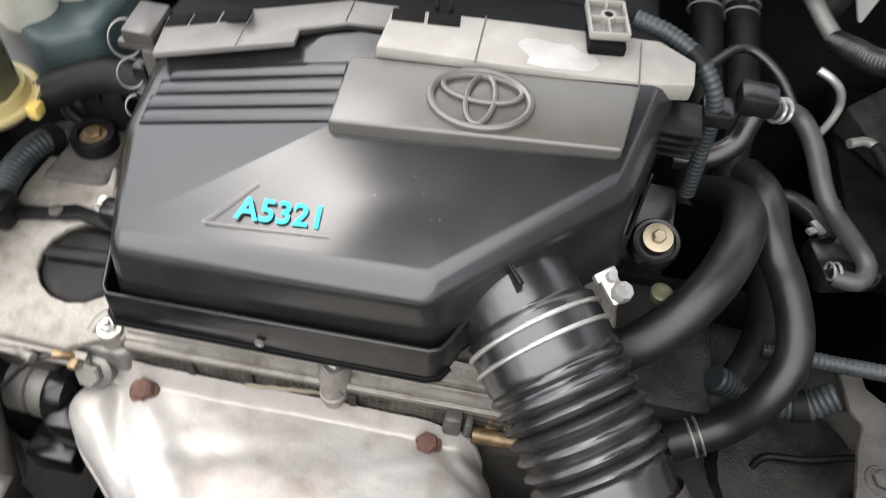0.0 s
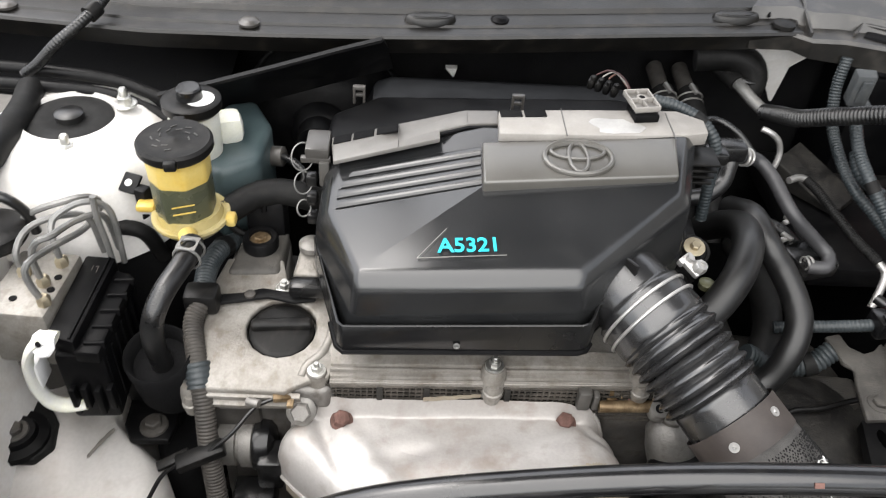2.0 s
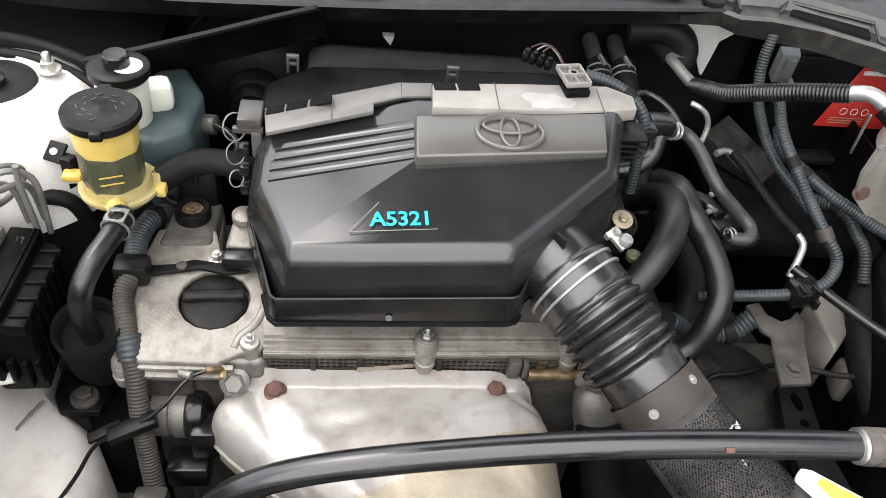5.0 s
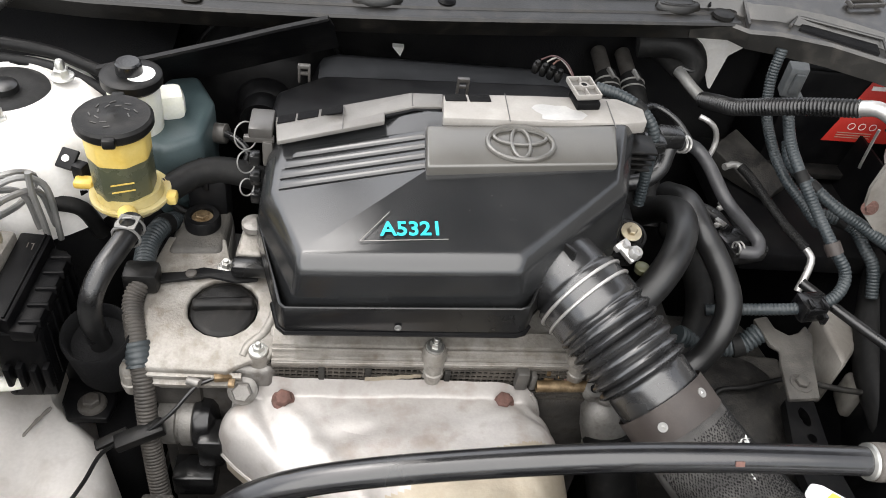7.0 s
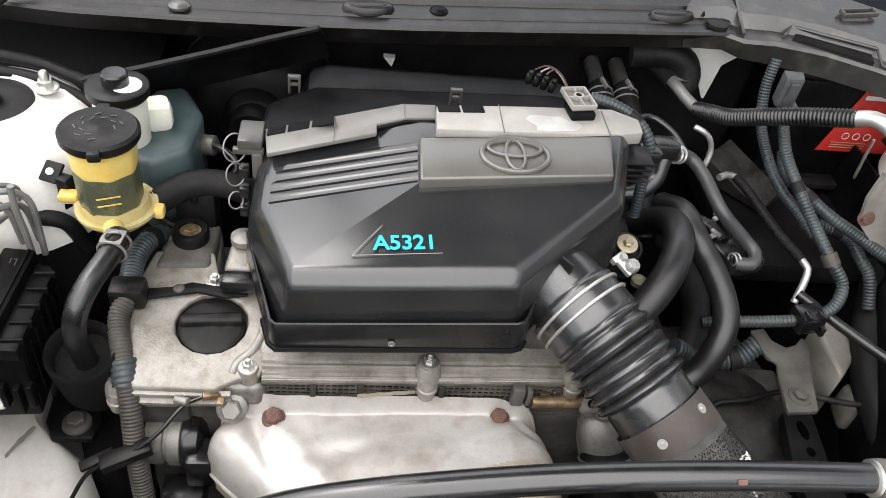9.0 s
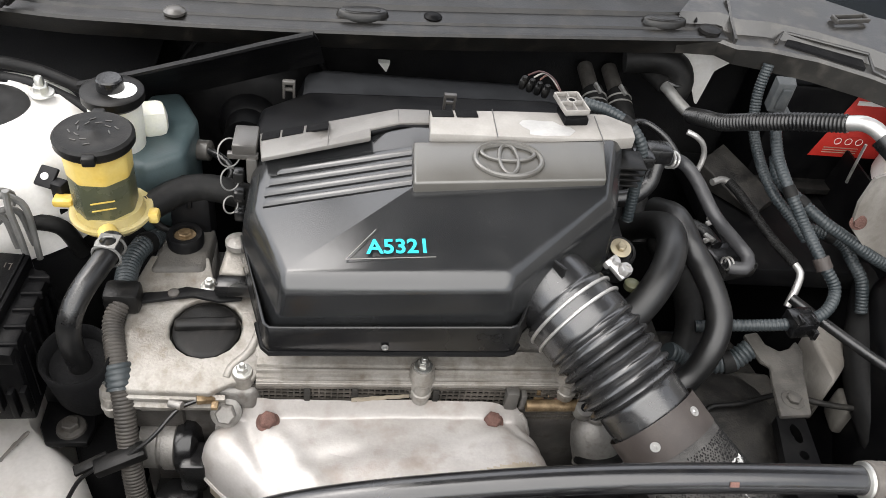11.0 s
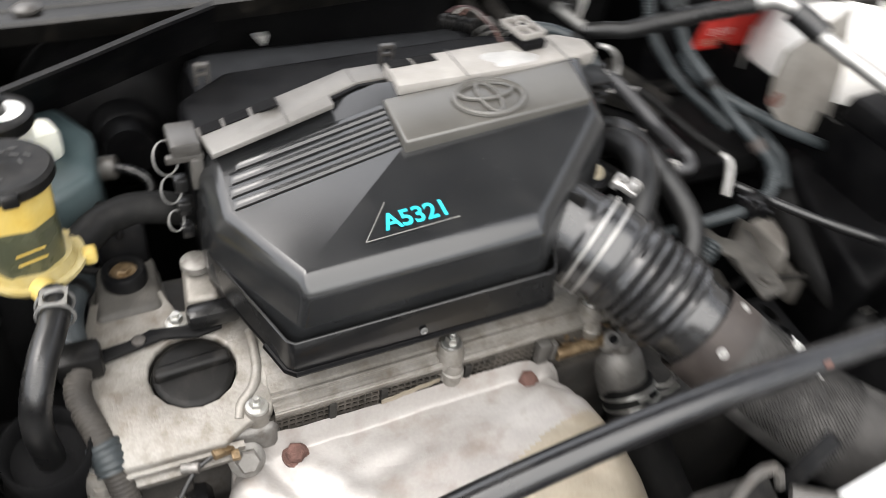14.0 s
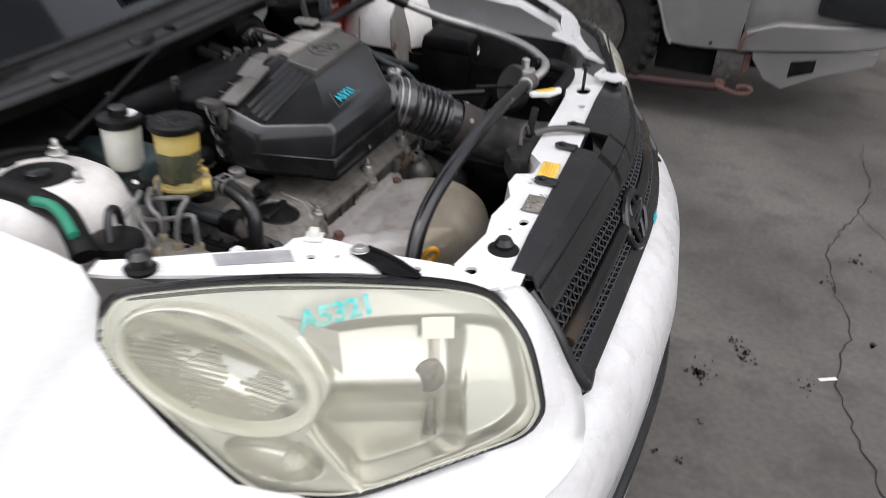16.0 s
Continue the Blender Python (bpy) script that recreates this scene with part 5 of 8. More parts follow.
for x in (-0.105, -0.062, 0.012):
    part("clip", box(x, 0.2985, 0.838, 0.006, 0.005, 0.030, 0.001), GEARBOX, mesh_strip)
part("sensor_block", join(box(0.083, 0.2965, 0.846, 0.013, 0.012, 0.024, 0.003), box(0.094, 0.2965, 0.844, 0.006, 0.010, 0.020, 0.002)), PLASTIC_FADED, mesh_strip)
part("brass_pipe", tube([(0.098, 0.294, 0.838), (0.12, 0.294, 0.839), (0.152, 0.295, 0.839)], 0.0058, 14), BRASS, mesh_strip, "oil-stained brass pipe")
for k in range(14):
    part("oil_crust", box(0.098 + rnd.uniform(0, 0.06), 0.2995, 0.848 + rnd.uniform(-0.008, 0.008), rnd.uniform(0.003, 0.010), 0.003, rnd.uniform(0.002, 0.006), 0.0006), (BRASS, RUST, GASKET)[k % 3], mesh_strip)
part("strip_tag", thick(loft([[(-0.065 + 0.0048 * k, 0.2955 + 0.0004 * k + 0.0004 * math.sin(2 * k), 0.8375 + 0.0002 * k + dz) for k in range(12)] for dz in (0.0, 0.0045)]), 0.0012), SHIELD_TAN, mesh_strip)

# exhaust heat shield: a pressed dome that widens towards the gearbox end
SHIELD_RIM = smooth_path([(x, y, 0) for x, y in ((-0.180, 0.2965), (-0.194, 0.284), (-0.198, 0.266), (-0.184, 0.248), (-0.165, 0.232), (-0.110, 0.187), (-0.045, 0.135), (0.02, 0.118), (0.085, 0.122), (0.115, 0.140), (0.125, 0.175), (0.127, 0.235), (0.124, 0.270), (0.112, 0.290), (0.090, 0.2965))], 0.006)
SHIELD_RIM += [Vector((x, 0.2965, 0)) for x in np.linspace(0.084, -0.174, 44)]
SHIELD_FRONT = [(p.x, p.y) for p in SHIELD_RIM if p.y < 0.292]


def shield_z(x, y):
    """Height of the pressed shield over its plan."""
    d = min(math.hypot(x - a, y - b) for a, b in SHIELD_FRONT)
    k = min(1, max(0, (x + 0.10) / 0.15))
    k = k * k * (3 - 2 * k)
    r = 0.026 + 0.030 * k
    s_ = min(1, d / r)
    top = 0.8205 + 0.004 * k + 0.014 * k * bell(y - 0.205, 0.055) - 0.05 * max(0, 0.24 - y) * (1 - k)
    low = 0.768 - 0.012 * k
    z = low + (top - low) * (1 - (1 - s_) ** 2.4) ** 0.42
    b = 0.2965 - y
    z += 0.016 * max(0, 1 - b / 0.009) ** 1.4 * min(1, d / 0.012)
    z -= 0.0055 * bell(x + 0.160 - 0.45 * (0.285 - y), 0.008) * min(1, d / 0.015)
    z += 0.0035 * bell(x + 0.140 - 0.75 * (0.285 - y), 0.012) * min(1, d / 0.015)
    z -= 0.0040 * bell(y - 0.243 - 0.16 * (x + 0.12), 0.010) * bell(x + 0.10, 0.06)
    z += 0.0030 * bell(y - 0.232 - 0.05 * math.sin(14 * x), 0.007) * bell(x - 0.07, 0.035)
    z -= 0.0045 * bell(math.hypot(x - 0.112, y - 0.300) - 0.034, 0.006)
    for bx, by in ((-0.139, 0.284), (0.068, 0.287)):
        z -= 0.004 * bell(math.hypot(x - bx, y - by), 0.014)
    z += 0.0030 * noise.noise(Vector((x * 16, y * 20, 1))) + 0.0014 * noise.noise(Vector((x * 42, y * 42, 3))) + 0.0005 * noise.noise(Vector((x * 110, y * 110, 5)))
    return z


def shield_skin(keep):
    rows = []
    n = 40
    for p in SHIELD_RIM:
        t = min(1, max(0, (p.x + 0.13) / 0.20))
        c = Vector((-0.13 + 0.20 * t, 0.268 - 0.060 * t, 0))
        row = []
        for i in range(n + 1):
            q = (i / n) ** 1.6
            x, y = p.x + (c.x - p.x) * q, p.y + (c.y - p.y) * q
            row.append((x, y, shield_z(x, y)))
        rows.append(row)
    rows.append(rows[0])
    bm = loft(rows)
    bmesh.ops.remove_doubles(bm, verts=bm.verts, dist=0.0002)
    gone = [f for f in bm.faces if not keep(f.calc_center_median())]
    bmesh.ops.delete(bm, geom=gone, context="FACES")
    return bm


def on_silver(c):
    """The silver pressing lies behind a slanting seam; the heat-tanned dome before it."""
    return c.y > 0.203 + 0.33 * c.x + 0.006 * math.sin(30 * c.x)


hs = thing("exhaust_heat_shield", (-0.03, 0.25, 0.68), "dented stained steel heat shield over the exhaust manifold", "heat shield")
part("shell", shield_skin(on_silver), SHIELD, hs, "silver-grey stained pressing", smooth=70)
part("front_dome", shield_skin(lambda c: not on_silver(c)), SHIELD_TAN, hs, "heat-tanned front dome", smooth=70)
lip = [Vector((p.x, p.y, shield_z(p.x, p.y) - 0.001)) for p in SHIELD_RIM if p.y < 0.2955]
part("rolled_lip", sweep(lip, 0.0022, 6), SHIELD, hs)
skirt = [p for p in lip if -0.19 < p.x < 0.115 and p.y < 0.262]
part("lower_flange", thick(loft([[(p.x, p.y, p.z - dz) for p in skirt] for dz in (0.0, 0.006, 0.014)]), 0.0012), SHIELD_TAN, hs)
for bx, by in ((-0.139, 0.284), (0.068, 0.287)):
    bz = shield_z(bx, by)
    part("rusty_bolt", join(lathe((bx, by, bz - 0.001), [(0.0108, 0), (0.0105, 0.002), (0.0085, 0.003)], 18, (0, -0.25, 1)), lathe((bx, by, bz), [(0.0084, 0.001), (0.0082, 0.006), (0.0066, 0.0082), (0.004, 0.0095)], 6, (0, -0.25, 1))), RUST, hs, "rust-brown bolt")
cc = thing("catalytic_converter", (0.05, 0.17, 0.5), "dark catalytic converter under the heat shield", "converter")
part("can", lathe((0.06, 0.20, 0.52), [(0.05, 0), (0.062, 0.03), (0.062, 0.16), (0.05, 0.2)], 28), GASKET, cc)
part("strap", tube([(-0.16, 0.20, 0.72), (-0.10, 0.13, 0.70), (0.0, 0.09, 0.69), (0.12, 0.11, 0.68)], 0.004, 8), GASKET, cc)

dip = thing("oil_dipstick", (-0.14, 0.137, 0.70), "oil dipstick with a yellow plastic ring handle", "dipstick")
part("handle", ring((-0.144, 0.135, 0.832), 0.0085, 0.0042, (0.7, 0.6, 0.2), 24, 8, 1.35), YELLOW_GRIP, dip, "yellow ring handle")
part("stem", tube([(-0.142, 0.137, 0.812), (-0.138, 0.145, 0.76), (-0.12, 0.17, 0.66)], 0.0035, 8), PAINT_BLACK, dip)

# bolts, sensors and brackets at the left end of the head
hb = thing("lifting_bolt", (-0.179, 0.285, 0.82), "large zinc hex bolt in the end of the cylinder head", "bolt")
part("washer", lathe((-0.1755, 0.2855, 0.8300), [(0.0138, -0.010), (0.0138, 0.0), (0.0105, 0.002)], 24, (0, -0.75, 0.6)), ALU_MID, hb)
part("head", lathe((-0.1755, 0.2855, 0.8300), [(0.0095, 0.0), (0.0095, 0.007), (0.0078, 0.0088)], 6, (0, -0.75, 0.6)), ALU_MID, hb)
sen = thing("cam_sensor", (-0.235, 0.27, 0.77), "dirty aluminium sensor housing with a black plug", "sensor")
part("body", lathe((-0.256, 0.292, 0.772), [(0.014, 0), (0.0225, 0.002), (0.0225, 0.018), (0.020, 0.019), (0.020, 0.022), (0.0235, 0.023), (0.0235, 0.034), (0.019, 0.036)], 28, (1, -0.05, 0.05)), ALU_MID, sen)
part("coil", lathe((-0.220, 0.290, 0.774), [(0.026, 0), (0.027, 0.004), (0.024, 0.014), (0.016, 0.018)], 26, (1, -0.05, 0.05)), PLASTIC, sen)
part("block", box(-0.238, 0.308, 0.812, 0.046, 0.030, 0.035, 0.004), ALU_DARK, sen)
part("lug", join(box(-0.236, 0.292, 0.834, 0.030, 0.012, 0.012, 0.003), lathe((-0.222, 0.283, 0.846), [(0.004, 0), (0.004, 0.012)], 12, (0.8, -0.3, 0.1))), ALU_MID, sen)
part("plug", box(-0.205, 0.272, 0.765, 0.024, 0.030, 0.04, 0.004), PLASTIC, sen)
part("plug", box(-0.222, 0.262, 0.725, 0.04, 0.03, 0.03, 0.004), PLASTIC, sen)
sw = thing("sensor_wire", (-0.2, 0.28, 0.84), "thin black sensor wire with a brass terminal", "wire")
part("cable", tube([(-0.198, 0.287, 0.846), (-0.215, 0.279, 0.842), (-0.235, 0.262, 0.825), (-0.256, 0.252, 0.81)], 0.0019, 8), RUBBER, sw)
part("terminal", join(box(-0.192, 0.287, 0.847, 0.016, 0.007, 0.006, 0.001, (0, 10, 15)), box(-0.184, 0.284, 0.845, 0.006, 0.012, 0.004, 0.001)), BRASS, sw)
cl = thing("cable_clip", (-0.27, 0.25, 0.8), "black plastic clip holding the conduit with a loose tail", "clip")
part("body", box(-0.262, 0.252, 0.806, 0.044, 0.016, 0.010, 0.002, (0, -12, 20)), PLASTIC_WORN, cl)
part("tail", tube([(-0.282, 0.25, 0.797), (-0.298, 0.243, 0.785), (-0.312, 0.226, 0.765), (-0.330, 0.205, 0.75), (-0.36, 0.18, 0.74)], 0.0020, 8), RUBBER, cl)
part("wing_tab", box(-0.288, 0.253, 0.797, 0.030, 0.010, 0.004, 0.001, (0, -14, 24)), PLASTIC_WORN, cl)

# bracket behind the filler end
bk = thing("engine_mount_bracket", (-0.23, 0.45, 0.87), "black steel bracket with a yellow-zinc bolt behind the valve cover", "bracket")
part("cup", lathe((-0.232, 0.448, 0.884), [(0.0175, 0), (0.0180, 0.010), (0.0162, 0.014), (0.0115, 0.0142), (0.0108, 0.010)], 28), PAINT_BLACK, bk)
part("bolt", join(lathe((-0.232, 0.448, 0.893), [(0.0105, 0), (0.0100, 0.0015), (0.008, 0.002)], 20), hexbolt((-0.232, 0.448, 0.894), 0.0068, 0.0055)), BRASS, bk)
part("upright", join(box(-0.229, 0.480, 0.896, 0.040, 0.030, 0.062, 0.006), box(-0.229, 0.466, 0.922, 0.006, 0.008, 0.012, 0.002)), PAINT_BLACK, bk)
cb = thing("conduit_bracket", (-0.25, 0.385, 0.88), "black pressed bracket clamping the conduit to the valve cover", "bracket")
part("arm", prism([(-0.275, 0.378), (-0.24, 0.383), (-0.222, 0.390), (-0.195, 0.386), (-0.17, 0.392), (-0.17, 0.376), (-0.19, 0.372), (-0.215, 0.378), (-0.24, 0.372), (-0.275, 0.364)], 0.879, 0.883, 0.0015), PAINT_BLACK, cb)
part("clamp", box(-0.274, 0.369, 0.887, 0.032, 0.024, 0.024, 0.005), PLASTIC_WORN, cb)
part("rivet", lathe((-0.232, 0.3795, 0.883), [(0.0052, 0), (0.0052, 0.002), (0.003, 0.003)], 16), ALU_DARK, cb)
ic = thing("ignition_coil", (-0.18, 0.41, 0.87), "silver coil housing with a black cap beside the air box", "ignition coil")
part("housing", bevelled(prism([(-0.195, 0.392), (-0.165, 0.390), (-0.165, 0.436), (-0.190, 0.436)], 0.865, lambda x, y: 0.900 + 0.12 * (y - 0.40), 0.005, 3, 0.003), 0), ALU, ic)
part("cap", lathe((-0.178, 0.426, 0.905), [(0.012, 0), (0.012, 0.006), (0.008, 0.009)], 20), ALU_MID, ic)
part("plug", box(-0.175, 0.382, 0.893, 0.04, 0.018, 0.016, 0.005), PLASTIC, ic)


def hose(name, pts, r, material, label, category, ribs=None, n=14, group=""):
    """A hose or conduit as a thing: its run, and for thick ones a clamp or a tape wrap near an end."""
    ob = thing(name, pts[len(pts) // 2], label, category, group)
    fine = smooth_path(pts, 0.006)
    if ribs:
        part("sleeve", corrugated(pts, r, ribs, r * 0.13, n), material, ob, smooth=60)
        q = len(fine) // 4
        part("tape_wrap", sweep(fine[q:q + 3], r * 1.08, n), RUBBER_MATT, ob, "black tape wrapped round the conduit", smooth=60)
    else:
        part("tube", tube(pts, r, n), material, ob, smooth=60)
        if r > 0.012:
            q = len(fine) - 4
            d = (fine[q] - fine[q - 1]).normalized()
            part("clamp", join(ring(fine[q], r * 1.05, 0.0014, d, 26, 6), ring(fine[q - 1], r * 1.05, 0.0014, d, 26, 6)), ZINC, ob, "spring hose clamp")
    return ob


hose("wiring_conduit", [(-0.262, 0.47, 0.87), (-0.271, 0.44, 0.886), (-0.277, 0.41, 0.888), (-0.275, 0.375, 0.887)], 0.0105, LOOM_BLUE, "blue-grey corrugated wiring conduit behind the bracket", "conduit", 0.0042)
wl = thing("wiring_conduit", (-0.27, 0.3, 0.75), "faded grey-brown corrugated wiring conduit beside the engine", "conduit")
part("sleeve", corrugated([(-0.275, 0.362, 0.886), (-0.279, 0.345, 0.876), (-0.270, 0.312, 0.862), (-0.262, 0.285, 0.835), (-0.257, 0.262, 0.80), (-0.252, 0.245, 0.765), (-0.245, 0.225, 0.73)], 0.0097, 0.0033, 0.0011, 14), LOOM_GREY, wl, smooth=60)
part("tape_wrap", corrugated([(-0.2700, 0.312, 0.862), (-0.2675, 0.304, 0.855), (-0.2655, 0.296, 0.847)], 0.0125, 0.005, 0.0012, 14), LOOM_BLUE, wl, "blue tape wrapped round the conduit", smooth=60)
part("connector", box(-0.248, 0.215, 0.725, 0.03, 0.025, 0.05, 0.004), PLASTIC_FADED, wl)

# ---- air cleaner ----
ac = thing("air_cleaner", (0.0, 0.38, 0.9), "large black plastic air cleaner box with a grey badge plate", "air cleaner")
zr = lambda x, y: 1.001 + 0.25 * (y - 0.335) + 0.03 * (x + 0.03)
top = [(-0.157, 0.392, 0.979), (-0.1255, 0.3030, zr(-0.124, 0.303) - 0.002), (0.056, 0.3070, zr(0.056, 0.307)), (0.152, 0.388, zr(0.152, 0.388)), (0.170, 0.458, zr(0.170, 0.458)), (-0.02, 0.460, zr(-0.02, 0.460)), (-0.153, 0.457, 0.996), (-0.02, 0.391, zr(-0.02, 0.391))]
mid = [(-0.168, 0.394, 0.962), (-0.1270, 0.2940, 0.9775), (0.0570, 0.2945, 0.9870), (0.1635, 0.3855, 1.004), (0.182, 0.460, 1.022), (-0.02, 0.463, 1.012), (-0.165, 0.460, 0.980)]
base = [(-0.173, 0.398), (-0.1345, 0.2945), (0.0635, 0.2955), (0.1685, 0.3845), (0.186, 0.462), (-0.02, 0.465), (-0.169, 0.462)]
bm = mesh(top + mid + [(x, y, 0.924 + 0.05 * x) for x, y in base],
          [(0, 1, 7), (0, 7, 5, 6), (1, 2, 3, 7), (7, 3, 4, 5)] + [(i, (i + 1) % 7, 8 + (i + 1) % 7, 8 + i) for i in range(7)] + [(8 + i, 8 + (i + 1) % 7, 15 + (i + 1) % 7, 15 + i) for i in range(7)] + [tuple(range(15, 22))])
bm.edges.ensure_lookup_table()
crease = [e for e in bm.edges if len(e.link_faces) == 2 and all(f.normal.z > 0.8 for f in e.link_faces)]
others = [e for e in bm.edges if e not in crease and e.calc_face_angle(0) > radians(10) and max(v.co.z for v in e.verts) > 0.945]
bmesh.ops.bevel(bm, geom=others, offset=0.0055, segments=4, profile=0.5, affect="EDGES", clamp_overlap=True)
ridge = [e for e in bm.edges if len(e.link_faces) == 2 and e.calc_face_angle(0) > radians(3) and min(f.calc_area() for f in e.link_faces) > 0.0008 and min(f.normal.z for f in e.link_faces) > 0.8]
bmesh.ops.split_edges(bm, edges=ridge)
lid = part("lid", bm, LID, ac, "black lid with a creased top", smooth=30)
tray_line = [(-0.172, 0.40), (-0.157, 0.345), (-0.149, 0.318), (-0.1415, 0.291), (-0.1365, 0.2855), (0.0, 0.2845), (0.062, 0.2840), (0.0695, 0.2865), (0.074, 0.294), (0.080, 0.308), (0.100, 0.330), (0.172, 0.392), (0.186, 0.45)]
tray_top = lambda x: 0.9500 + 0.058 * x
tray_low = lambda x: 0.9180 + 0.045 * x
# Tray floor takes the blacker plastic for the shade in its gap.
part("tray", prism(tray_line + [(0.186, 0.462), (-0.17, 0.465)], lambda x, y: tray_low(x) - 0.002, lambda x, y: tray_low(x) + 0.006, 0.002), PLASTIC_BACK, ac)
part("tray_wall", bevelled(thick(loft([[(x, y + 0.002 * k, tray_low(x) + (tray_top(x) - tray_low(x)) * k) for x, y in tray_line] for k in (0, 0.5, 1)]), 0.0026), 0.0008, 1), PLASTIC, ac, "thin upright wall of the lower tray")
part("tray_foot", sweep([Vector((x, y + 0.001, tray_low(x) + 0.001)) for x, y in tray_line[2:9]], 0.003, 8), PLASTIC_BACK, ac)
part("tray_screw", lathe((-0.0408, 0.2840, 0.9265), [(0.0031, 0), (0.0030, 0.0009), (0.0019, 0.0012), (0.0013, 0.0002)], 18, (0, -1, 0.1)), STEEL_PIPE, ac)
on_lid = lambda x, yy: Vector((x, yy, 1.0153 + 0.261 * (x + 0.02) + 0.25 * (yy - 0.391)))
for k, (y, x0) in enumerate(((0.3930, -0.1495), (0.4040, -0.1492), (0.4150, -0.1461), (0.4258, -0.1401))):
    run = [x0, x0 + 0.003, x0 + 0.03, -0.09, -0.06, -0.0225]
    ledge = [[on_lid(x, y + dy) + Vector((0, 0, h * (0.2 if x == x0 else 1))) for x in run] for dy, h in ((-0.0008, -0.0012), (0.0, 0.0012), (0.0010, 0.0018), (0.0060, 0.0012), (0.0098, -0.0004))]
    part("rib", thick(loft(ledge), 0.001), LID, lid, smooth=50)
    # Dark line laid on the lid as the shade below each rib.
    part("groove_shade", sweep([on_lid(x, y - 0.0012) for x in run], 0.0006, 6), PLASTIC_BACK, lid)
badge = part("badge_plate", prism([(-0.022, 0.384), (0.150, 0.398), (0.157, 0.449), (-0.021, 0.436)], lambda x, y: zr(x, y) - 0.004, lambda x, y: 1.024 + 0.13 * (y - 0.384) + 0.02 * x, 0.004, 3), PLATE, ac, "satin grey badge plate")
bz = lambda x, y: 1.0245 + 0.13 * (y - 0.384) + 0.02 * x
BN = (-0.02, -0.13, 1)
part("badge_oval", ring((0.063, 0.4165, bz(0.063, 0.4165) + 0.0008), 0.0300, 0.0026, BN, 40, 8, 0.72), PLATE, badge, "raised plain oval ring")
part("badge_oval", ring((0.063, 0.4165, bz(0.063, 0.4165) + 0.0008), 0.0085, 0.0020, BN, 28, 8, 2.2), PLATE, badge)
part("badge_oval", ring((0.063, 0.4245, bz(0.063, 0.4245) + 0.0008), 0.024, 0.0020, BN, 32, 8, 0.42), PLATE, badge)
part("marker_writing", lettering("A5321", 0.0195, on_plane((-0.0600, 0.3215, zr(-0.06, 0.3215) + 0.0006), (1, 0.055, 0.03), (0, 1, 0.25)), 0.0004), MARKER, lid, "cyan hand-marked A5321")
tri_pts = [(-0.077, 0.316), (-0.004, 0.320)], [(-0.077, 0.316), (-0.053, 0.345)]
for (xa, ya), (xb, yb) in tri_pts:
    part("scratch", sweep([Vector((xa, ya, zr(xa, ya) + 0.0002)), Vector((xb, yb, zr(xb, yb) + 0.0002))], 0.00032, 5), PLASTIC_PALE, lid, "thin pale scratch")
grit = bmesh.new()
for _ in range(16):
    gx, gy_ = rnd.uniform(-0.10, 0.12), rnd.uniform(0.312, 0.39)
    r = rnd.choice((0.0003, 0.0004, 0.0004, 0.0006))
    if gy_ < 0.305 + 0.9 * max(0, gx - 0.05) or gx < -0.02:
        continue
    vs = [grit.verts.new((gx + r * math.cos(a), gy_ + r * math.sin(a) * rnd.uniform(0.6, 1), zr(gx, gy_) + 0.0004)) for a in (0.3, 1.6, 2.9, 4.2, 5.4)]
    grit.faces.new(vs)
tagged(part("grit", grit, PLASTIC_PALE, lid, "scattered pale dust specks", smooth=0), kind="stuff")
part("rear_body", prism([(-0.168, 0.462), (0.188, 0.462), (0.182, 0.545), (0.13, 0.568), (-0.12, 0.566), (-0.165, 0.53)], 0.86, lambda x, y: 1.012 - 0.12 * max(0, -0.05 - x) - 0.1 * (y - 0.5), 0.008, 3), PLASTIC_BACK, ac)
strip_l = [(-0.1605, 0.4761), (-0.0959, 0.4748), (-0.0352, 0.4919), (-0.0031, 0.4941), (-0.0043, 0.4706), (-0.0315, 0.4682), (-0.0589, 0.4545), (-0.0588, 0.4418), (-0.1095, 0.4362), (-0.1549, 0.4354)]
zs = lambda x, y: 1.028 + 0.30 * min(0, x + 0.07)
# Greyer than the right strip, since its tilt reflects less sky.
part("rear_trim", prism(strip_l, lambda x, y: zs(x, y) - 0.005, zs, 0.0012), PLASTIC_GREY, ac, "trim strip with its sky sheen coloured in as grey")
part("trim_step", prism([(-0.0589, 0.4540), (-0.0315, 0.4677), (-0.0043, 0.4701), (-0.0043, 0.4660), (-0.0310, 0.4637), (-0.0575, 0.4505)], lambda x, y: zs(x, y) - 0.004, lambda x, y: zs(x, y) - 0.0015, 0.0006), PLASTIC_BACK, ac)
for x, y0, y1 in ((-0.0965, 0.4365, 0.4748), (-0.0330, 0.4690, 0.4915)):
    part("trim_seam", sweep([Vector((x, y0, zs(x, 0) + 0.0001)), Vector((x, y1, zs(x, 0) + 0.0001))], 0.0004, 5), PLASTIC_FADED, ac)
part("rear_trim", prism([(-0.0043, 0.4798), (0.0807, 0.4879), (0.167, 0.4931), (0.190, 0.478), (0.189, 0.456), (0.1677, 0.4508), (0.1071, 0.4455), (-0.0064, 0.4402)], 1.024, 1.037, 0.0015), PLASTIC_PALE, ac, "trim strip with its sky reflection coloured in as pale grey")
# Slots are black boxes, their inner shade as colour.
for x, w in ((-0.1490, 0.0170), (-0.1290, 0.0200), (-0.1070, 0.0205)):
    part("slot", box(x, 0.4685, zs(x, 0) + 0.0002, w, 0.0118, 0.0022, 0.0004, (0, -16.5, -1)), FIREWALL, ac)
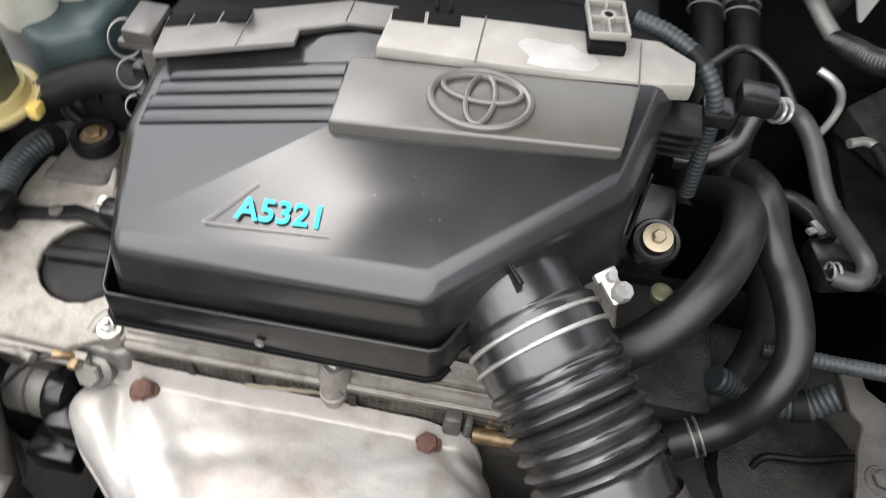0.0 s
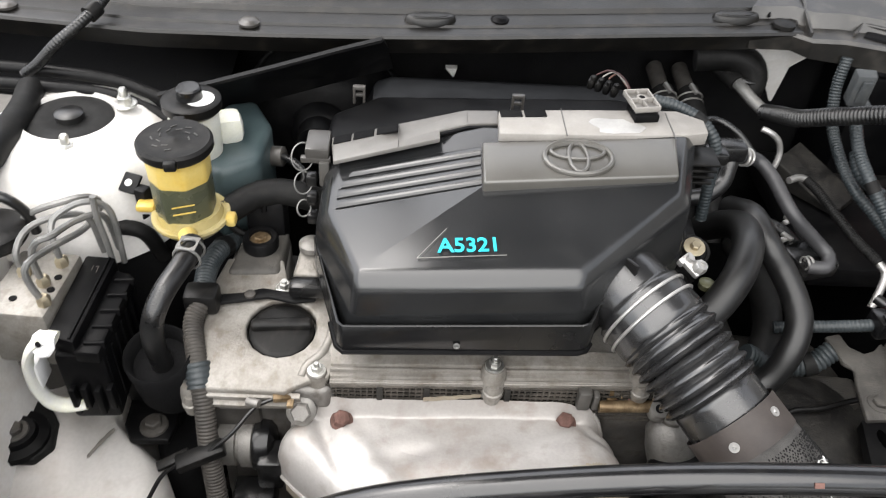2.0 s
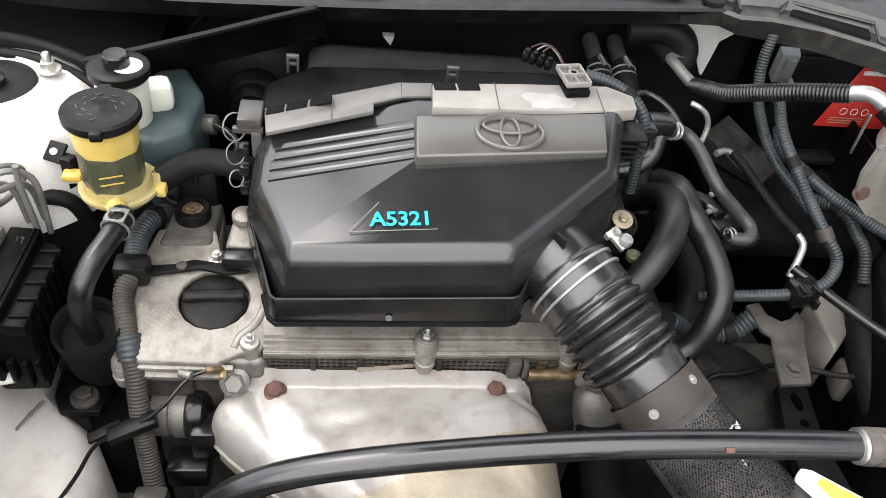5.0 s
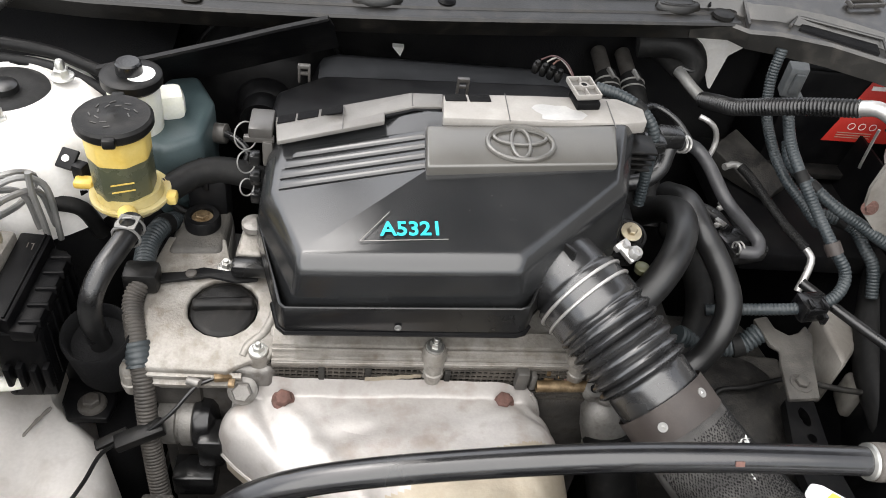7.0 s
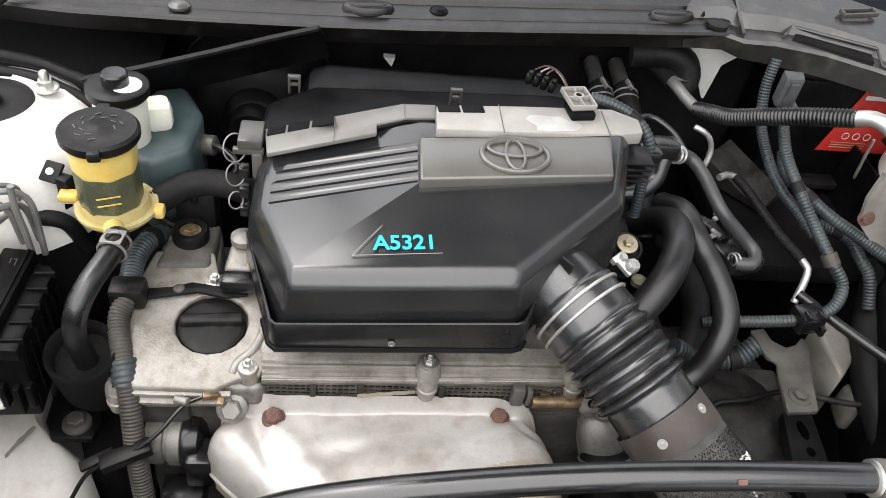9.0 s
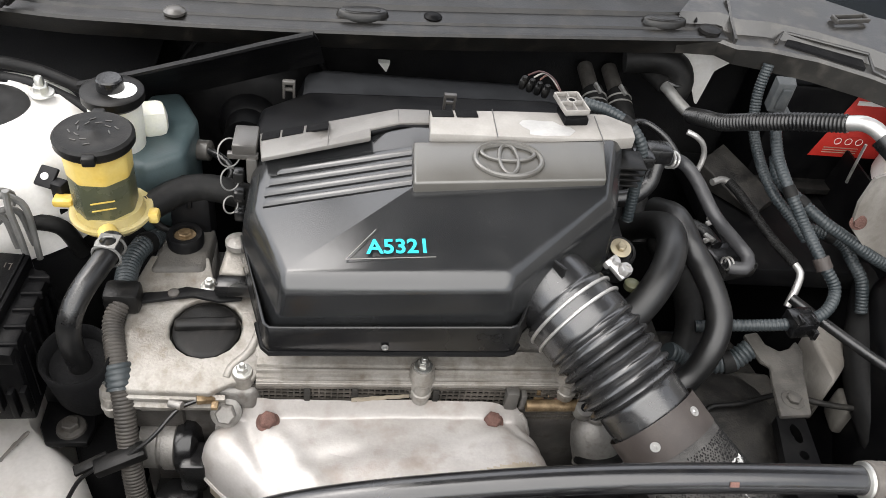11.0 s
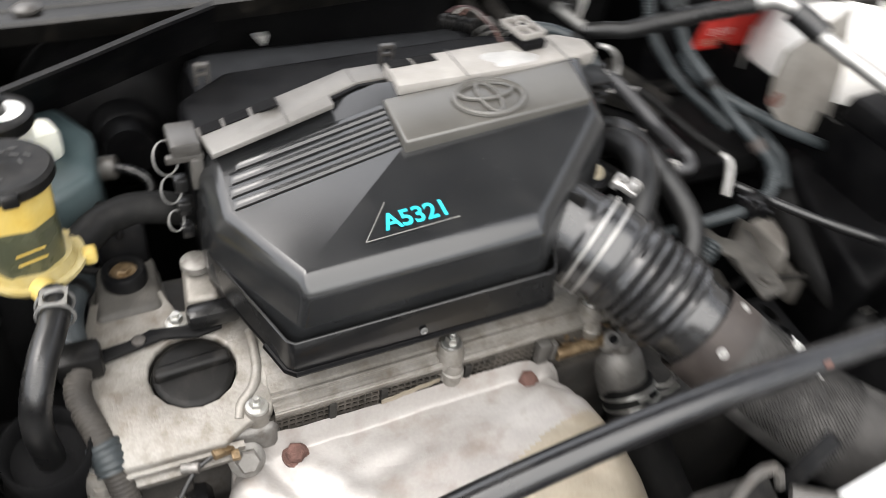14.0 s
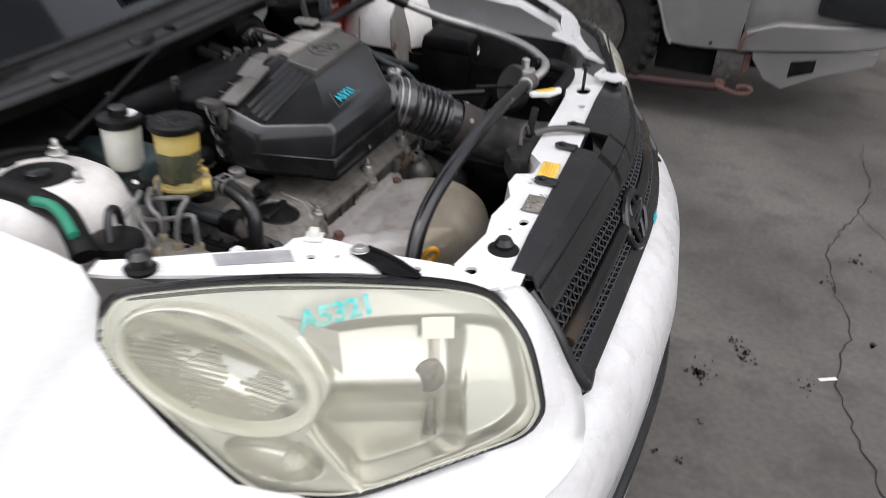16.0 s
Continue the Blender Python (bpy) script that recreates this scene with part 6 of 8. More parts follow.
part("worn_patch", prism([(0.078, 0.4660), (0.082, 0.4715), (0.0897, 0.4734), (0.101, 0.4722), (0.1117, 0.4733), (0.118, 0.4675), (0.127, 0.4650), (0.1312, 0.4595), (0.1242, 0.4512), (0.108, 0.4490), (0.098, 0.4475), (0.0860, 0.4490), (0.0870, 0.4560), (0.081, 0.4610)], 1.0365, 1.0374, 0.0002), CLOUDY, ac, "white worn patch")
# Black boxes again for the shade in these slots.
for k in range(2):
    part("slot", box(0.0068 + 0.0228 * k, 0.4738 + 0.002 * k, 1.0372, 0.0205, 0.0112, 0.002, 0.0005, (0, 0, 6)), FIREWALL, ac)
for x in (0.055, 0.155):
    part("trim_seam", box(x, 0.464, 1.0372, 0.0008, 0.046, 0.0008, 0), PLASTIC_FADED, ac)
for k in range(4):
    part("end_fin", box(0.185, 0.448 + 0.002 * k, 1.016 - 0.008 * k, 0.03, 0.03, 0.003, 0.001), PLASTIC_WORN, ac)
part("window_edge", box(-0.032, 0.462, 1.008, 0.052, 0.026, 0.012, 0.002), PLASTIC, ac)
for x, y, z in ((0.021, 0.535, 1.012), (-0.139, 0.552, 1.004)):
    part("clip_loop", join(box(x, y, z + 0.008, 0.010, 0.006, 0.004, 0.001), box(x - 0.005, y, z, 0.0025, 0.005, 0.02, 0.0005), box(x + 0.005, y, z, 0.0025, 0.005, 0.02, 0.0005), box(x, y, z, 0.010, 0.004, 0.003, 0.0005)), PLASTIC_FADED, ac)
clipb = thing("lid_clip", (-0.172, 0.465, 0.97), "faded plastic clip housing with wire loops on the air box", "clip")
part("top", box(-0.1715, 0.466, 0.999, 0.022, 0.034, 0.012, 0.002), PLASTIC_FADED, clipb)
part("bridge", join(box(-0.173, 0.452, 0.992, 0.028, 0.006, 0.006, 0.001), box(-0.165, 0.452, 0.978, 0.010, 0.012, 0.028, 0.002)), PLASTIC_FADED, clipb)
for k in range(3):
    part("wire_loop", ring((-0.186, 0.458 - 0.006 * k, 0.990 - 0.026 * k), 0.011 - 0.002 * k, 0.0008, (0.5, -0.8, 0.4), 24, 6, 1.2), STEEL_PIPE, clipb)
    part("catch", box(-0.178, 0.455 - 0.004 * k, 0.967 - 0.02 * k, 0.01, 0.012, 0.012, 0.002), PLASTIC, clipb)

cnb = thing("sensor_bracket", (0.13, 0.485, 1.03), "pale ribbed plastic sensor bracket on the air box", "bracket")
part("base", box(0.1315, 0.4815, 1.0405, 0.024, 0.026, 0.008, 0.002, (0, 0, 8)), PLASTIC_BACK, cnb)
part("frame", box(0.1305, 0.4900, 1.0455, 0.0235, 0.033, 0.002, 0.0006, (0, 0, 10)), PLASTIC_GREY, cnb)
for dx, dy, sx, sy in ((-0.0028, 0.0160, 0.0235, 0.0017), (0.0028, -0.0160, 0.0235, 0.0017), (-0.0116, -0.0020, 0.0017, 0.033), (0.0116, 0.0020, 0.0017, 0.033), (-0.0070, -0.0012, 0.0100, 0.0012), (0.0070, 0.0012, 0.0100, 0.0012), (0.0016, -0.0095, 0.0012, 0.013), (-0.0018, 0.0125, 0.0012, 0.007)):
    part("rib", box(0.1305 + dx, 0.4900 + dy, 1.0483, sx, sy, 0.005, 0.0004, (0, 0, 10)), PLASTIC_PALE, cnb)
part("boss", lathe((0.1305, 0.4920, 1.0460), [(0.0050, 0), (0.0050, 0.0048), (0.0030, 0.005), (0.0030, 0.001)], 20), PLASTIC_PALE, cnb)
# Bore shown by a black disc of shade.
part("boss_hole", lathe((0.1305, 0.4920, 1.0502), [(0.0029, 0), (0.0029, 0.0006)], 16), FIREWALL, cnb)
pl = thing("plug_connector", (0.1, 0.575, 1.0), "black plug connector with thin coloured wires", "connector")
for k in range(4):
    part("plug", join(box(0.1080 + 0.0075 * k, 0.600 - 0.005 * k, 1.004, 0.0075, 0.016, 0.012, 0.003, (0, 0, -25)), lathe((0.1080 + 0.0075 * k, 0.596 - 0.005 * k, 1.009), [(0.003, 0), (0.003, 0.004), (0.002, 0.005)], 10)), PLASTIC_WORN, pl)
for k in range(3):
    part("wire", tube([(0.112 + 0.006 * k, 0.602 - 0.004 * k, 1.012), (0.124 + 0.004 * k, 0.598 - 0.003 * k, 1.020), (0.136 + 0.002 * k, 0.583 - 0.004 * k, 1.020 - 0.003 * k), (0.143, 0.560, 1.012), (0.142, 0.535, 1.005)], 0.001, 6), (RED_STEEL, PLASTIC_PALE, RUST)[k], pl)

# ---- intake hose ----
ih = thing("intake_hose", (0.15, 0.27, 0.85), "black ribbed rubber intake hose from the air box", "hose")
A = [Vector(p) for p in ((0.092, 0.360, 0.952), (0.112, 0.334, 0.945), (0.140, 0.298, 0.932), (0.168, 0.262, 0.914), (0.196, 0.228, 0.893), (0.214, 0.206, 0.880))]
line = smooth_path(A, 0.0022)
total = sum((b - a).length for a, b in zip(line, line[1:]))


def bell_r(s, u):
    if u < 0.20:
        return 0.039
    if u < 0.36:
        return 0.0425
    if u < 0.675:
        return 0.0355 + 0.0085 * abs(math.sin(math.pi * (u - 0.36) / 0.315 * 7.0)) ** 0.7
    return 0.038


part("bellows", sweep(line, bell_r, 36), RUBBER_SHEEN, ih, smooth=60)
at_u = lambda u: line[int(u * (len(line) - 1))]
dir_u = lambda u: (line[min(len(line) - 1, int(u * (len(line) - 1)) + 3)] - line[max(0, int(u * (len(line) - 1)) - 3)]).normalized()
for u in (0.245, 0.30):
    part("clamp_wire", ring(at_u(u), 0.0432, 0.0016, dir_u(u), 44, 8), PIPE_ALU, ih, "pale wire hose clamp")
part("clamp_screw", join(box(0.160, 0.338, 0.977, 0.020, 0.011, 0.007, 0.002, (15, 20, -50)), box(0.1545, 0.3445, 0.979, 0.006, 0.014, 0.009, 0.0015, (15, 20, -50)), lathe((0.1645, 0.3345, 0.979), [(0.0062, -0.003), (0.0065, 0.003), (0.0055, 0.005), (0.0025, 0.0052), (0.0022, 0.0038)], 8, (0.3, -0.2, 1)), lathe((0.157, 0.341, 0.983), [(0.0035, 0), (0.0032, 0.003)], 10, (0.3, -0.2, 1))), PIPE_ALU, ih, "silver clamp screw")
part("neck_ribs", join(*[box(0.098 + 0.012 * k, 0.332 + 0.016 * k, 0.985 - 0.002 * k, 0.003, 0.03, 0.012, 0.0006, (0, 0, 35)) for k in range(1)]), PLASTIC, ih)
dk = thing("cold_air_duct", (0.26, 0.14, 0.8), "heat-cloth wrapped intake duct with a riveted brown band", "duct")
B = [A[-2] + (A[-1] - A[-2]) * 0.2, A[-1], Vector((0.236, 0.180, 0.866)), Vector((0.27, 0.14, 0.85)), Vector((0.32, 0.095, 0.835)), Vector((0.38, 0.06, 0.82))]
bl2 = smooth_path(B, 0.004)
DD = (A[-1] - A[-3]).normalized()
part("band", sweep([A[-2] - DD * 0.016, A[-2] - DD * 0.005, A[-2] + DD * 0.004, A[-2] + DD * 0.014], 0.0415, 36, False), BROWN_BAND, dk, "brown scuffed band")
part("cloth_sleeve", sweep(bl2, lambda s, u: 0.0405 + 0.008 * u, 36), MESHCLOTH, dk, "grey woven heat cloth")
side_v = DD.cross(Vector((0, 0, 1))).normalized()
for turn, along_ in ((1.704, -0.004), (0.586, 0.000)):
    nv = math.cos(turn) * side_v + math.sin(turn) * side_v.cross(DD)
    part("rivet", lathe(A[-2] + DD * along_ + nv * 0.0413, [(0.0042, 0), (0.0042, 0.0008), (0.0018, 0.0008), (0.0012, 0.002)], 16, nv), PIPE_ALU, dk, "silver rivet")
# weave of the cloth
tex = []
for i in range(46):
    for j in range(48):
        q = 4 + i * 0.53
        if q >= len(bl2) - 2:
            break
        c, d = bl2[int(q)].lerp(bl2[int(q) + 1], q % 1), (bl2[int(q) + 1] - bl2[int(q) - 1]).normalized()
        s = d.cross(Vector((0, 0, 1))).normalized()
        u_ = s.cross(d)
        a = math.pi * (j + 0.5 * (i % 2)) / 47 - 0.1
        rr_ = 0.0409 + 0.008 * q / len(bl2)
        nrm = math.cos(a) * s + math.sin(a) * u_
        tex.append((c + nrm * rr_ + (s * rnd.uniform(-1, 1) + d * rnd.uniform(-1, 1)) * 0.0006, nrm, s))
bm = bmesh.new()
for c, nrm, s in tex:
    t1 = s * rnd.uniform(0.0005, 0.0013)
    t2 = nrm.cross(s).normalized() * rnd.uniform(0.0007, 0.0015)
    vs = [bm.verts.new(c + v) for v in (t1, t2, -t1, -t2)]
    tip = bm.verts.new(c + nrm * 0.0004)
    for k in range(4):
        bm.faces.new((vs[k], vs[(k + 1) % 4], tip))
tagged(part("weave", bm, RUBBER_MATT, dk, "dark gaps in the weave of the cloth"), kind="stuff")
bm = bmesh.new()
for _ in range(60):
    q = 10 + rnd.random() * 8
    c, d = bl2[int(q)], (bl2[int(q) + 1] - bl2[int(q) - 1]).normalized()
    s = d.cross(Vector((0, 0, 1))).normalized()
    u_ = s.cross(d)
    a = math.pi * rnd.uniform(0.42, 0.62)
    nrm = math.cos(a) * s + math.sin(a) * u_
    c = c + nrm * 0.0435
    vs = [bm.verts.new(c + Vector((rnd.uniform(-1, 1), rnd.uniform(-1, 1), rnd.uniform(-1, 1))) * 0.0028) for _ in range(3)]
    bm.faces.new(vs)
tagged(part("frayed_patch", bm, WHITE_PRINT, dk, "pale frayed patch of the cloth"), kind="stuff")

# coolant outlet by the head
co = thing("coolant_outlet", (0.17, 0.275, 0.78), "dirty aluminium coolant outlet with a clamped black hose", "coolant outlet")
part("body", join(lathe((0.181, 0.284, 0.772), [(0.0235, 0.0), (0.0245, 0.020), (0.0225, 0.040), (0.016, 0.052), (0.008, 0.056)], 28, (-0.25, 0.25, 1)), lathe((0.172, 0.296, 0.822), [(0.013, 0), (0.013, 0.014), (0.009, 0.018)], 18, (-0.2, -0.3, 1))), ALU_MID, co)
part("ear", join(lathe((0.1535, 0.293, 0.832), [(0.0095, 0), (0.0095, 0.010), (0.0085, 0.012), (0.0045, 0.0121)], 20, (0, -0.35, 1)), box(0.166, 0.296, 0.834, 0.020, 0.012, 0.008, 0.002)), ALU_MID, co)
# Black disc on the ear, for the shade inside its hole.
part("ear_hole", lathe((0.1535, 0.2888, 0.8434), [(0.0042, 0), (0.0042, 0.0012)], 14, (0, -0.35, 1)), FIREWALL, co)
part("hose", tube([(0.181, 0.283, 0.784), (0.184, 0.270, 0.765), (0.192, 0.235, 0.725), (0.21, 0.16, 0.66)], 0.0255, 24), RUBBER_MATT, co)
for d in (0.0, 0.009):
    part("clamp", ring((0.1825 + d * 0.2, 0.277 - d * 0.8, 0.775 - d), 0.0264, 0.0013, (0.15, -0.7, -0.8), 30, 6), ZINC, co)
part("clamp_window", join(box(0.178, 0.252, 0.792, 0.013, 0.002, 0.004, 0.0006, (40, 0, 0)), box(0.180, 0.248, 0.786, 0.004, 0.002, 0.010, 0.0006, (40, 0, 0))), ZINC, co)
part("clamp_lug", join(tube([(0.205, 0.268, 0.782), (0.214, 0.262, 0.786), (0.219, 0.262, 0.796), (0.216, 0.264, 0.802)], 0.0012, 6), tube([(0.206, 0.262, 0.776), (0.217, 0.258, 0.780), (0.223, 0.258, 0.789)], 0.0012, 6)), ZINC, co)
for bx, by, bz in ((0.185, 0.305, 0.842), (0.205, 0.335, 0.83)):
    part("bolt", hexbolt((bx, by, bz), 0.005, 0.006, (0, -0.3, 1)), ZINC, co)
# Dark block added to fill the black space behind the hose.
fl = thing("dark_hose_block", (0.2, 0.36, 0.8), "dark block added behind the intake hose", "bracket")
part("plate", box(0.235, 0.43, 0.74, 0.10, 0.12, 0.10, 0.01), GEARBOX, fl)

# right-hand bracket with bolt
rb = thing("airbox_bracket", (0.2, 0.435, 0.88), "black air box bracket with a washer bolt", "bracket")
part("arm", prism([(0.178, 0.43), (0.215, 0.43), (0.22, 0.50), (0.185, 0.50)], 0.870, 0.903, 0.004), PLASTIC, rb)
part("lug", lathe((0.2, 0.434, 0.905), [(0.0180, 0), (0.0178, 0.012), (0.0165, 0.014), (0.0140, 0.0138), (0.0135, 0.011)], 28, (0, -0.35, 1)), PLASTIC, rb)
part("bolt", join(lathe((0.2, 0.4300, 0.9205), [(0.0108, 0), (0.0108, 0.0015), (0.0075, 0.002)], 24, (0, -0.35, 1)), lathe((0.2, 0.4290, 0.9225), [(0.0052, 0), (0.0052, 0.004), (0.004, 0.005)], 6, (0, -0.35, 1))), ZINC_YELLOW, rb)
part("cap", lathe((0.208, 0.395, 0.90), [(0.0075, 0), (0.0078, 0.006), (0.0062, 0.007)], 16), FLUID, rb)

# ---- hoses, pipes and conduits ----
hose("coolant_hose", [(0.262, 0.56, 0.84), (0.270, 0.52, 0.88), (0.268, 0.48, 0.908), (0.256, 0.435, 0.922), (0.236, 0.395, 0.915), (0.205, 0.365, 0.893), (0.165, 0.35, 0.87)], 0.0158, RUBBER_HOSE, "thick black curved coolant hose behind the intake hose", "hose", n=20)
hose("coolant_hose", [(0.283, 0.55, 0.88), (0.2845, 0.50, 0.908), (0.2900, 0.4594, 0.903), (0.3056, 0.4419, 0.885), (0.3187, 0.4197, 0.865), (0.3206, 0.3965, 0.85), (0.3106, 0.3759, 0.83), (0.2900, 0.360, 0.80), (0.25, 0.345, 0.78)], 0.0138, RUBBER_HOSE, "long black coolant hose sweeping down to the engine", "hose", n=20)
hose("coolant_hose", [(0.32, 0.58, 0.80), (0.322, 0.50, 0.815), (0.318, 0.44, 0.80), (0.295, 0.40, 0.78), (0.26, 0.38, 0.76)], 0.016, RUBBER_MATT, "black coolant hose low beside the gearbox", "hose", n=18)
vp = thing("heater_pipe", (0.3, 0.55, 0.85), "grey rubber-coated heater pipe with clips", "pipe")
part("pipe", tube([(0.262, 0.548, 0.952), (0.285, 0.565, 0.940), (0.306, 0.570, 0.932), (0.320, 0.550, 0.922), (0.3338, 0.5107, 0.905), (0.3685, 0.499, 0.875), (0.380, 0.488, 0.866), (0.3740, 0.4743, 0.861), (0.355, 0.4766, 0.859)], 0.0078, 14), PIPE_GREY, vp)
part("clip", join(ring((0.283, 0.563, 0.941), 0.009, 0.0018, (0.8, 0.4, -0.3), 20, 6), ring((0.289, 0.566, 0.939), 0.009, 0.0018, (0.8, 0.4, -0.3), 20, 6)), PIPE_ALU, vp)
part("elbow", tube([(0.268, 0.556, 0.953), (0.262, 0.546, 0.94), (0.256, 0.535, 0.925), (0.238, 0.525, 0.915), (0.21, 0.52, 0.912)], 0.0095, 14), RUBBER, vp)
part("tee", box(0.262, 0.552, 0.957, 0.03, 0.024, 0.02, 0.005), PLASTIC, vp)
valve = thing("vacuum_valve", (0.37, 0.5, 0.84), "black vacuum valve with pale wire clips", "valve")
part("body", box(0.368, 0.50, 0.848, 0.05, 0.045, 0.022, 0.005, (0, 0, 15)), PLASTIC, valve)
part("wire_clip", join(ring((0.352, 0.479, 0.862), 0.007, 0.0012, (1, 0.3, 0), 16, 6), ring((0.357, 0.480, 0.862), 0.007, 0.0012, (1, 0.3, 0), 16, 6)), PIPE_ALU, valve)
part("inlet_hose", tube([(0.355, 0.515, 0.855), (0.345, 0.54, 0.857), (0.325, 0.56, 0.85), (0.31, 0.57, 0.82)], 0.009, 12), RUBBER, valve)
for p in ((0.362, 0.557, 0.858), (0.345, 0.52, 0.862)):
    part("clip_ear", join(box(*p, 0.02, 0.006, 0.004, 0.001, (0, 10, 35)), box(p[0], p[1], p[2] + 0.003, 0.006, 0.014, 0.004, 0.001, (0, 0, 35))), PIPE_ALU, valve)
tp = thing("fuel_pipe", (0.43, 0.55, 0.84), "thin sleeved fuel pipe with bare metal ends", "pipe")
part("sleeve", corrugated([(0.402, 0.622, 0.872), (0.412, 0.60, 0.868), (0.435, 0.545, 0.852), (0.455, 0.505, 0.843)], 0.0062, 0.0028, 0.0006, 12), RUBBER_MATT, tp, smooth=60)
part("bare_end", tube([(0.378, 0.618, 0.873), (0.392, 0.624, 0.874), (0.402, 0.622, 0.872)], 0.0045, 10), PIPE_ALU, tp)
part("bare_end", tube([(0.455, 0.505, 0.843), (0.460, 0.494, 0.838), (0.455, 0.482, 0.826), (0.445, 0.468, 0.808)], 0.0045, 10), PIPE_ALU, tp)
hose("wiring_conduit", [(0.150, 0.515, 1.035), (0.175, 0.508, 1.032), (0.196, 0.498, 1.024), (0.210, 0.488, 1.010), (0.216, 0.486, 0.99), (0.219, 0.486, 0.958), (0.222, 0.484, 0.915)], 0.0062, LOOM_BLUE, "blue-grey corrugated conduit around the air box", "conduit", 0.004)
single("conduit_tie", box(0.218, 0.49, 0.991, 0.022, 0.022, 0.014, 0.004), PLASTIC, "black tie round the blue-grey conduit", "cable tie")
hose("wiring_conduit", [(0.418, 0.622, 0.985), (0.417, 0.6, 0.965), (0.417, 0.57, 0.946), (0.42, 0.535, 0.933), (0.438, 0.505, 0.906), (0.4500, 0.4600, 0.887), (0.4650, 0.4390, 0.866), (0.4493, 0.4179, 0.85), (0.4143, 0.4107, 0.84), (0.379, 0.4136, 0.832), (0.3504, 0.4184, 0.825), (0.315, 0.425, 0.815)], 0.0070, LOOM_BLUE, "long blue-grey corrugated conduit curving down to the gearbox", "conduit", 0.0042)
hose("wiring_conduit", [(0.421, 0.585, 0.94), (0.4227, 0.5614, 0.925), (0.4482, 0.5382, 0.91), (0.4712, 0.5153, 0.9), (0.5047, 0.5033, 0.885), (0.537, 0.4909, 0.87), (0.6, 0.48, 0.845)], 0.0074, LOOM_BLUE, "blue-grey corrugated conduit running towards the battery", "conduit", 0.0042)
hose("wiring_conduit", [(0.417, 0.672, 1.012), (0.413, 0.66, 0.974), (0.416, 0.64, 0.938), (0.419, 0.60, 0.916), (0.427, 0.565, 0.901), (0.445, 0.54, 0.886), (0.465, 0.52, 0.868)], 0.0068, LOOM_BLUE, "faded teal conduit dropping from the cowl beside the connector", "conduit", 0.0036)
hose("wiring_conduit", [(0.470, 0.555, 0.862), (0.4964, 0.5463, 0.86), (0.5226, 0.5332, 0.855), (0.5313, 0.5093, 0.845), (0.5414, 0.4912, 0.83), (0.545, 0.47, 0.80)], 0.0078, LOOM_BLUE, "short blue-grey conduit branch", "conduit", 0.004)
hose("wiring_conduit", [(0.375, 0.402, 0.806), (0.35, 0.395, 0.79), (0.31, 0.40, 0.785), (0.28, 0.40, 0.80)], 0.012, LOOM_BLUE, "dirty corrugated conduit under the hoses", "conduit", 0.005)
single("conduit_wrap", sweep([Vector((0.4475, 0.4640, 0.8905)), Vector((0.4500, 0.4590, 0.8860)), Vector((0.4525, 0.4545, 0.8820))], 0.0092, 16), BROWN_BAND, "brown tape on the conduit", "tape")
single("conduit_holder", join(box(0.422, 0.411, 0.8415, 0.030, 0.026, 0.024, 0.003, (0, 0, 8)), box(0.422, 0.399, 0.847, 0.022, 0.006, 0.010, 0.001, (0, 0, 8)), box(0.414, 0.402, 0.855, 0.005, 0.012, 0.006, 0.001), box(0.430, 0.403, 0.855, 0.005, 0.012, 0.006, 0.001), box(0.436, 0.405, 0.836, 0.006, 0.020, 0.012, 0.001)), PLASTIC, "black plastic holder clipped round the conduit", "clip")
rl = thing("relay_connector", (0.40, 0.615, 0.99), "grey plastic relay connector on the conduits", "connector")
part("body", prism([(0.398, 0.604), (0.420, 0.604), (0.426, 0.622), (0.402, 0.624)], 0.987, 1.024, 0.002), RELAY_GREY, rl)
part("cap", box(0.418, 0.612, 0.984, 0.022, 0.018, 0.010, 0.003, (12, 0, 4)), RELAY_GREY, rl)
part("latch", box(0.410, 0.602, 1.006, 0.011, 0.004, 0.026, 0.001, (6, 0, 4)), RELAY_GREY, rl)

# refrigerant line
ap = thing("refrigerant_line", (0.3, 0.3, 0.9), "aluminium refrigerant line with a black ribbed sleeve and rubber-covered front run", "pipe")
part("bare_pipe", tube([(0.318, 0.735, 0.945), (0.325, 0.715, 0.944), (0.336, 0.695, 0.937), (0.347, 0.676, 0.932)], 0.0072, 14), STEEL_PIPE, ap)
part("fitting", join(tube([(0.30, 0.76, 0.95), (0.312, 0.742, 0.948), (0.322, 0.722, 0.945)], 0.0105, 16)), RUBBER_MATT, ap)
part("ribbed_sleeve", corrugated([(0.346, 0.678, 0.931), (0.353, 0.650, 0.945), (0.362, 0.622, 0.958), (0.380, 0.592, 0.980), (0.408, 0.556, 1.006), (0.440, 0.521, 1.029)], 0.0105, 0.0042, 0.0018, 14), RUBBER, ap, smooth=60)
part("bare_pipe", tube([(0.438, 0.523, 1.028), (0.452, 0.510, 1.036), (0.468, 0.495, 1.030), (0.488, 0.462, 1.012)], 0.0085, 14), PIPE_ALU, ap)
part("coupling", sweep([Vector((0.466, 0.497, 1.030)), Vector((0.478, 0.480, 1.022)), Vector((0.486, 0.465, 1.014))], 0.0125, 16), RUBBER, ap)
part("bare_pipe", tube([(0.486, 0.464, 1.013), (0.53, 0.40, 0.985), (0.548, 0.33, 0.972), (0.535, 0.26, 0.965), (0.50, 0.20, 0.96), (0.455, 0.158, 0.955), (0.425, 0.144, 0.953), (0.40, 0.143, 0.948), (0.372, 0.150, 0.942)], 0.0085, 14), PIPE_ALU, ap)
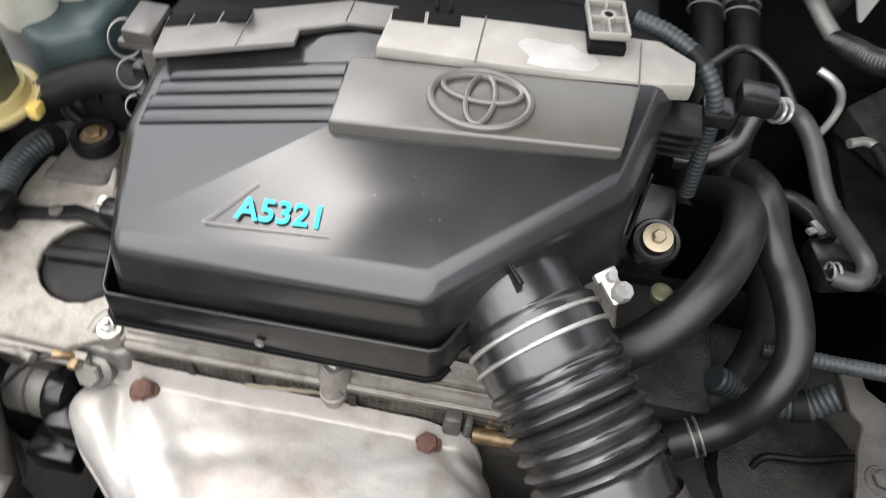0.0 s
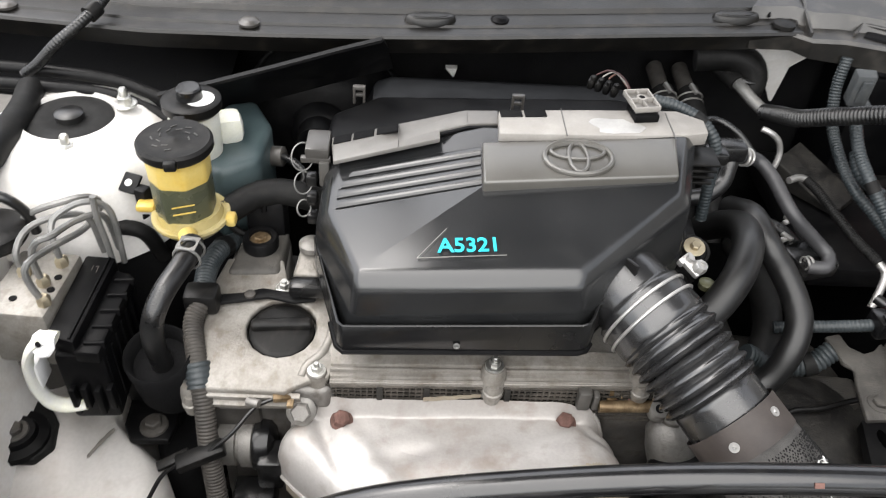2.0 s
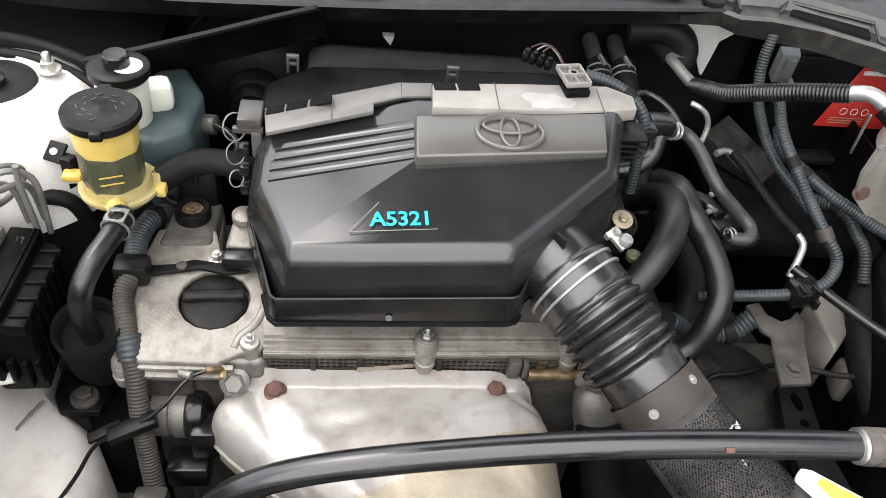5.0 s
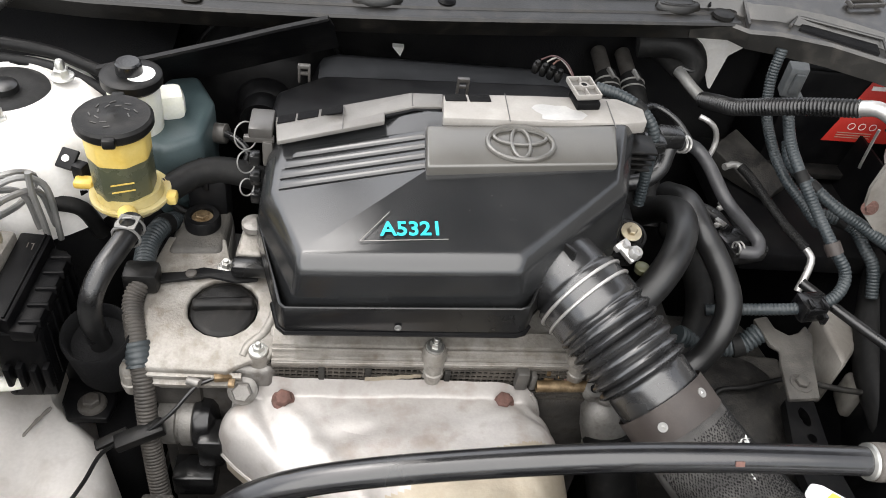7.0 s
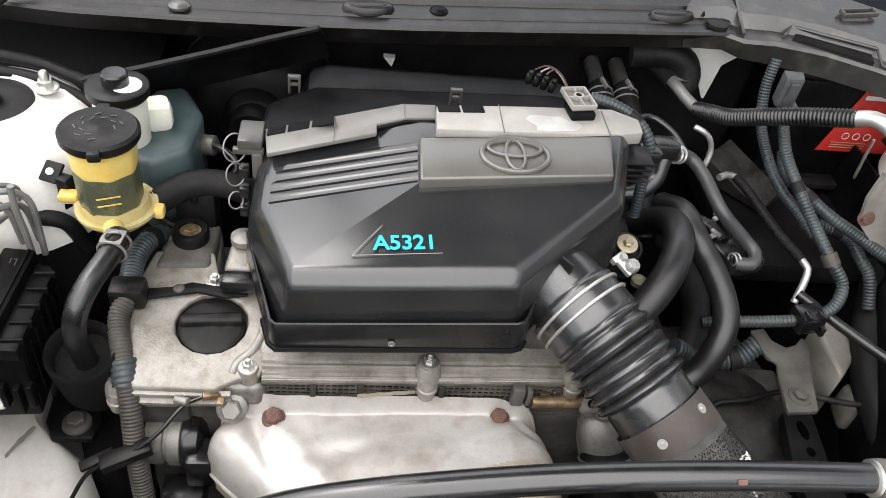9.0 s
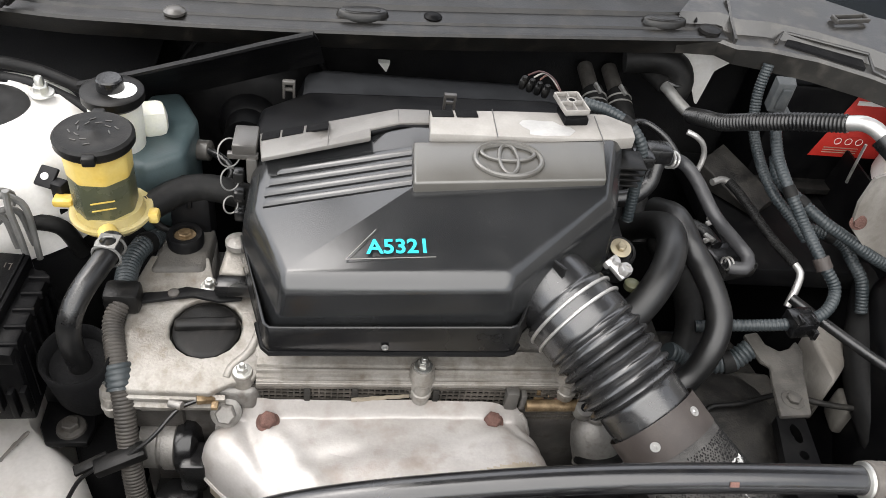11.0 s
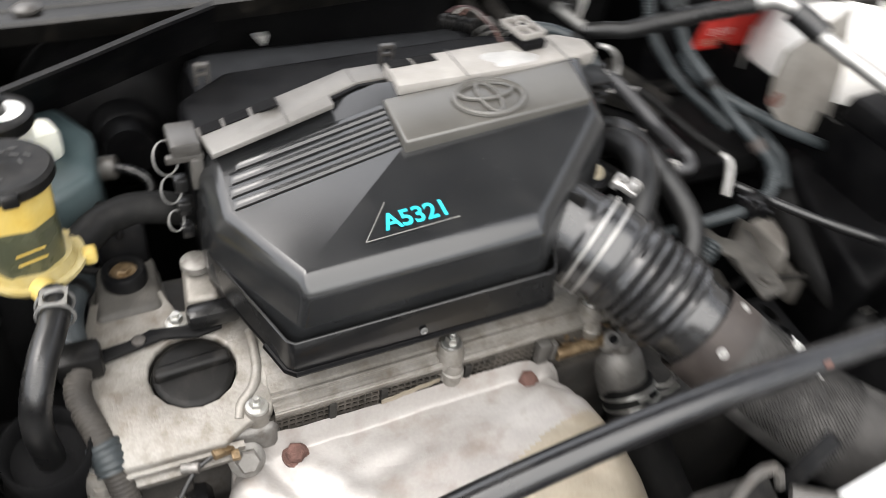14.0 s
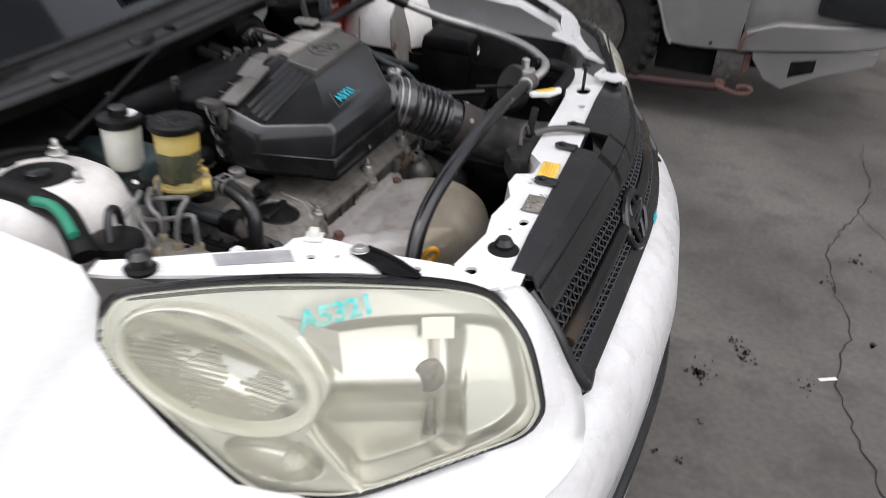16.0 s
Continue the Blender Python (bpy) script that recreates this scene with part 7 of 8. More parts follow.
part("joint", lathe((0.3140, 0.150, 0.9455), [(0.0115, 0), (0.0142, 0.001), (0.0142, 0.0035), (0.012, 0.0045)], 28, (1, 0, -0.02)), ZINC, ap)
part("joint", lathe((0.352, 0.15, 0.941), [(0.011, 0), (0.013, 0.004), (0.013, 0.01), (0.011, 0.014)], 20, (1, 0, -0.02)), ZINC, ap)
part("brown_collar", lathe((0.3175, 0.150, 0.9453), [(0.0125, 0), (0.0148, 0.0015), (0.0150, 0.009), (0.0138, 0.010), (0.0138, 0.012), (0.0150, 0.013), (0.0150, 0.032), (0.0125, 0.036)], 28, (1, 0, -0.06)), COLLAR, ap, "scuffed grey-brown collar")
part("covered_run", tube([(0.325, 0.150, 0.945), (0.30, 0.150, 0.946), (0.205, 0.150, 0.947), (0.12, 0.150, 0.944), (0.042, 0.150, 0.936), (-0.042, 0.150, 0.922), (-0.106, 0.150, 0.905), (-0.148, 0.149, 0.884), (-0.175, 0.147, 0.856), (-0.200, 0.142, 0.806), (-0.212, 0.135, 0.75), (-0.215, 0.12, 0.68)], 0.0112, 20), RUBBER_PIPE, ap, "glossy black rubber-covered run")
part("paint_chip", box(0.207, 0.1405, 0.9535, 0.007, 0.004, 0.0015, 0.0004, (55, 0, 0)), RUST, ap)
part("service_port", join(box(0.385, 0.165, 0.945, 0.03, 0.02, 0.02, 0.004), lathe((0.395, 0.175, 0.955), [(0.008, 0), (0.008, 0.014), (0.005, 0.016)], 14)), ZINC, ap)
hose("rubber_hose", [(0.44, 0.17, 0.95), (0.465, 0.135, 0.945), (0.455, 0.105, 0.94), (0.42, 0.10, 0.935), (0.39, 0.105, 0.925), (0.37, 0.12, 0.90)], 0.012, RUBBER_MATT, "short bent black hose by the radiator support", "hose")
cpt = thing("washer_cap_tag", (0.285, 0.11, 0.945), "white plastic cap with a yellow sticker", "cap")
part("base", prism([(0.250, 0.119), (0.256, 0.126), (0.264, 0.124), (0.300, 0.098), (0.314, 0.086), (0.302, 0.079), (0.268, 0.092)], 0.947, 0.955, 0.002), WHITE_PRINT, cpt)
part("sticker", prism([(0.262, 0.113), (0.268, 0.117), (0.300, 0.093), (0.290, 0.086), (0.270, 0.098)], 0.955, 0.9562, 0.0003), YELLOW_LABEL, cpt)

# bonnet latch and its cable
lt = thing("bonnet_latch", (0.09, 0.075, 0.9), "dirty steel bonnet latch with a grey release cable", "latch")
part("plate", prism([(0.04, 0.06), (0.12, 0.068), (0.13, 0.10), (0.07, 0.105), (0.035, 0.085)], 0.885, 0.922, 0.006), GEARBOX, lt)
part("hook", tube([(0.085, 0.085, 0.925), (0.10, 0.09, 0.945), (0.112, 0.087, 0.95), (0.118, 0.083, 0.935)], 0.0035, 8), ALU_DARK, lt)
part("lever", box(0.14, 0.085, 0.945, 0.008, 0.012, 0.05, 0.003, (0, 25, 0)), PAINT_BLACK, lt)
part("cable", tube([(0.12, 0.075, 0.935), (0.145, 0.055, 0.938), (0.165, 0.03, 0.937), (0.18, 0.0, 0.934)], 0.0055, 10), PLASTIC_FADED, lt)
pst = thing("wire_clip_post", (0.40, 0.06, 0.927), "thin black cable clip standing in a hole of the white panel", "clip")
part("stem", box(0.402, 0.062, 0.957, 0.003, 0.006, 0.06, 0.001), PLASTIC, pst)
part("head", box(0.402, 0.062, 0.975, 0.006, 0.014, 0.01, 0.002), PLASTIC, pst)
wb = thing("lamp_fixing_tab", (0.54, 0.05, 0.93), "white painted fixing tab by the far headlamp", "bracket")
part("tab", plate([(0.462, 0.056), (0.512, 0.050), (0.500, 0.018), (0.468, -0.006), (0.444, 0.012), (0.447, 0.040)], [(0.485, 0.042, 0.007, 0.005)], 0.943, 0.004), PAINT, wb)

# ---- reservoirs and brake gear at the left of the bay ----
PS = Vector((-0.293, 0.429, 0.0))
psr = thing("power_steering_reservoir", (PS.x, PS.y, 0.92), "yellowed power steering reservoir with a black cap, partly full", "reservoir")
hexp = lambda r, z, k=1.0: [(PS.x + r * math.cos(math.pi / 4 * i + 0.39) * k, PS.y + r * math.sin(math.pi / 4 * i + 0.39), z) for i in range(8)]
part("fluid_level", bevelled(loft([hexp(0.0275, 0.945), hexp(0.0285, 0.95), hexp(0.0285, 0.986)], True), 0.003, 2, 20), FLUID, psr, "dark fluid showing through the plastic", smooth=30)
part("body", bevelled(loft([hexp(0.0287, 0.986), hexp(0.0292, 1.004), hexp(0.0275, 1.013)], True), 0.003, 2, 20), YELLOWED, psr, "yellowed upper wall", smooth=30)
part("neck", lathe((PS.x, PS.y, 1.008), [(0.0285, 0), (0.0285, 0.008)], 32), YELLOWED, psr)
part("base_flange", lathe((PS.x + 0.003, PS.y, 0.924), [(0.026, 0.002), (0.032, 0.008), (0.0365, 0.014), (0.0362, 0.017), (0.033, 0.0175), (0.030, 0.016), (0.028, 0.024)], 28), YELLOW_CLEAR, psr)
part("mount_ear", box(PS.x - 0.040, PS.y + 0.006, 0.942, 0.018, 0.014, 0.008, 0.003), YELLOWED, psr)
part("mount_ear", box(PS.x + 0.041, PS.y - 0.004, 0.938, 0.010, 0.012, 0.012, 0.003), YELLOWED, psr)
part("spout", tube([(PS.x + 0.006, PS.y - 0.03, 0.938), (-0.2805, 0.386, 0.940)], 0.009, 14), YELLOWED, psr)
for k, (w, dz) in enumerate(((0.02, 0.0), (0.02, 0.008))):
    part("level_mark", box(PS.x + 0.0065, PS.y - 0.0283, 0.962 + dz, w, 0.001, 0.001, 0, (0, 0, 20)), YELLOWED, psr)
pcap = part("cap", lathe((PS.x, PS.y, 1.013), [(0.0315, 0), (0.0335, 0.003), (0.0335, 0.009), (0.031, 0.0115), (0.0295, 0.0112), (0.004, 0.0118), (0.003, 0.0125)], 40), PLASTIC_WORN, psr, "black dusty screw cap")
for ax_ in (-1, 1):
    part("tab", box(PS.x - 0.004 * ax_, PS.y + 0.034 * ax_, 1.019, 0.011, 0.009, 0.009, 0.002, (0, 0, 8)), PLASTIC_WORN, pcap)
for k in range(14):
    part("print_bar", box(PS.x + 0.019 * math.cos(0.36 * k) * (0.7 + 0.3 * (k % 2)), PS.y + 0.019 * math.sin(0.36 * k) * (0.7 + 0.3 * (k % 2)), 1.0249, 0.001, 0.0055, 0.0005, 0, (0, 0, math.degrees(0.36 * k) + 25)), PLASTIC_FADED, pcap)
psh = thing("power_steering_hose", (-0.3, 0.35, 0.82), "glossy black power steering return hose with a spring clamp", "hose")
part("hose", tube([(-0.280, 0.388, 0.940), (-0.279, 0.374, 0.940), (-0.283, 0.357, 0.9385), (-0.2915, 0.334, 0.9335), (-0.2980, 0.3185, 0.9235), (-0.3030, 0.3125, 0.905), (-0.3045, 0.313, 0.883), (-0.304, 0.318, 0.855), (-0.304, 0.320, 0.83)], 0.0100, 18), RUBBER, psh)
CM = on_plane((-0.2785, 0.3720, 0.9525), (0.97, -0.18, 0.05), (0.18, 0.95, 0.1))
clip_ = plate([(-0.0090, -0.008), (0.0090, -0.008), (0.0090, 0.008), (-0.0090, 0.008)], [(0.0, 0.0, 0.0072, 0.0062)], 0, 0.0014)
bmesh.ops.transform(clip_, verts=clip_.verts, matrix=CM)
part("clamp", join(clip_, ring((-0.2793, 0.378, 0.9400), 0.0122, 0.0013, (-0.1, 0.98, 0.03), 26, 6), ring((-0.2800, 0.366, 0.9395), 0.0122, 0.0013, (0.15, 0.97, 0.06), 26, 6)), STEEL_PIPE, psh, "bright flat spring clamp")
hose("power_steering_hose", [(-0.262, 0.447, 0.928), (-0.24, 0.468, 0.932), (-0.215, 0.478, 0.932), (-0.185, 0.478, 0.926), (-0.15, 0.49, 0.90)], 0.0135, RUBBER_MATT, "black suction hose behind the engine", "hose", n=18)

psp = thing("power_steering_pump", (-0.315, 0.335, 0.76), "black power steering pump below its hose", "pump")
# Body and bracket take the shade black of the gap they sit in.
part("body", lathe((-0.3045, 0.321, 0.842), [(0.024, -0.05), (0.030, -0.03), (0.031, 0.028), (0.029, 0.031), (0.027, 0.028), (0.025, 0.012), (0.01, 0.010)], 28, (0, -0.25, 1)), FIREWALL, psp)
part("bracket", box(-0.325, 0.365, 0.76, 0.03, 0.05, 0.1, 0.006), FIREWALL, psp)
BR = Vector((-0.298, 0.512, 0.0))
brr = thing("brake_fluid_reservoir", (BR.x, BR.y, 0.95), "milky white brake fluid reservoir with a black cap", "reservoir")
part("cup", lathe((BR.x, BR.y, 0.945), [(0.020, 0), (0.0235, 0.008), (0.0245, 0.05), (0.0245, 0.06)], 32), MILKY, brr)
bcap = part("cap", lathe((BR.x, BR.y, 1.003), [(0.026, 0), (0.0285, 0.003), (0.0285, 0.011), (0.026, 0.0125), (0.018, 0.0128)], 36), PLASTIC_WORN, brr, "black flanged cap")
part("cap_label", lathe((BR.x + 0.009, BR.y - 0.002, 1.0158), [(0.014, 0), (0.014, 0.0006)], 24), WHITE_PRINT, bcap, "white cap label")
part("knob", lathe((BR.x - 0.001, BR.y, 1.016), [(0.0125, 0), (0.012, 0.010), (0.0105, 0.0115), (0.006, 0.0118)], 24), PLASTIC, bcap)
gb = thing("clutch_fluid_tank", (-0.27, 0.55, 0.88), "blue-green translucent fluid tank with a pale cap", "reservoir")
part("tank", prism([(-0.303, 0.53), (-0.290, 0.605), (-0.258, 0.615), (-0.232, 0.565), (-0.236, 0.50), (-0.27, 0.475), (-0.295, 0.49)], 0.865, 0.955, 0.008, 3), TEAL_PLASTIC, gb, smooth=50)
part("lower_half", prism([(-0.295, 0.53), (-0.283, 0.59), (-0.255, 0.60), (-0.236, 0.56), (-0.24, 0.505), (-0.27, 0.485)], 0.83, 0.87, 0.008, 3), MILKY, gb)
part("filler", box(-0.272, 0.538, 0.968, 0.028, 0.03, 0.03, 0.008, (0, 0, 20)), MILKY, gb)
part("port", lathe((-0.236, 0.55, 0.925), [(0.011, 0), (0.011, 0.016), (0.008, 0.018)], 18, (1, -0.2, 0.1)), PLASTIC_FADED, gb)
part("clip", ring((-0.25, 0.485, 0.905), 0.022, 0.004, (0.3, -1, 0.5), 24, 8, 1.3), PLASTIC_WORN, gb)
hose("thin_hose", [(-0.225, 0.545, 0.93), (-0.205, 0.53, 0.93), (-0.195, 0.52, 0.92), (-0.21, 0.51, 0.90), (-0.235, 0.515, 0.89)], 0.004, RUBBER, "thin black looped hose", "hose", n=8)

ab = thing("brake_modulator", (-0.40, 0.39, 0.82), "aluminium brake modulator block with bent steel pipes", "brake modulator")
part("block", box(-0.416, 0.353, 0.885, 0.056, 0.082, 0.064, 0.004, (0, 0, -4)), ALU, ab)
# Open ports drawn as black discs of shade.
for hx, hy in ((-0.395, 0.359), (-0.396, 0.343), (-0.424, 0.331)):
    part("port", lathe((hx, hy, 0.9165), [(0.0035, 0), (0.0035, 0.0012)], 12), FIREWALL, ab)
part("motor", lathe((-0.425, 0.353, 0.80), [(0.028, 0), (0.028, 0.05), (0.024, 0.06)], 24), ALU_DARK, ab)
pipes = ([(-0.395, 0.326, 0.916), (-0.400, 0.324, 0.940), (-0.401, 0.325, 0.957), (-0.397, 0.332, 0.962), (-0.395, 0.365, 0.948), (-0.386, 0.408, 0.932), (-0.378, 0.427, 0.936), (-0.374, 0.431, 0.948), (-0.378, 0.420, 0.962), (-0.392, 0.41, 0.965), (-0.43, 0.405, 0.95), (-0.455, 0.40, 0.92)],
         [(-0.404, 0.350, 0.916), (-0.405, 0.347, 0.945), (-0.400, 0.345, 0.964), (-0.390, 0.342, 0.976), (-0.384, 0.350, 0.974), (-0.378, 0.385, 0.962), (-0.366, 0.414, 0.945), (-0.362, 0.420, 0.90)],
         [(-0.397, 0.376, 0.916), (-0.398, 0.376, 0.945), (-0.400, 0.386, 0.958), (-0.392, 0.396, 0.964), (-0.378, 0.404, 0.968), (-0.365, 0.411, 0.962), (-0.357, 0.413, 0.945), (-0.357, 0.412, 0.89)],
         [(-0.365, 0.402, 0.977), (-0.366, 0.401, 0.955), (-0.363, 0.40, 0.92), (-0.362, 0.40, 0.87)],
         [(-0.425, 0.362, 0.916), (-0.428, 0.365, 0.94), (-0.42, 0.385, 0.953), (-0.395, 0.405, 0.952), (-0.380, 0.414, 0.94), (-0.375, 0.415, 0.90)])
for pts in pipes:
    part("brake_pipe", tube(pts, 0.0031, 8), STEEL_PIPE, ab)
for px, py in ((-0.395, 0.326), (-0.404, 0.350), (-0.397, 0.376), (-0.425, 0.362)):
    part("pipe_nut", lathe((px, py, 0.917), [(0.006, 0), (0.006, 0.007), (0.004, 0.010)], 6), ZINC_YELLOW, ab)
# Added black block; it covers the tower's lower side to keep it dark.
hb2 = thing("dark_tower_block", (-0.38, 0.46, 0.84), "black block added to darken the gap beside the tower", "block")
part("body", prism([(-0.405, 0.45), (-0.345, 0.452), (-0.335, 0.475), (-0.40, 0.48)], 0.83, 0.918, 0.008, 2), PLASTIC_BACK, hb2)
part("sleeve", tube([(-0.40, 0.445, 0.90), (-0.37, 0.44, 0.91), (-0.345, 0.445, 0.90), (-0.335, 0.455, 0.86)], 0.008, 10), RUBBER_MATT, hb2)
sb = thing("small_bracket", (-0.345, 0.45, 0.94), "small black steel bracket with a hole", "bracket")
part("tab", join(box(-0.350, 0.452, 0.955, 0.018, 0.02, 0.004, 0.0015, (35, 0, -20)), box(-0.338, 0.446, 0.945, 0.012, 0.012, 0.02, 0.002, (0, 0, -20))), PAINT_BLACK, sb)
part("eye", lathe((-0.351, 0.4505, 0.9565), [(0.0035, 0), (0.0035, 0.0012)], 12, (0, -0.5, 0.85)), WHITE_PRINT, sb)

fb = thing("fuse_box", (-0.366, 0.345, 0.80), "black plastic fuse box with a ridged lid", "fuse box")
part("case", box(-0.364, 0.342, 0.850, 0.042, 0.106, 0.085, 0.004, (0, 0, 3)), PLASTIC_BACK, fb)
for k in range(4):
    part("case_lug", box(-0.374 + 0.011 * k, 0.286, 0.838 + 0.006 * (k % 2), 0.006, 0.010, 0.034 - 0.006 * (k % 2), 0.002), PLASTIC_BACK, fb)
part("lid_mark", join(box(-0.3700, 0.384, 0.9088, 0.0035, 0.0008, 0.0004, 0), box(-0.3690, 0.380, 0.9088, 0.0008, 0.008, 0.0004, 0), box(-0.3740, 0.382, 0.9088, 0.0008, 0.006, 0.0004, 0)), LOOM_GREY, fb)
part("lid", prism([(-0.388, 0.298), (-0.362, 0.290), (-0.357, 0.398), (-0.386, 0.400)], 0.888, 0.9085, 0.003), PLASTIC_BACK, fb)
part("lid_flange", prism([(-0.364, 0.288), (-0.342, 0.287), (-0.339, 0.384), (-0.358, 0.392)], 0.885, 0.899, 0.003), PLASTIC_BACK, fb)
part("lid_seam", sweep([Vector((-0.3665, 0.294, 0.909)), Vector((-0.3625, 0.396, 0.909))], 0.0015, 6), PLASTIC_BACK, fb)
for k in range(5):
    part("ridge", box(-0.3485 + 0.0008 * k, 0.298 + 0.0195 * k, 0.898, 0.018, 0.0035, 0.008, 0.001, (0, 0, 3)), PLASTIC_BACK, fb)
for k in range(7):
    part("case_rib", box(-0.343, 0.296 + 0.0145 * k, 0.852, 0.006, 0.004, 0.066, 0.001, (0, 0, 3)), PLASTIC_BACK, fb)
tray = thing("tray_bracket", (-0.35, 0.35, 0.68), "black steel bracket bolted to the inner wing", "bracket")
part("plate", prism([(-0.360, 0.367), (-0.317, 0.367), (-0.307, 0.320), (-0.310, 0.301), (-0.348, 0.301), (-0.358, 0.320)], 0.748, 0.757, 0.003), PAINT_BLACK, tray)
part("web", box(-0.334, 0.363, 0.785, 0.055, 0.03, 0.10, 0.006), PAINT_BLACK, tray)
part("bolt", join(lathe((-0.328, 0.318, 0.757), [(0.014, 0), (0.0135, 0.0025), (0.010, 0.003)], 20), hexbolt((-0.328, 0.318, 0.759), 0.0085, 0.008)), ALU_DARK, tray)
bush = thing("engine_mount", (-0.40, 0.27, 0.69), "black engine mount with a centre bolt", "engine mount")
# Black plate on the apron stands in for the mount's shaded well.
part("pocket", prism([(-0.50, 0.27), (-0.425, 0.268), (-0.412, 0.285), (-0.418, 0.315), (-0.44, 0.345), (-0.50, 0.35)], 0.755, 0.7685, 0.003), RUBBER_MATT, bush)
part("cup", lathe((-0.447, 0.292, 0.766), [(0.030, 0), (0.029, 0.006), (0.020, 0.008), (0.018, 0.013)], 26), PLASTIC_BACK, bush)
part("bolt", hexbolt((-0.447, 0.292, 0.779), 0.008, 0.007), ALU_DARK, bush)
wf = thing("washer_filler", (-0.47, 0.36, 0.93), "black washer filler neck with a rubber loop", "filler")
part("cap", lathe((-0.457, 0.388, 0.933), [(0.027, 0), (0.031, 0.006), (0.029, 0.014), (0.022, 0.017)], 26), PLASTIC_WORN, wf)
part("loop", tube([(-0.470, 0.385, 0.948), (-0.462, 0.392, 0.965), (-0.450, 0.398, 0.976), (-0.438, 0.40, 0.97), (-0.430, 0.405, 0.952), (-0.427, 0.405, 0.93)], 0.0048, 10), RUBBER, wf)
wt = thing("wing_seal", (-0.49, 0.45, 0.94), "black rubber wing trim with a green strip", "trim")
part("trim", tube([(-0.514, 0.377, 0.955), (-0.503, 0.394, 0.966), (-0.480, 0.435, 0.975), (-0.473, 0.481, 0.980), (-0.473, 0.531, 0.980), (-0.480, 0.574, 0.980)], 0.014, 14), RUBBER_MATT, wt)
part("green_strip", tube([(-0.491, 0.461, 0.990), (-0.490, 0.438, 0.990), (-0.498, 0.414, 0.985), (-0.514, 0.386, 0.978)], 0.006, 10), mat("green_plastic", (0.02, 0.22, 0.13), (0.03, 0.28, 0.17), 0.4, 0.5), wt, "green plastic strip")

# brake booster and dark gear behind
boo = thing("brake_booster", (-0.2, 0.68, 0.8), "black round brake booster against the bulkhead", "brake booster")
part("shell", lathe((-0.20, 0.81, 0.845), [(0.10, 0), (0.103, 0.03), (0.095, 0.05), (0.09, 0.055), (0.07, 0.085), (0.05, 0.095)], 40, (0, -1, 0.1)), PAINT_BLACK, boo)
part("neck", lathe((-0.20, 0.715, 0.8545), [(0.038, 0), (0.036, 0.012), (0.028, 0.02), (0.026, 0.05)], 28, (0, -1, 0.1)), PAINT_BLACK, boo)
part("crimp_ring", ring((-0.20, 0.775, 0.8485), 0.102, 0.004, (0, -1, 0.1), 48, 8), PAINT_BLACK, boo)
mani = thing("intake_manifold", (0.05, 0.68, 0.7), "dark intake gear behind the air cleaner", "intake manifold")
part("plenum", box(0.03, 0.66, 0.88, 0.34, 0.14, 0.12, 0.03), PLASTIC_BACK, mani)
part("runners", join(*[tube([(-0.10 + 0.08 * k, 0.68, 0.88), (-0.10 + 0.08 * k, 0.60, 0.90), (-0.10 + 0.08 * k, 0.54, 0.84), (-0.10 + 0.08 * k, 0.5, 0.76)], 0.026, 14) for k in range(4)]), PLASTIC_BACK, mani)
single("bulkhead_corner", thick(loft([[(0.338, 0.762, 0.990), (0.365, 0.762, 0.992), (0.400, 0.762, 0.993), (0.424, 0.762, 0.990)], [(0.341, 0.762, 0.974), (0.368, 0.762, 0.974), (0.397, 0.762, 0.976), (0.4166, 0.762, 0.966)], [(0.357, 0.764, 0.947), (0.372, 0.764, 0.948), (0.388, 0.764, 0.950), (0.400, 0.764, 0.951)], [(0.378, 0.766, 0.9236), (0.384, 0.766, 0.922), (0.390, 0.766, 0.921), (0.397, 0.766, 0.920)], [(0.391, 0.768, 0.900), (0.392, 0.768, 0.899), (0.3935, 0.768, 0.898), (0.395, 0.768, 0.898)]]), 0.004), PAINT_DIRTY, "dusty pale corner panel of the bulkhead", "body panel", kind="structure", smooth=60)
dl = thing("heater_duct", (0.32, 0.75, 0.93), "black rubber heater elbow against the bulkhead", "duct")
part("elbow", tube([(0.27, 0.75, 0.965), (0.31, 0.745, 0.970), (0.336, 0.740, 0.962), (0.345, 0.735, 0.945), (0.340, 0.73, 0.93)], 0.019, 18), RUBBER_MATT, dl)
part("collar", ring((0.338, 0.738, 0.952), 0.020, 0.003, (0.1, -0.2, 1), 26, 8), RUBBER, dl)
single("pale_tab", mesh([(-0.042, 0.775, 0.917), (-0.027, 0.775, 0.917), (-0.031, 0.775, 0.904), (-0.042, 0.785, 0.917), (-0.027, 0.785, 0.917), (-0.031, 0.785, 0.904)], [(0, 1, 2), (3, 5, 4), (0, 3, 4, 1), (1, 4, 5, 2), (2, 5, 3, 0)]), WHITE_PRINT, "small pale tab hanging from the cowl", "tab")
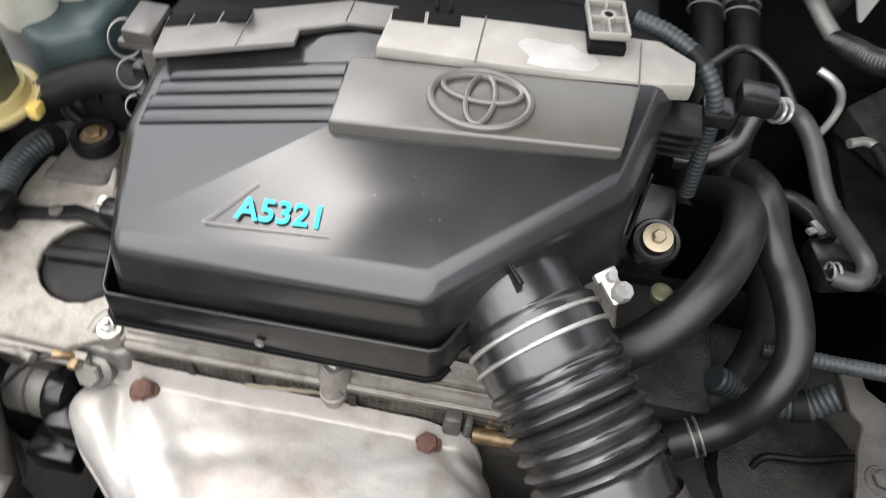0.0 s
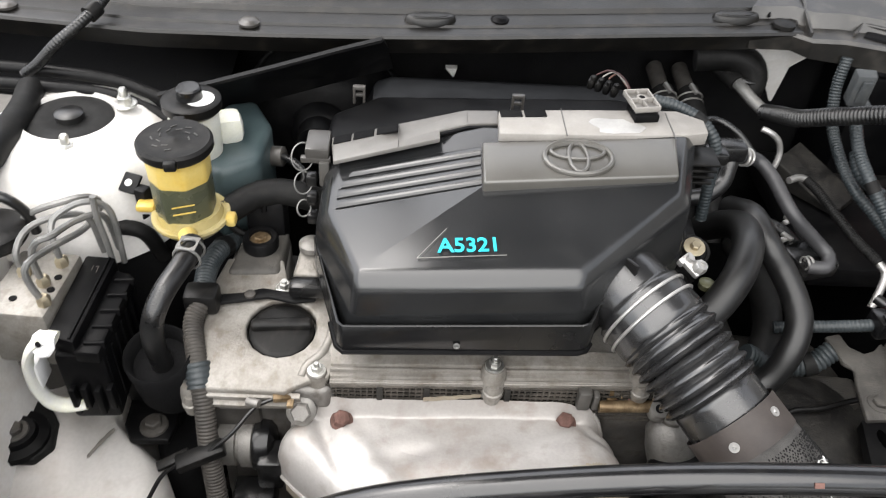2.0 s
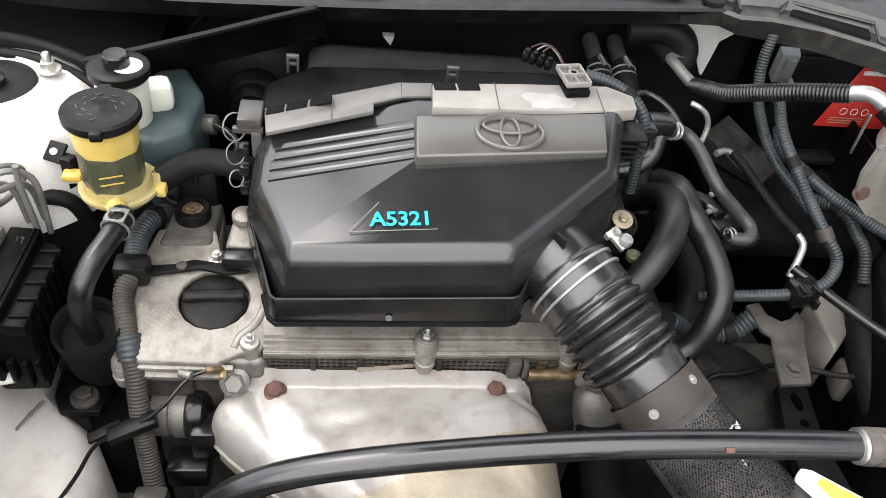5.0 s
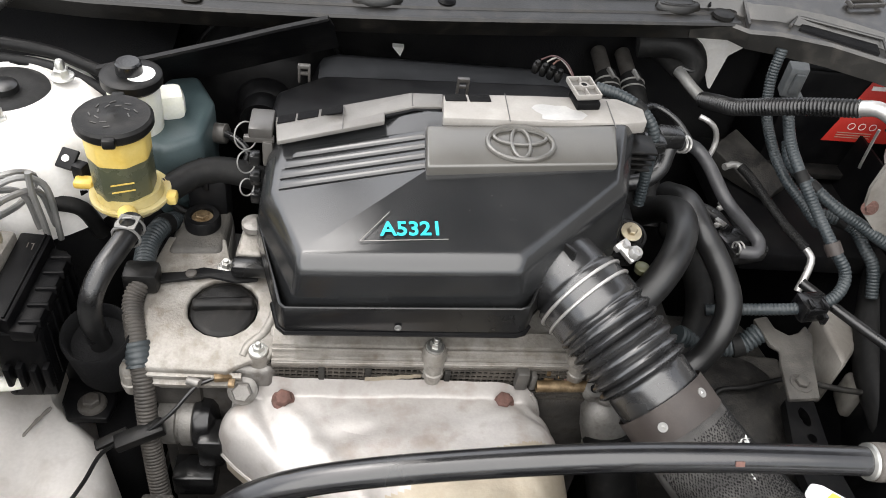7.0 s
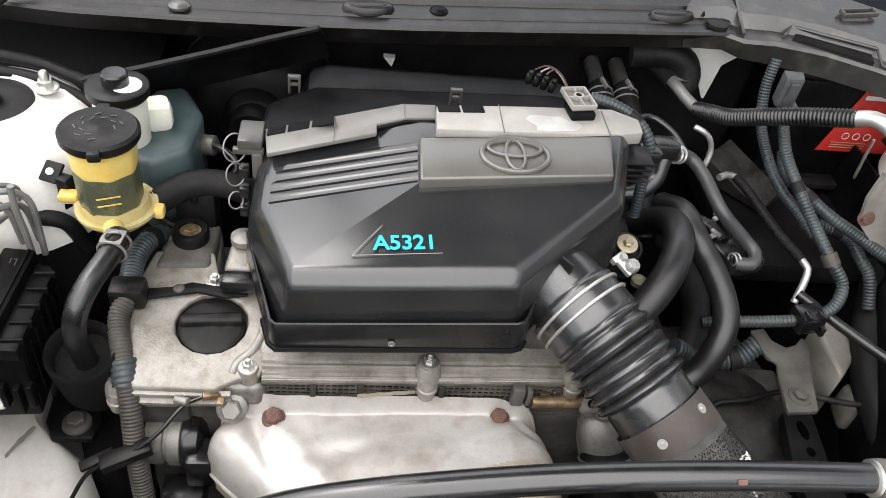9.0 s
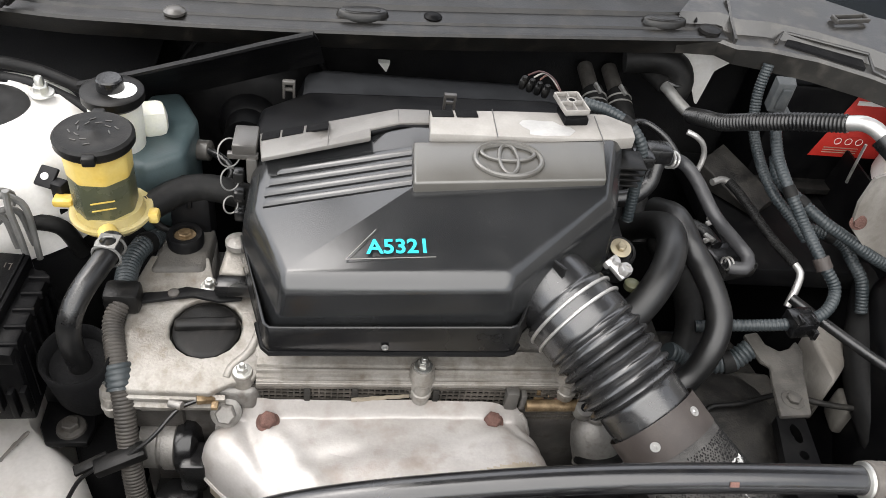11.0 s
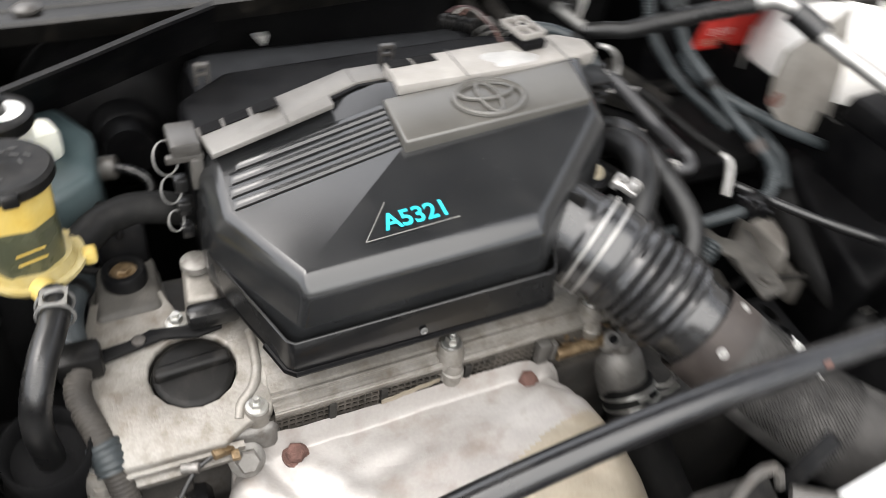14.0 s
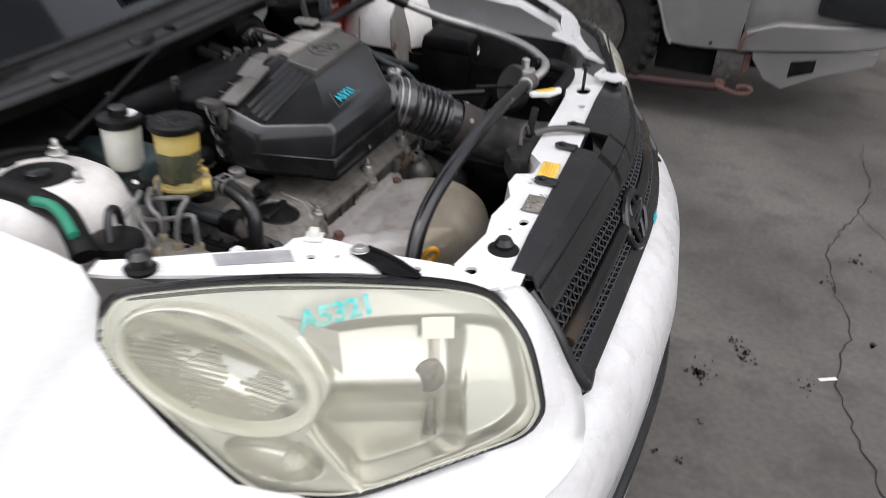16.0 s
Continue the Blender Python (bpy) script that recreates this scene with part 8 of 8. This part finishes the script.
for k, x in enumerate((0.238, 0.272)):
    hh = thing("heater_hose", (x, 0.70, 0.85), "black heater hose with a wire clamp at the bulkhead", "hose", "heater hoses")
    part("hose", tube([(x + 0.002, 0.752, 0.912), (x + 0.005, 0.735, 0.906), (x + 0.012, 0.69, 0.882), (x + 0.016, 0.64, 0.86), (x + 0.016, 0.58, 0.80)], 0.0148, 18), RUBBER_MATT, hh)
    part("stub", tube([(x, 0.80, 0.921), (x + 0.002, 0.75, 0.912)], 0.0105, 16), ALU_DARK, hh)
    part("clamp", join(*[ring((x + 0.004, 0.742 - 0.009 * j, 0.908 - 0.004 * j), 0.0157, 0.0013, (0, 0.85, 0.4), 26, 6) for j in range(2)], box(x + 0.004, 0.738, 0.925, 0.004, 0.016, 0.006, 0.001, (20, 0, 25))), PIPE_ALU, hh)
hose("thin_hose", [(0.215, 0.56, 0.965), (0.25, 0.60, 0.965), (0.28, 0.59, 0.955), (0.302, 0.57, 0.935)], 0.004, RUBBER, "thin black vacuum hose", "hose", n=8)
hose("bare_pipe", [(0.318, 0.612, 0.948), (0.3286, 0.6085, 0.945), (0.3406, 0.6082, 0.935), (0.3469, 0.6075, 0.92), (0.3453, 0.6035, 0.905), (0.340, 0.60, 0.89)], 0.0034, PIPE_ALU, "thin bare metal pipe", "pipe", n=10)

bat = thing("battery", (0.53, 0.70, 0.82), "black car battery with a red label", "battery")
part("case", box(0.605, 0.757, 0.875, 0.268, 0.106, 0.19, 0.006), PLASTIC_BACK, bat)
part("label", mesh([(0.545, 0.7025, 0.8675), (0.684, 0.7025, 0.8675), (0.684, 0.7025, 0.966), (0.576, 0.7025, 0.966)], [(0, 1, 2, 3)]), RED_LABEL, bat, "red label with unreadable white print")
for k in range(3):
    part("print_mark", ring((0.578 + 0.0155 * k, 0.702, 0.8925), 0.0048, 0.0005, (0, -1, 0), 18, 5), WHITE_PRINT, bat)
part("print_bar", box(0.603, 0.702, 0.952, 0.05, 0.0012, 0.006, 0), WHITE_PRINT, bat)
for k in range(3):
    part("print_bar", box(0.587, 0.702, 0.882 - 0.0038 * k, 0.05, 0.0012, 0.0006, 0), SHIELD_TAN, bat)
part("ledge", box(0.605, 0.695, 0.822, 0.268, 0.03, 0.01, 0.002), PLASTIC_WORN, bat)
hose("hold_down_rod", [(0.5395, 0.600, 0.898), (0.5387, 0.600, 0.905), (0.5371, 0.600, 0.9386), (0.5368, 0.600, 0.955)], 0.0018, ZINC, "thin battery hold-down rod", "rod", n=8)
ds = thing("body_strut", (0.45, 0.68, 0.83), "dirty brown-grey body strut behind the conduits", "strut", kind="structure")
part("bar", prism([(0.40, 0.705), (0.44, 0.735), (0.50, 0.66), (0.462, 0.63)], 0.81, lambda x, y: 0.822 + 0.4 * (y - 0.65), 0.006), GEARBOX, ds)
wbk = thing("white_bracket", (0.55, 0.55, 0.85), "white painted bracket with an old bolt", "bracket")
part("arm", thick(loft([[(0.486, 0.502, 0.977), (0.53, 0.515, 0.985), (0.62, 0.545, 1.0)], [(0.482, 0.500, 0.945), (0.53, 0.508, 0.945), (0.62, 0.53, 0.95)], [(0.488, 0.498, 0.911), (0.53, 0.503, 0.912), (0.62, 0.52, 0.92)], [(0.512, 0.499, 0.8885), (0.55, 0.503, 0.888), (0.62, 0.515, 0.89)], [(0.549, 0.500, 0.855), (0.58, 0.503, 0.855), (0.62, 0.51, 0.86)]]), 0.004), LEG, wbk, smooth=50)
part("bolt", join(lathe((0.4935, 0.496, 0.919), [(0.0085, 0), (0.008, 0.002)], 18, (-0.2, -0.9, 0.2)), hexbolt((0.4935, 0.495, 0.919), 0.006, 0.005, (-0.2, -0.9, 0.2))), RUST, wbk)
mbk = thing("gearbox_bracket", (0.40, 0.37, 0.77), "grey steel forked bracket over the gearbox", "bracket")
part("arm", prism([(0.387, 0.439), (0.406, 0.444), (0.409, 0.425), (0.422, 0.415), (0.436, 0.420), (0.449, 0.432), (0.452, 0.415), (0.440, 0.385), (0.424, 0.326), (0.387, 0.323), (0.395, 0.37), (0.402, 0.392), (0.393, 0.40)], 0.783, 0.79, 0.003), LEG_GREY, mbk)
part("bolt", hexbolt((0.409, 0.345, 0.79), 0.008, 0.006), LEG_GREY, mbk)
gbx = thing("gearbox", (0.35, 0.4, 0.45), "dirty grey gearbox casing below the hoses", "gearbox")
part("case", prism([(0.2, 0.30), (0.30, 0.26), (0.44, 0.28), (0.47, 0.38), (0.44, 0.52), (0.22, 0.54)], 0.45, 0.71, 0.03, 3), GEARBOX, gbx, smooth=50)
part("ledge", prism([(0.350, 0.452), (0.455, 0.446), (0.448, 0.400), (0.405, 0.395), (0.352, 0.385)], 0.66, lambda x, y: 0.712 + 0.12 * (y - 0.42), 0.008, 3), LEG_GREY, gbx, "dusty cast ledge", smooth=50)
part("rib", prism([(0.352, 0.400), (0.405, 0.398), (0.440, 0.405), (0.440, 0.399), (0.405, 0.391), (0.352, 0.392)], 0.69, 0.722, 0.003), LEG_GREY, gbx)
part("cover", lathe((0.37, 0.37, 0.70), [(0.07, 0), (0.065, 0.02), (0.03, 0.03)], 24, (0.1, -0.2, 1)), GEARBOX, gbx)
hose("cable", [(0.335, 0.365, 0.73), (0.3436, 0.3717, 0.74), (0.3752, 0.3744, 0.742), (0.4054, 0.3819, 0.744), (0.4327, 0.3894, 0.745), (0.45, 0.40, 0.74)], 0.0032, RUBBER_MATT, "thin black cable crossing the gearbox", "cable", n=8)
hose("shift_rod", [(0.440, 0.384, 0.752), (0.4551, 0.3777, 0.75), (0.4863, 0.3692, 0.75), (0.538, 0.363, 0.75)], 0.0036, GEARBOX, "dull steel rod beside the gearbox bracket", "rod", n=8)
mb = thing("mount_beam", (0.46, 0.33, 0.66), "black slotted steel mount beam", "beam")
part("beam", plate([(0.4191, 0.3620), (0.4537, 0.3620), (0.4475, 0.31), (0.445, 0.285), (0.455, 0.18), (0.404, 0.17), (0.402, 0.285)], [(0.4336, 0.3386, 0.006, 0.013), (0.4313, 0.3104, 0.0055, 0.006)], 0.738, 0.014), PAINT_BLACK, mb)
hose("cable", [(0.425, 0.445, 0.845), (0.455, 0.405, 0.842), (0.49, 0.36, 0.84), (0.54, 0.30, 0.84)], 0.006, RUBBER, "black cable running along the wing", "cable", n=10)
hose("corrugated_tube", [(0.61, 0.56, 0.80), (0.57, 0.49, 0.785), (0.535, 0.41, 0.765), (0.53, 0.36, 0.75), (0.53, 0.28, 0.73)], 0.022, RUBBER_MATT, "black tube low beside the wing", "tube")
sp = thing("white_pipe_stub", (0.47, 0.40, 0.78), "white painted chassis leg beside the gearbox", "chassis leg", kind="structure")
part("leg", prism([(0.4832, 0.4646), (0.5322, 0.5006), (0.5459, 0.4773), (0.520, 0.42), (0.478, 0.3779), (0.479, 0.4154)], 0.70, lambda x, y: 0.775 - 0.35 * (x - 0.50), 0.008, 3), LEG, sp)
part("leg", prism([(0.5166, 0.4114), (0.5402, 0.4039), (0.531, 0.3705), (0.510, 0.3711)], 0.69, 0.738, 0.008, 3), LEG, sp)
# Black sheet added so that the white far wing stays dark.
lin = thing("dark_wing_sheet", (0.55, 0.35, 0.5), "black sheet added over the far inner wing to keep it dark", "liner", kind="structure")
part("sheet", thick(loft([[(0.60, y, 0.88), (0.585, y, 0.78), (0.545, y, 0.70), (0.50, y, 0.64), (0.49, y, 0.45)] for y in (0.10, 0.2, 0.3, 0.4, 0.5, 0.6, 0.7)]), 0.004), PLASTIC_BACK, lin)
part("tray", box(0.545, 0.66, 0.79, 0.28, 0.25, 0.03, 0.004), PAINT_BLACK, lin)
RB = [(0.576, 0.3525), (0.576, 0.463), (0.700, 0.477), (0.6575, 0.361)]
# Black block added in the same dark corner.
gd = thing("dark_wing_block", (0.56, 0.40, 0.62), "black block added to darken the corner beside the far wing", "guard")
part("shell", prism([(0.565, 0.50), (0.60, 0.53), (0.66, 0.50), (0.66, 0.30), (0.50, 0.29), (0.525, 0.384)], 0.60, lambda x, y: 0.80 + 0.3 * (x - 0.5), 0.012, 3), PLASTIC_BACK, gd)
part("flange", prism([(0.585, 0.54), (0.75, 0.52), (0.78, 0.25), (0.60, 0.25), (0.62, 0.40)], 0.70, 0.84, 0.01, 2), PLASTIC_BACK, gd)
eb = thing("relay_box", (0.68, 0.36, 0.80), "black relay box with a silver clip beside the far wing", "relay box")
part("case", prism(RB, 0.74, 0.902, 0.006), PLASTIC_BACK, eb)
part("lid", prism([(x + 0.004 * (1 if x > 0.66 else -1), y + 0.004 * (1 if y > 0.42 else -1)) for x, y in RB], 0.900, 0.931, 0.006, 3, 0.006), PLASTIC_BACK, eb)
part("clip", join(ring((0.66, 0.368, 0.892), 0.012, 0.003, (-0.3, -1, 0.2), 16, 6), box(0.66, 0.366, 0.892, 0.02, 0.004, 0.012, 0.001, (0, 0, -10))), PIPE_ALU, eb)
lb = thing("headlamp_back_cover", (0.53, 0.24, 0.82), "pale grey rear cover of the far headlamp with a black strap", "cover")
part("dome", lathe((0.545, 0.23, 0.86), [(0.048, 0), (0.048, 0.012), (0.044, 0.018), (0.02, 0.02)], 28, (-0.7, 0.5, 0.2)), PLASTIC_FADED, lb)
part("strap", box(0.515, 0.25, 0.868, 0.006, 0.12, 0.008, 0.002, (0, 0, 35)), RUBBER, lb)

# ---- the truck parked alongside ----
tr = thing("parked_truck", (2.95, -0.2, GROUND), "dusty silver truck parked alongside, seen below its bumper", "truck")
body_rows = []
for y, z0 in ((0.98, 0.72), (0.90, 0.80), (0.76, 0.86), (0.62, 0.87), (0.48, 0.83), (0.36, 0.75), (0.28, 0.64), (0.235, 0.55), (0.195, 0.45), (0.165, 0.402), (0.08, 0.398), (0.0, 0.401), (-0.148, 0.414)):
    body_rows.append([(3.10, y, z0 + 0.015), (2.985, y, z0 - 0.004), (2.955, y, z0 + 0.010), (2.94, y, 0.5 * z0 + 0.47), (2.945, y, 0.98), (2.99, y, 1.08), (3.2, y, 1.15), (4.4, y, 1.20)])
part("wing_panel", loft(body_rows), VAN_PAINT, tr, smooth=50)
part("wing_flange", sweep(smooth_path([(2.953, y, z + 0.004) for y, z in ((0.90, 0.80), (0.76, 0.86), (0.62, 0.87), (0.48, 0.83), (0.36, 0.75), (0.28, 0.64), (0.235, 0.55), (0.195, 0.45), (0.165, 0.402))], 0.02), 0.008, 8), VAN_PAINT, tr)
low_at = lambda y: float(np.interp(-y, [0.15, 0.70, 0.86], [0.414, 0.497, 0.52]))
crease_at = lambda y: float(np.interp(-y, [0.155, 0.165, 0.30, 0.73], [0.50, 0.518, 0.574, 0.609]))
bump_rows = []
for y, x0 in ((-0.153, 2.950), (-0.165, 2.946), (-0.30, 2.940), (-0.45, 2.942), (-0.62, 2.955), (-0.74, 3.01), (-0.82, 3.12), (-0.86, 3.35), (-0.88, 4.2)):
    zb, zc = low_at(y), crease_at(y)
    bump_rows.append([(x0 + 0.22, y * 0.95, zb + 0.012), (x0 + 0.024, y, zb - 0.004), (x0 + 0.004, y, zb + 0.008), (x0 - 0.006, y, zc - 0.014), (x0 + 0.002, y, zc - 0.003), (x0 + 0.026, y, zc + 0.003), (x0 + 0.016, y, zc + 0.05), (x0 + 0.014, y, 0.80), (x0 + 0.05, y, 0.98)])
part("bumper", loft(bump_rows), VAN_PAINT, tr, "dull silver bumper with a crease along its side", smooth=30)
# Unseen top, added so that it shades the wheel and underside.
part("bonnet", loft([[(x, y, 1.0 + 0.16 * min(1, (x - 2.95) / 0.4)) for x in (2.96, 3.05, 3.2, 3.5, 4.4)] for y in (-0.148, -0.5, -0.86)]), VAN_PAINT, tr, smooth=50)
part("lower_valance", thick(loft([[(2.965, -0.215, 0.425), (2.965, -0.30, 0.43), (2.965, -0.38, 0.445), (2.97, -0.50, 0.465), (2.985, -0.735, 0.495)], [(2.972, -0.222, 0.391), (2.972, -0.29, 0.39), (2.972, -0.385, 0.408), (2.975, -0.495, 0.430), (2.99, -0.735, 0.470)], [(2.972, -0.262, 0.345), (2.972, -0.295, 0.335), (2.972, -0.395, 0.328), (2.975, -0.500, 0.372), (2.99, -0.732, 0.445)], [(2.975, -0.289, 0.308), (2.975, -0.325, 0.292), (2.975, -0.374, 0.274), (2.978, -0.524, 0.358), (2.99, -0.7285, 0.4375)]]), 0.015), VAN_PAINT, tr, "ragged lower valance", smooth=20)
# Opening drawn as a black block for the shade behind it.
part("valance_opening", prism([(2.955, -0.388), (2.955, -0.494), (2.985, -0.494), (2.985, -0.388)], lambda x, y: 0.330 - 0.40 * (y + 0.394), lambda x, y: 0.405 - 0.22 * (y + 0.388), 0.004), FIREWALL, tr)
part("head_lamp", prism([(2.925, -0.44), (2.925, -0.80), (3.02, -0.84), (3.02, -0.44)], lambda x, y: 0.625 + 0.06 * (y + 0.44), 0.80, 0.022, 3), GLASS_DARK, tr, "black smoked lamp above the bumper")
part("rust_mark", join(box(2.938, -0.157, 0.468, 0.006, 0.016, 0.10, 0.002, (6, 0, 0)), box(2.938, -0.190, 0.503, 0.004, 0.05, 0.003, 0.001, (-28, 0, 0))), RUST, tr)
part("body_plug", lathe((2.941, -0.02, 0.438), [(0.008, 0), (0.006, 0.004)], 12, (-1, 0, 0)), FIREWALL, tr)
WY, WZ, WR = 0.60, 0.415, 0.372
whl = part("tyre", lathe((2.985, WY, WZ), [(0.20, 0.03), (0.22, 0.0), (0.30, -0.012), (0.345, 0.004), (WR - 0.010, 0.03), (WR - 0.010, 0.19), (0.345, 0.215), (0.30, 0.23), (0.20, 0.22)], 56, (1, 0, 0)), TYRE, tr, "worn black off-road tyre")
lugs = []
for k in range(34):
    a = 2 * math.pi * k / 34
    for j in range(4):
        b = a + 0.05 * (j % 2)
        lugs.append(box(3.005 + 0.054 * j, WY + (WR - 0.004) * math.cos(b), WZ + (WR - 0.004) * math.sin(b), 0.046, 0.016, 0.044, 0.003, (math.degrees(b), 0, 0), 1))
    lugs.append(box(2.984, WY + (WR - 0.030) * math.cos(a), WZ + (WR - 0.030) * math.sin(a), 0.016, 0.040, 0.034, 0.003, (math.degrees(a), 0, 0), 1))
tagged(part("tread", join(*lugs), TYRE, whl, smooth=0), kind="stuff")
part("rim", lathe((3.0, WY, WZ), [(0.20, 0.0), (0.19, 0.03), (0.10, 0.05), (0.05, 0.02), (0.03, 0.0)], 32, (1, 0, 0)), ALU_DARK, whl, "dark steel rim")
part("arch_liner", loft([[(x, WY + 0.46 * math.cos(a), WZ + 0.46 * math.sin(a)) for x in (2.96, 3.1, 3.35)] for a in np.linspace(-0.15, math.pi + 0.1, 22)]), FIREWALL, tr)
part("arch_wall", box(3.36, WY, 0.62, 0.02, 1.0, 0.60, 0.004), FIREWALL, tr)
part("axle_bar", tube([(3.02, 0.55, 0.19), (2.99, 0.22, 0.205), (2.985, 0.06, 0.215), (2.985, -0.10, 0.226)], 0.022, 14), RED_STEEL, tr, "faded red axle bar")
part("chassis", box(3.25, 0.4, 0.40, 0.14, 1.1, 0.14, 0.01), FIREWALL, tr)
part("underbody", box(3.75, 1.3, 0.52, 0.9, 2.2, 0.12, 0.01), FIREWALL, tr)
# Black panel added for the darkness under the truck.
part("underside_black", box(3.06, 0.08, 0.325, 0.02, 0.30, 0.15, 0.01), FIREWALL, tr)
part("hook_bracket", join(prism([(2.975, -0.055), (2.975, -0.185), (3.02, -0.185), (3.02, -0.055)], lambda x, y: 0.262 + 0.35 * max(0, -0.12 - y), 0.405, 0.008), lathe((2.968, -0.075, 0.35), [(0.016, 0), (0.012, 0.01)], 16, (-1, 0, 0)), lathe((2.968, -0.125, 0.29), [(0.012, 0), (0.009, 0.01)], 14, (-1, 0, 0))), ALU_DARK, tr, "dirty bolted bracket")
part("cross_member", box(3.12, -0.12, 0.36, 0.05, 0.30, 0.09, 0.008), FIREWALL, tr)
part("hanger", prism([(2.985, -0.16), (2.985, -0.215), (3.01, -0.215), (3.01, -0.16)], lambda x, y: 0.26 + 1.6 * max(0, -0.17 - y), 0.405, 0.003), RUST, tr)
part("tow_hook", join(tube([(2.97, -0.085, 0.236), (2.97, -0.14, 0.222), (2.972, -0.19, 0.212), (2.974, -0.235, 0.220), (2.975, -0.250, 0.236), (2.975, -0.235, 0.250), (2.974, -0.20, 0.250), (2.974, -0.185, 0.240)], 0.011, 12), box(2.985, -0.10, 0.25, 0.03, 0.05, 0.04, 0.006)), RUST, tr, "rusty tow hook")
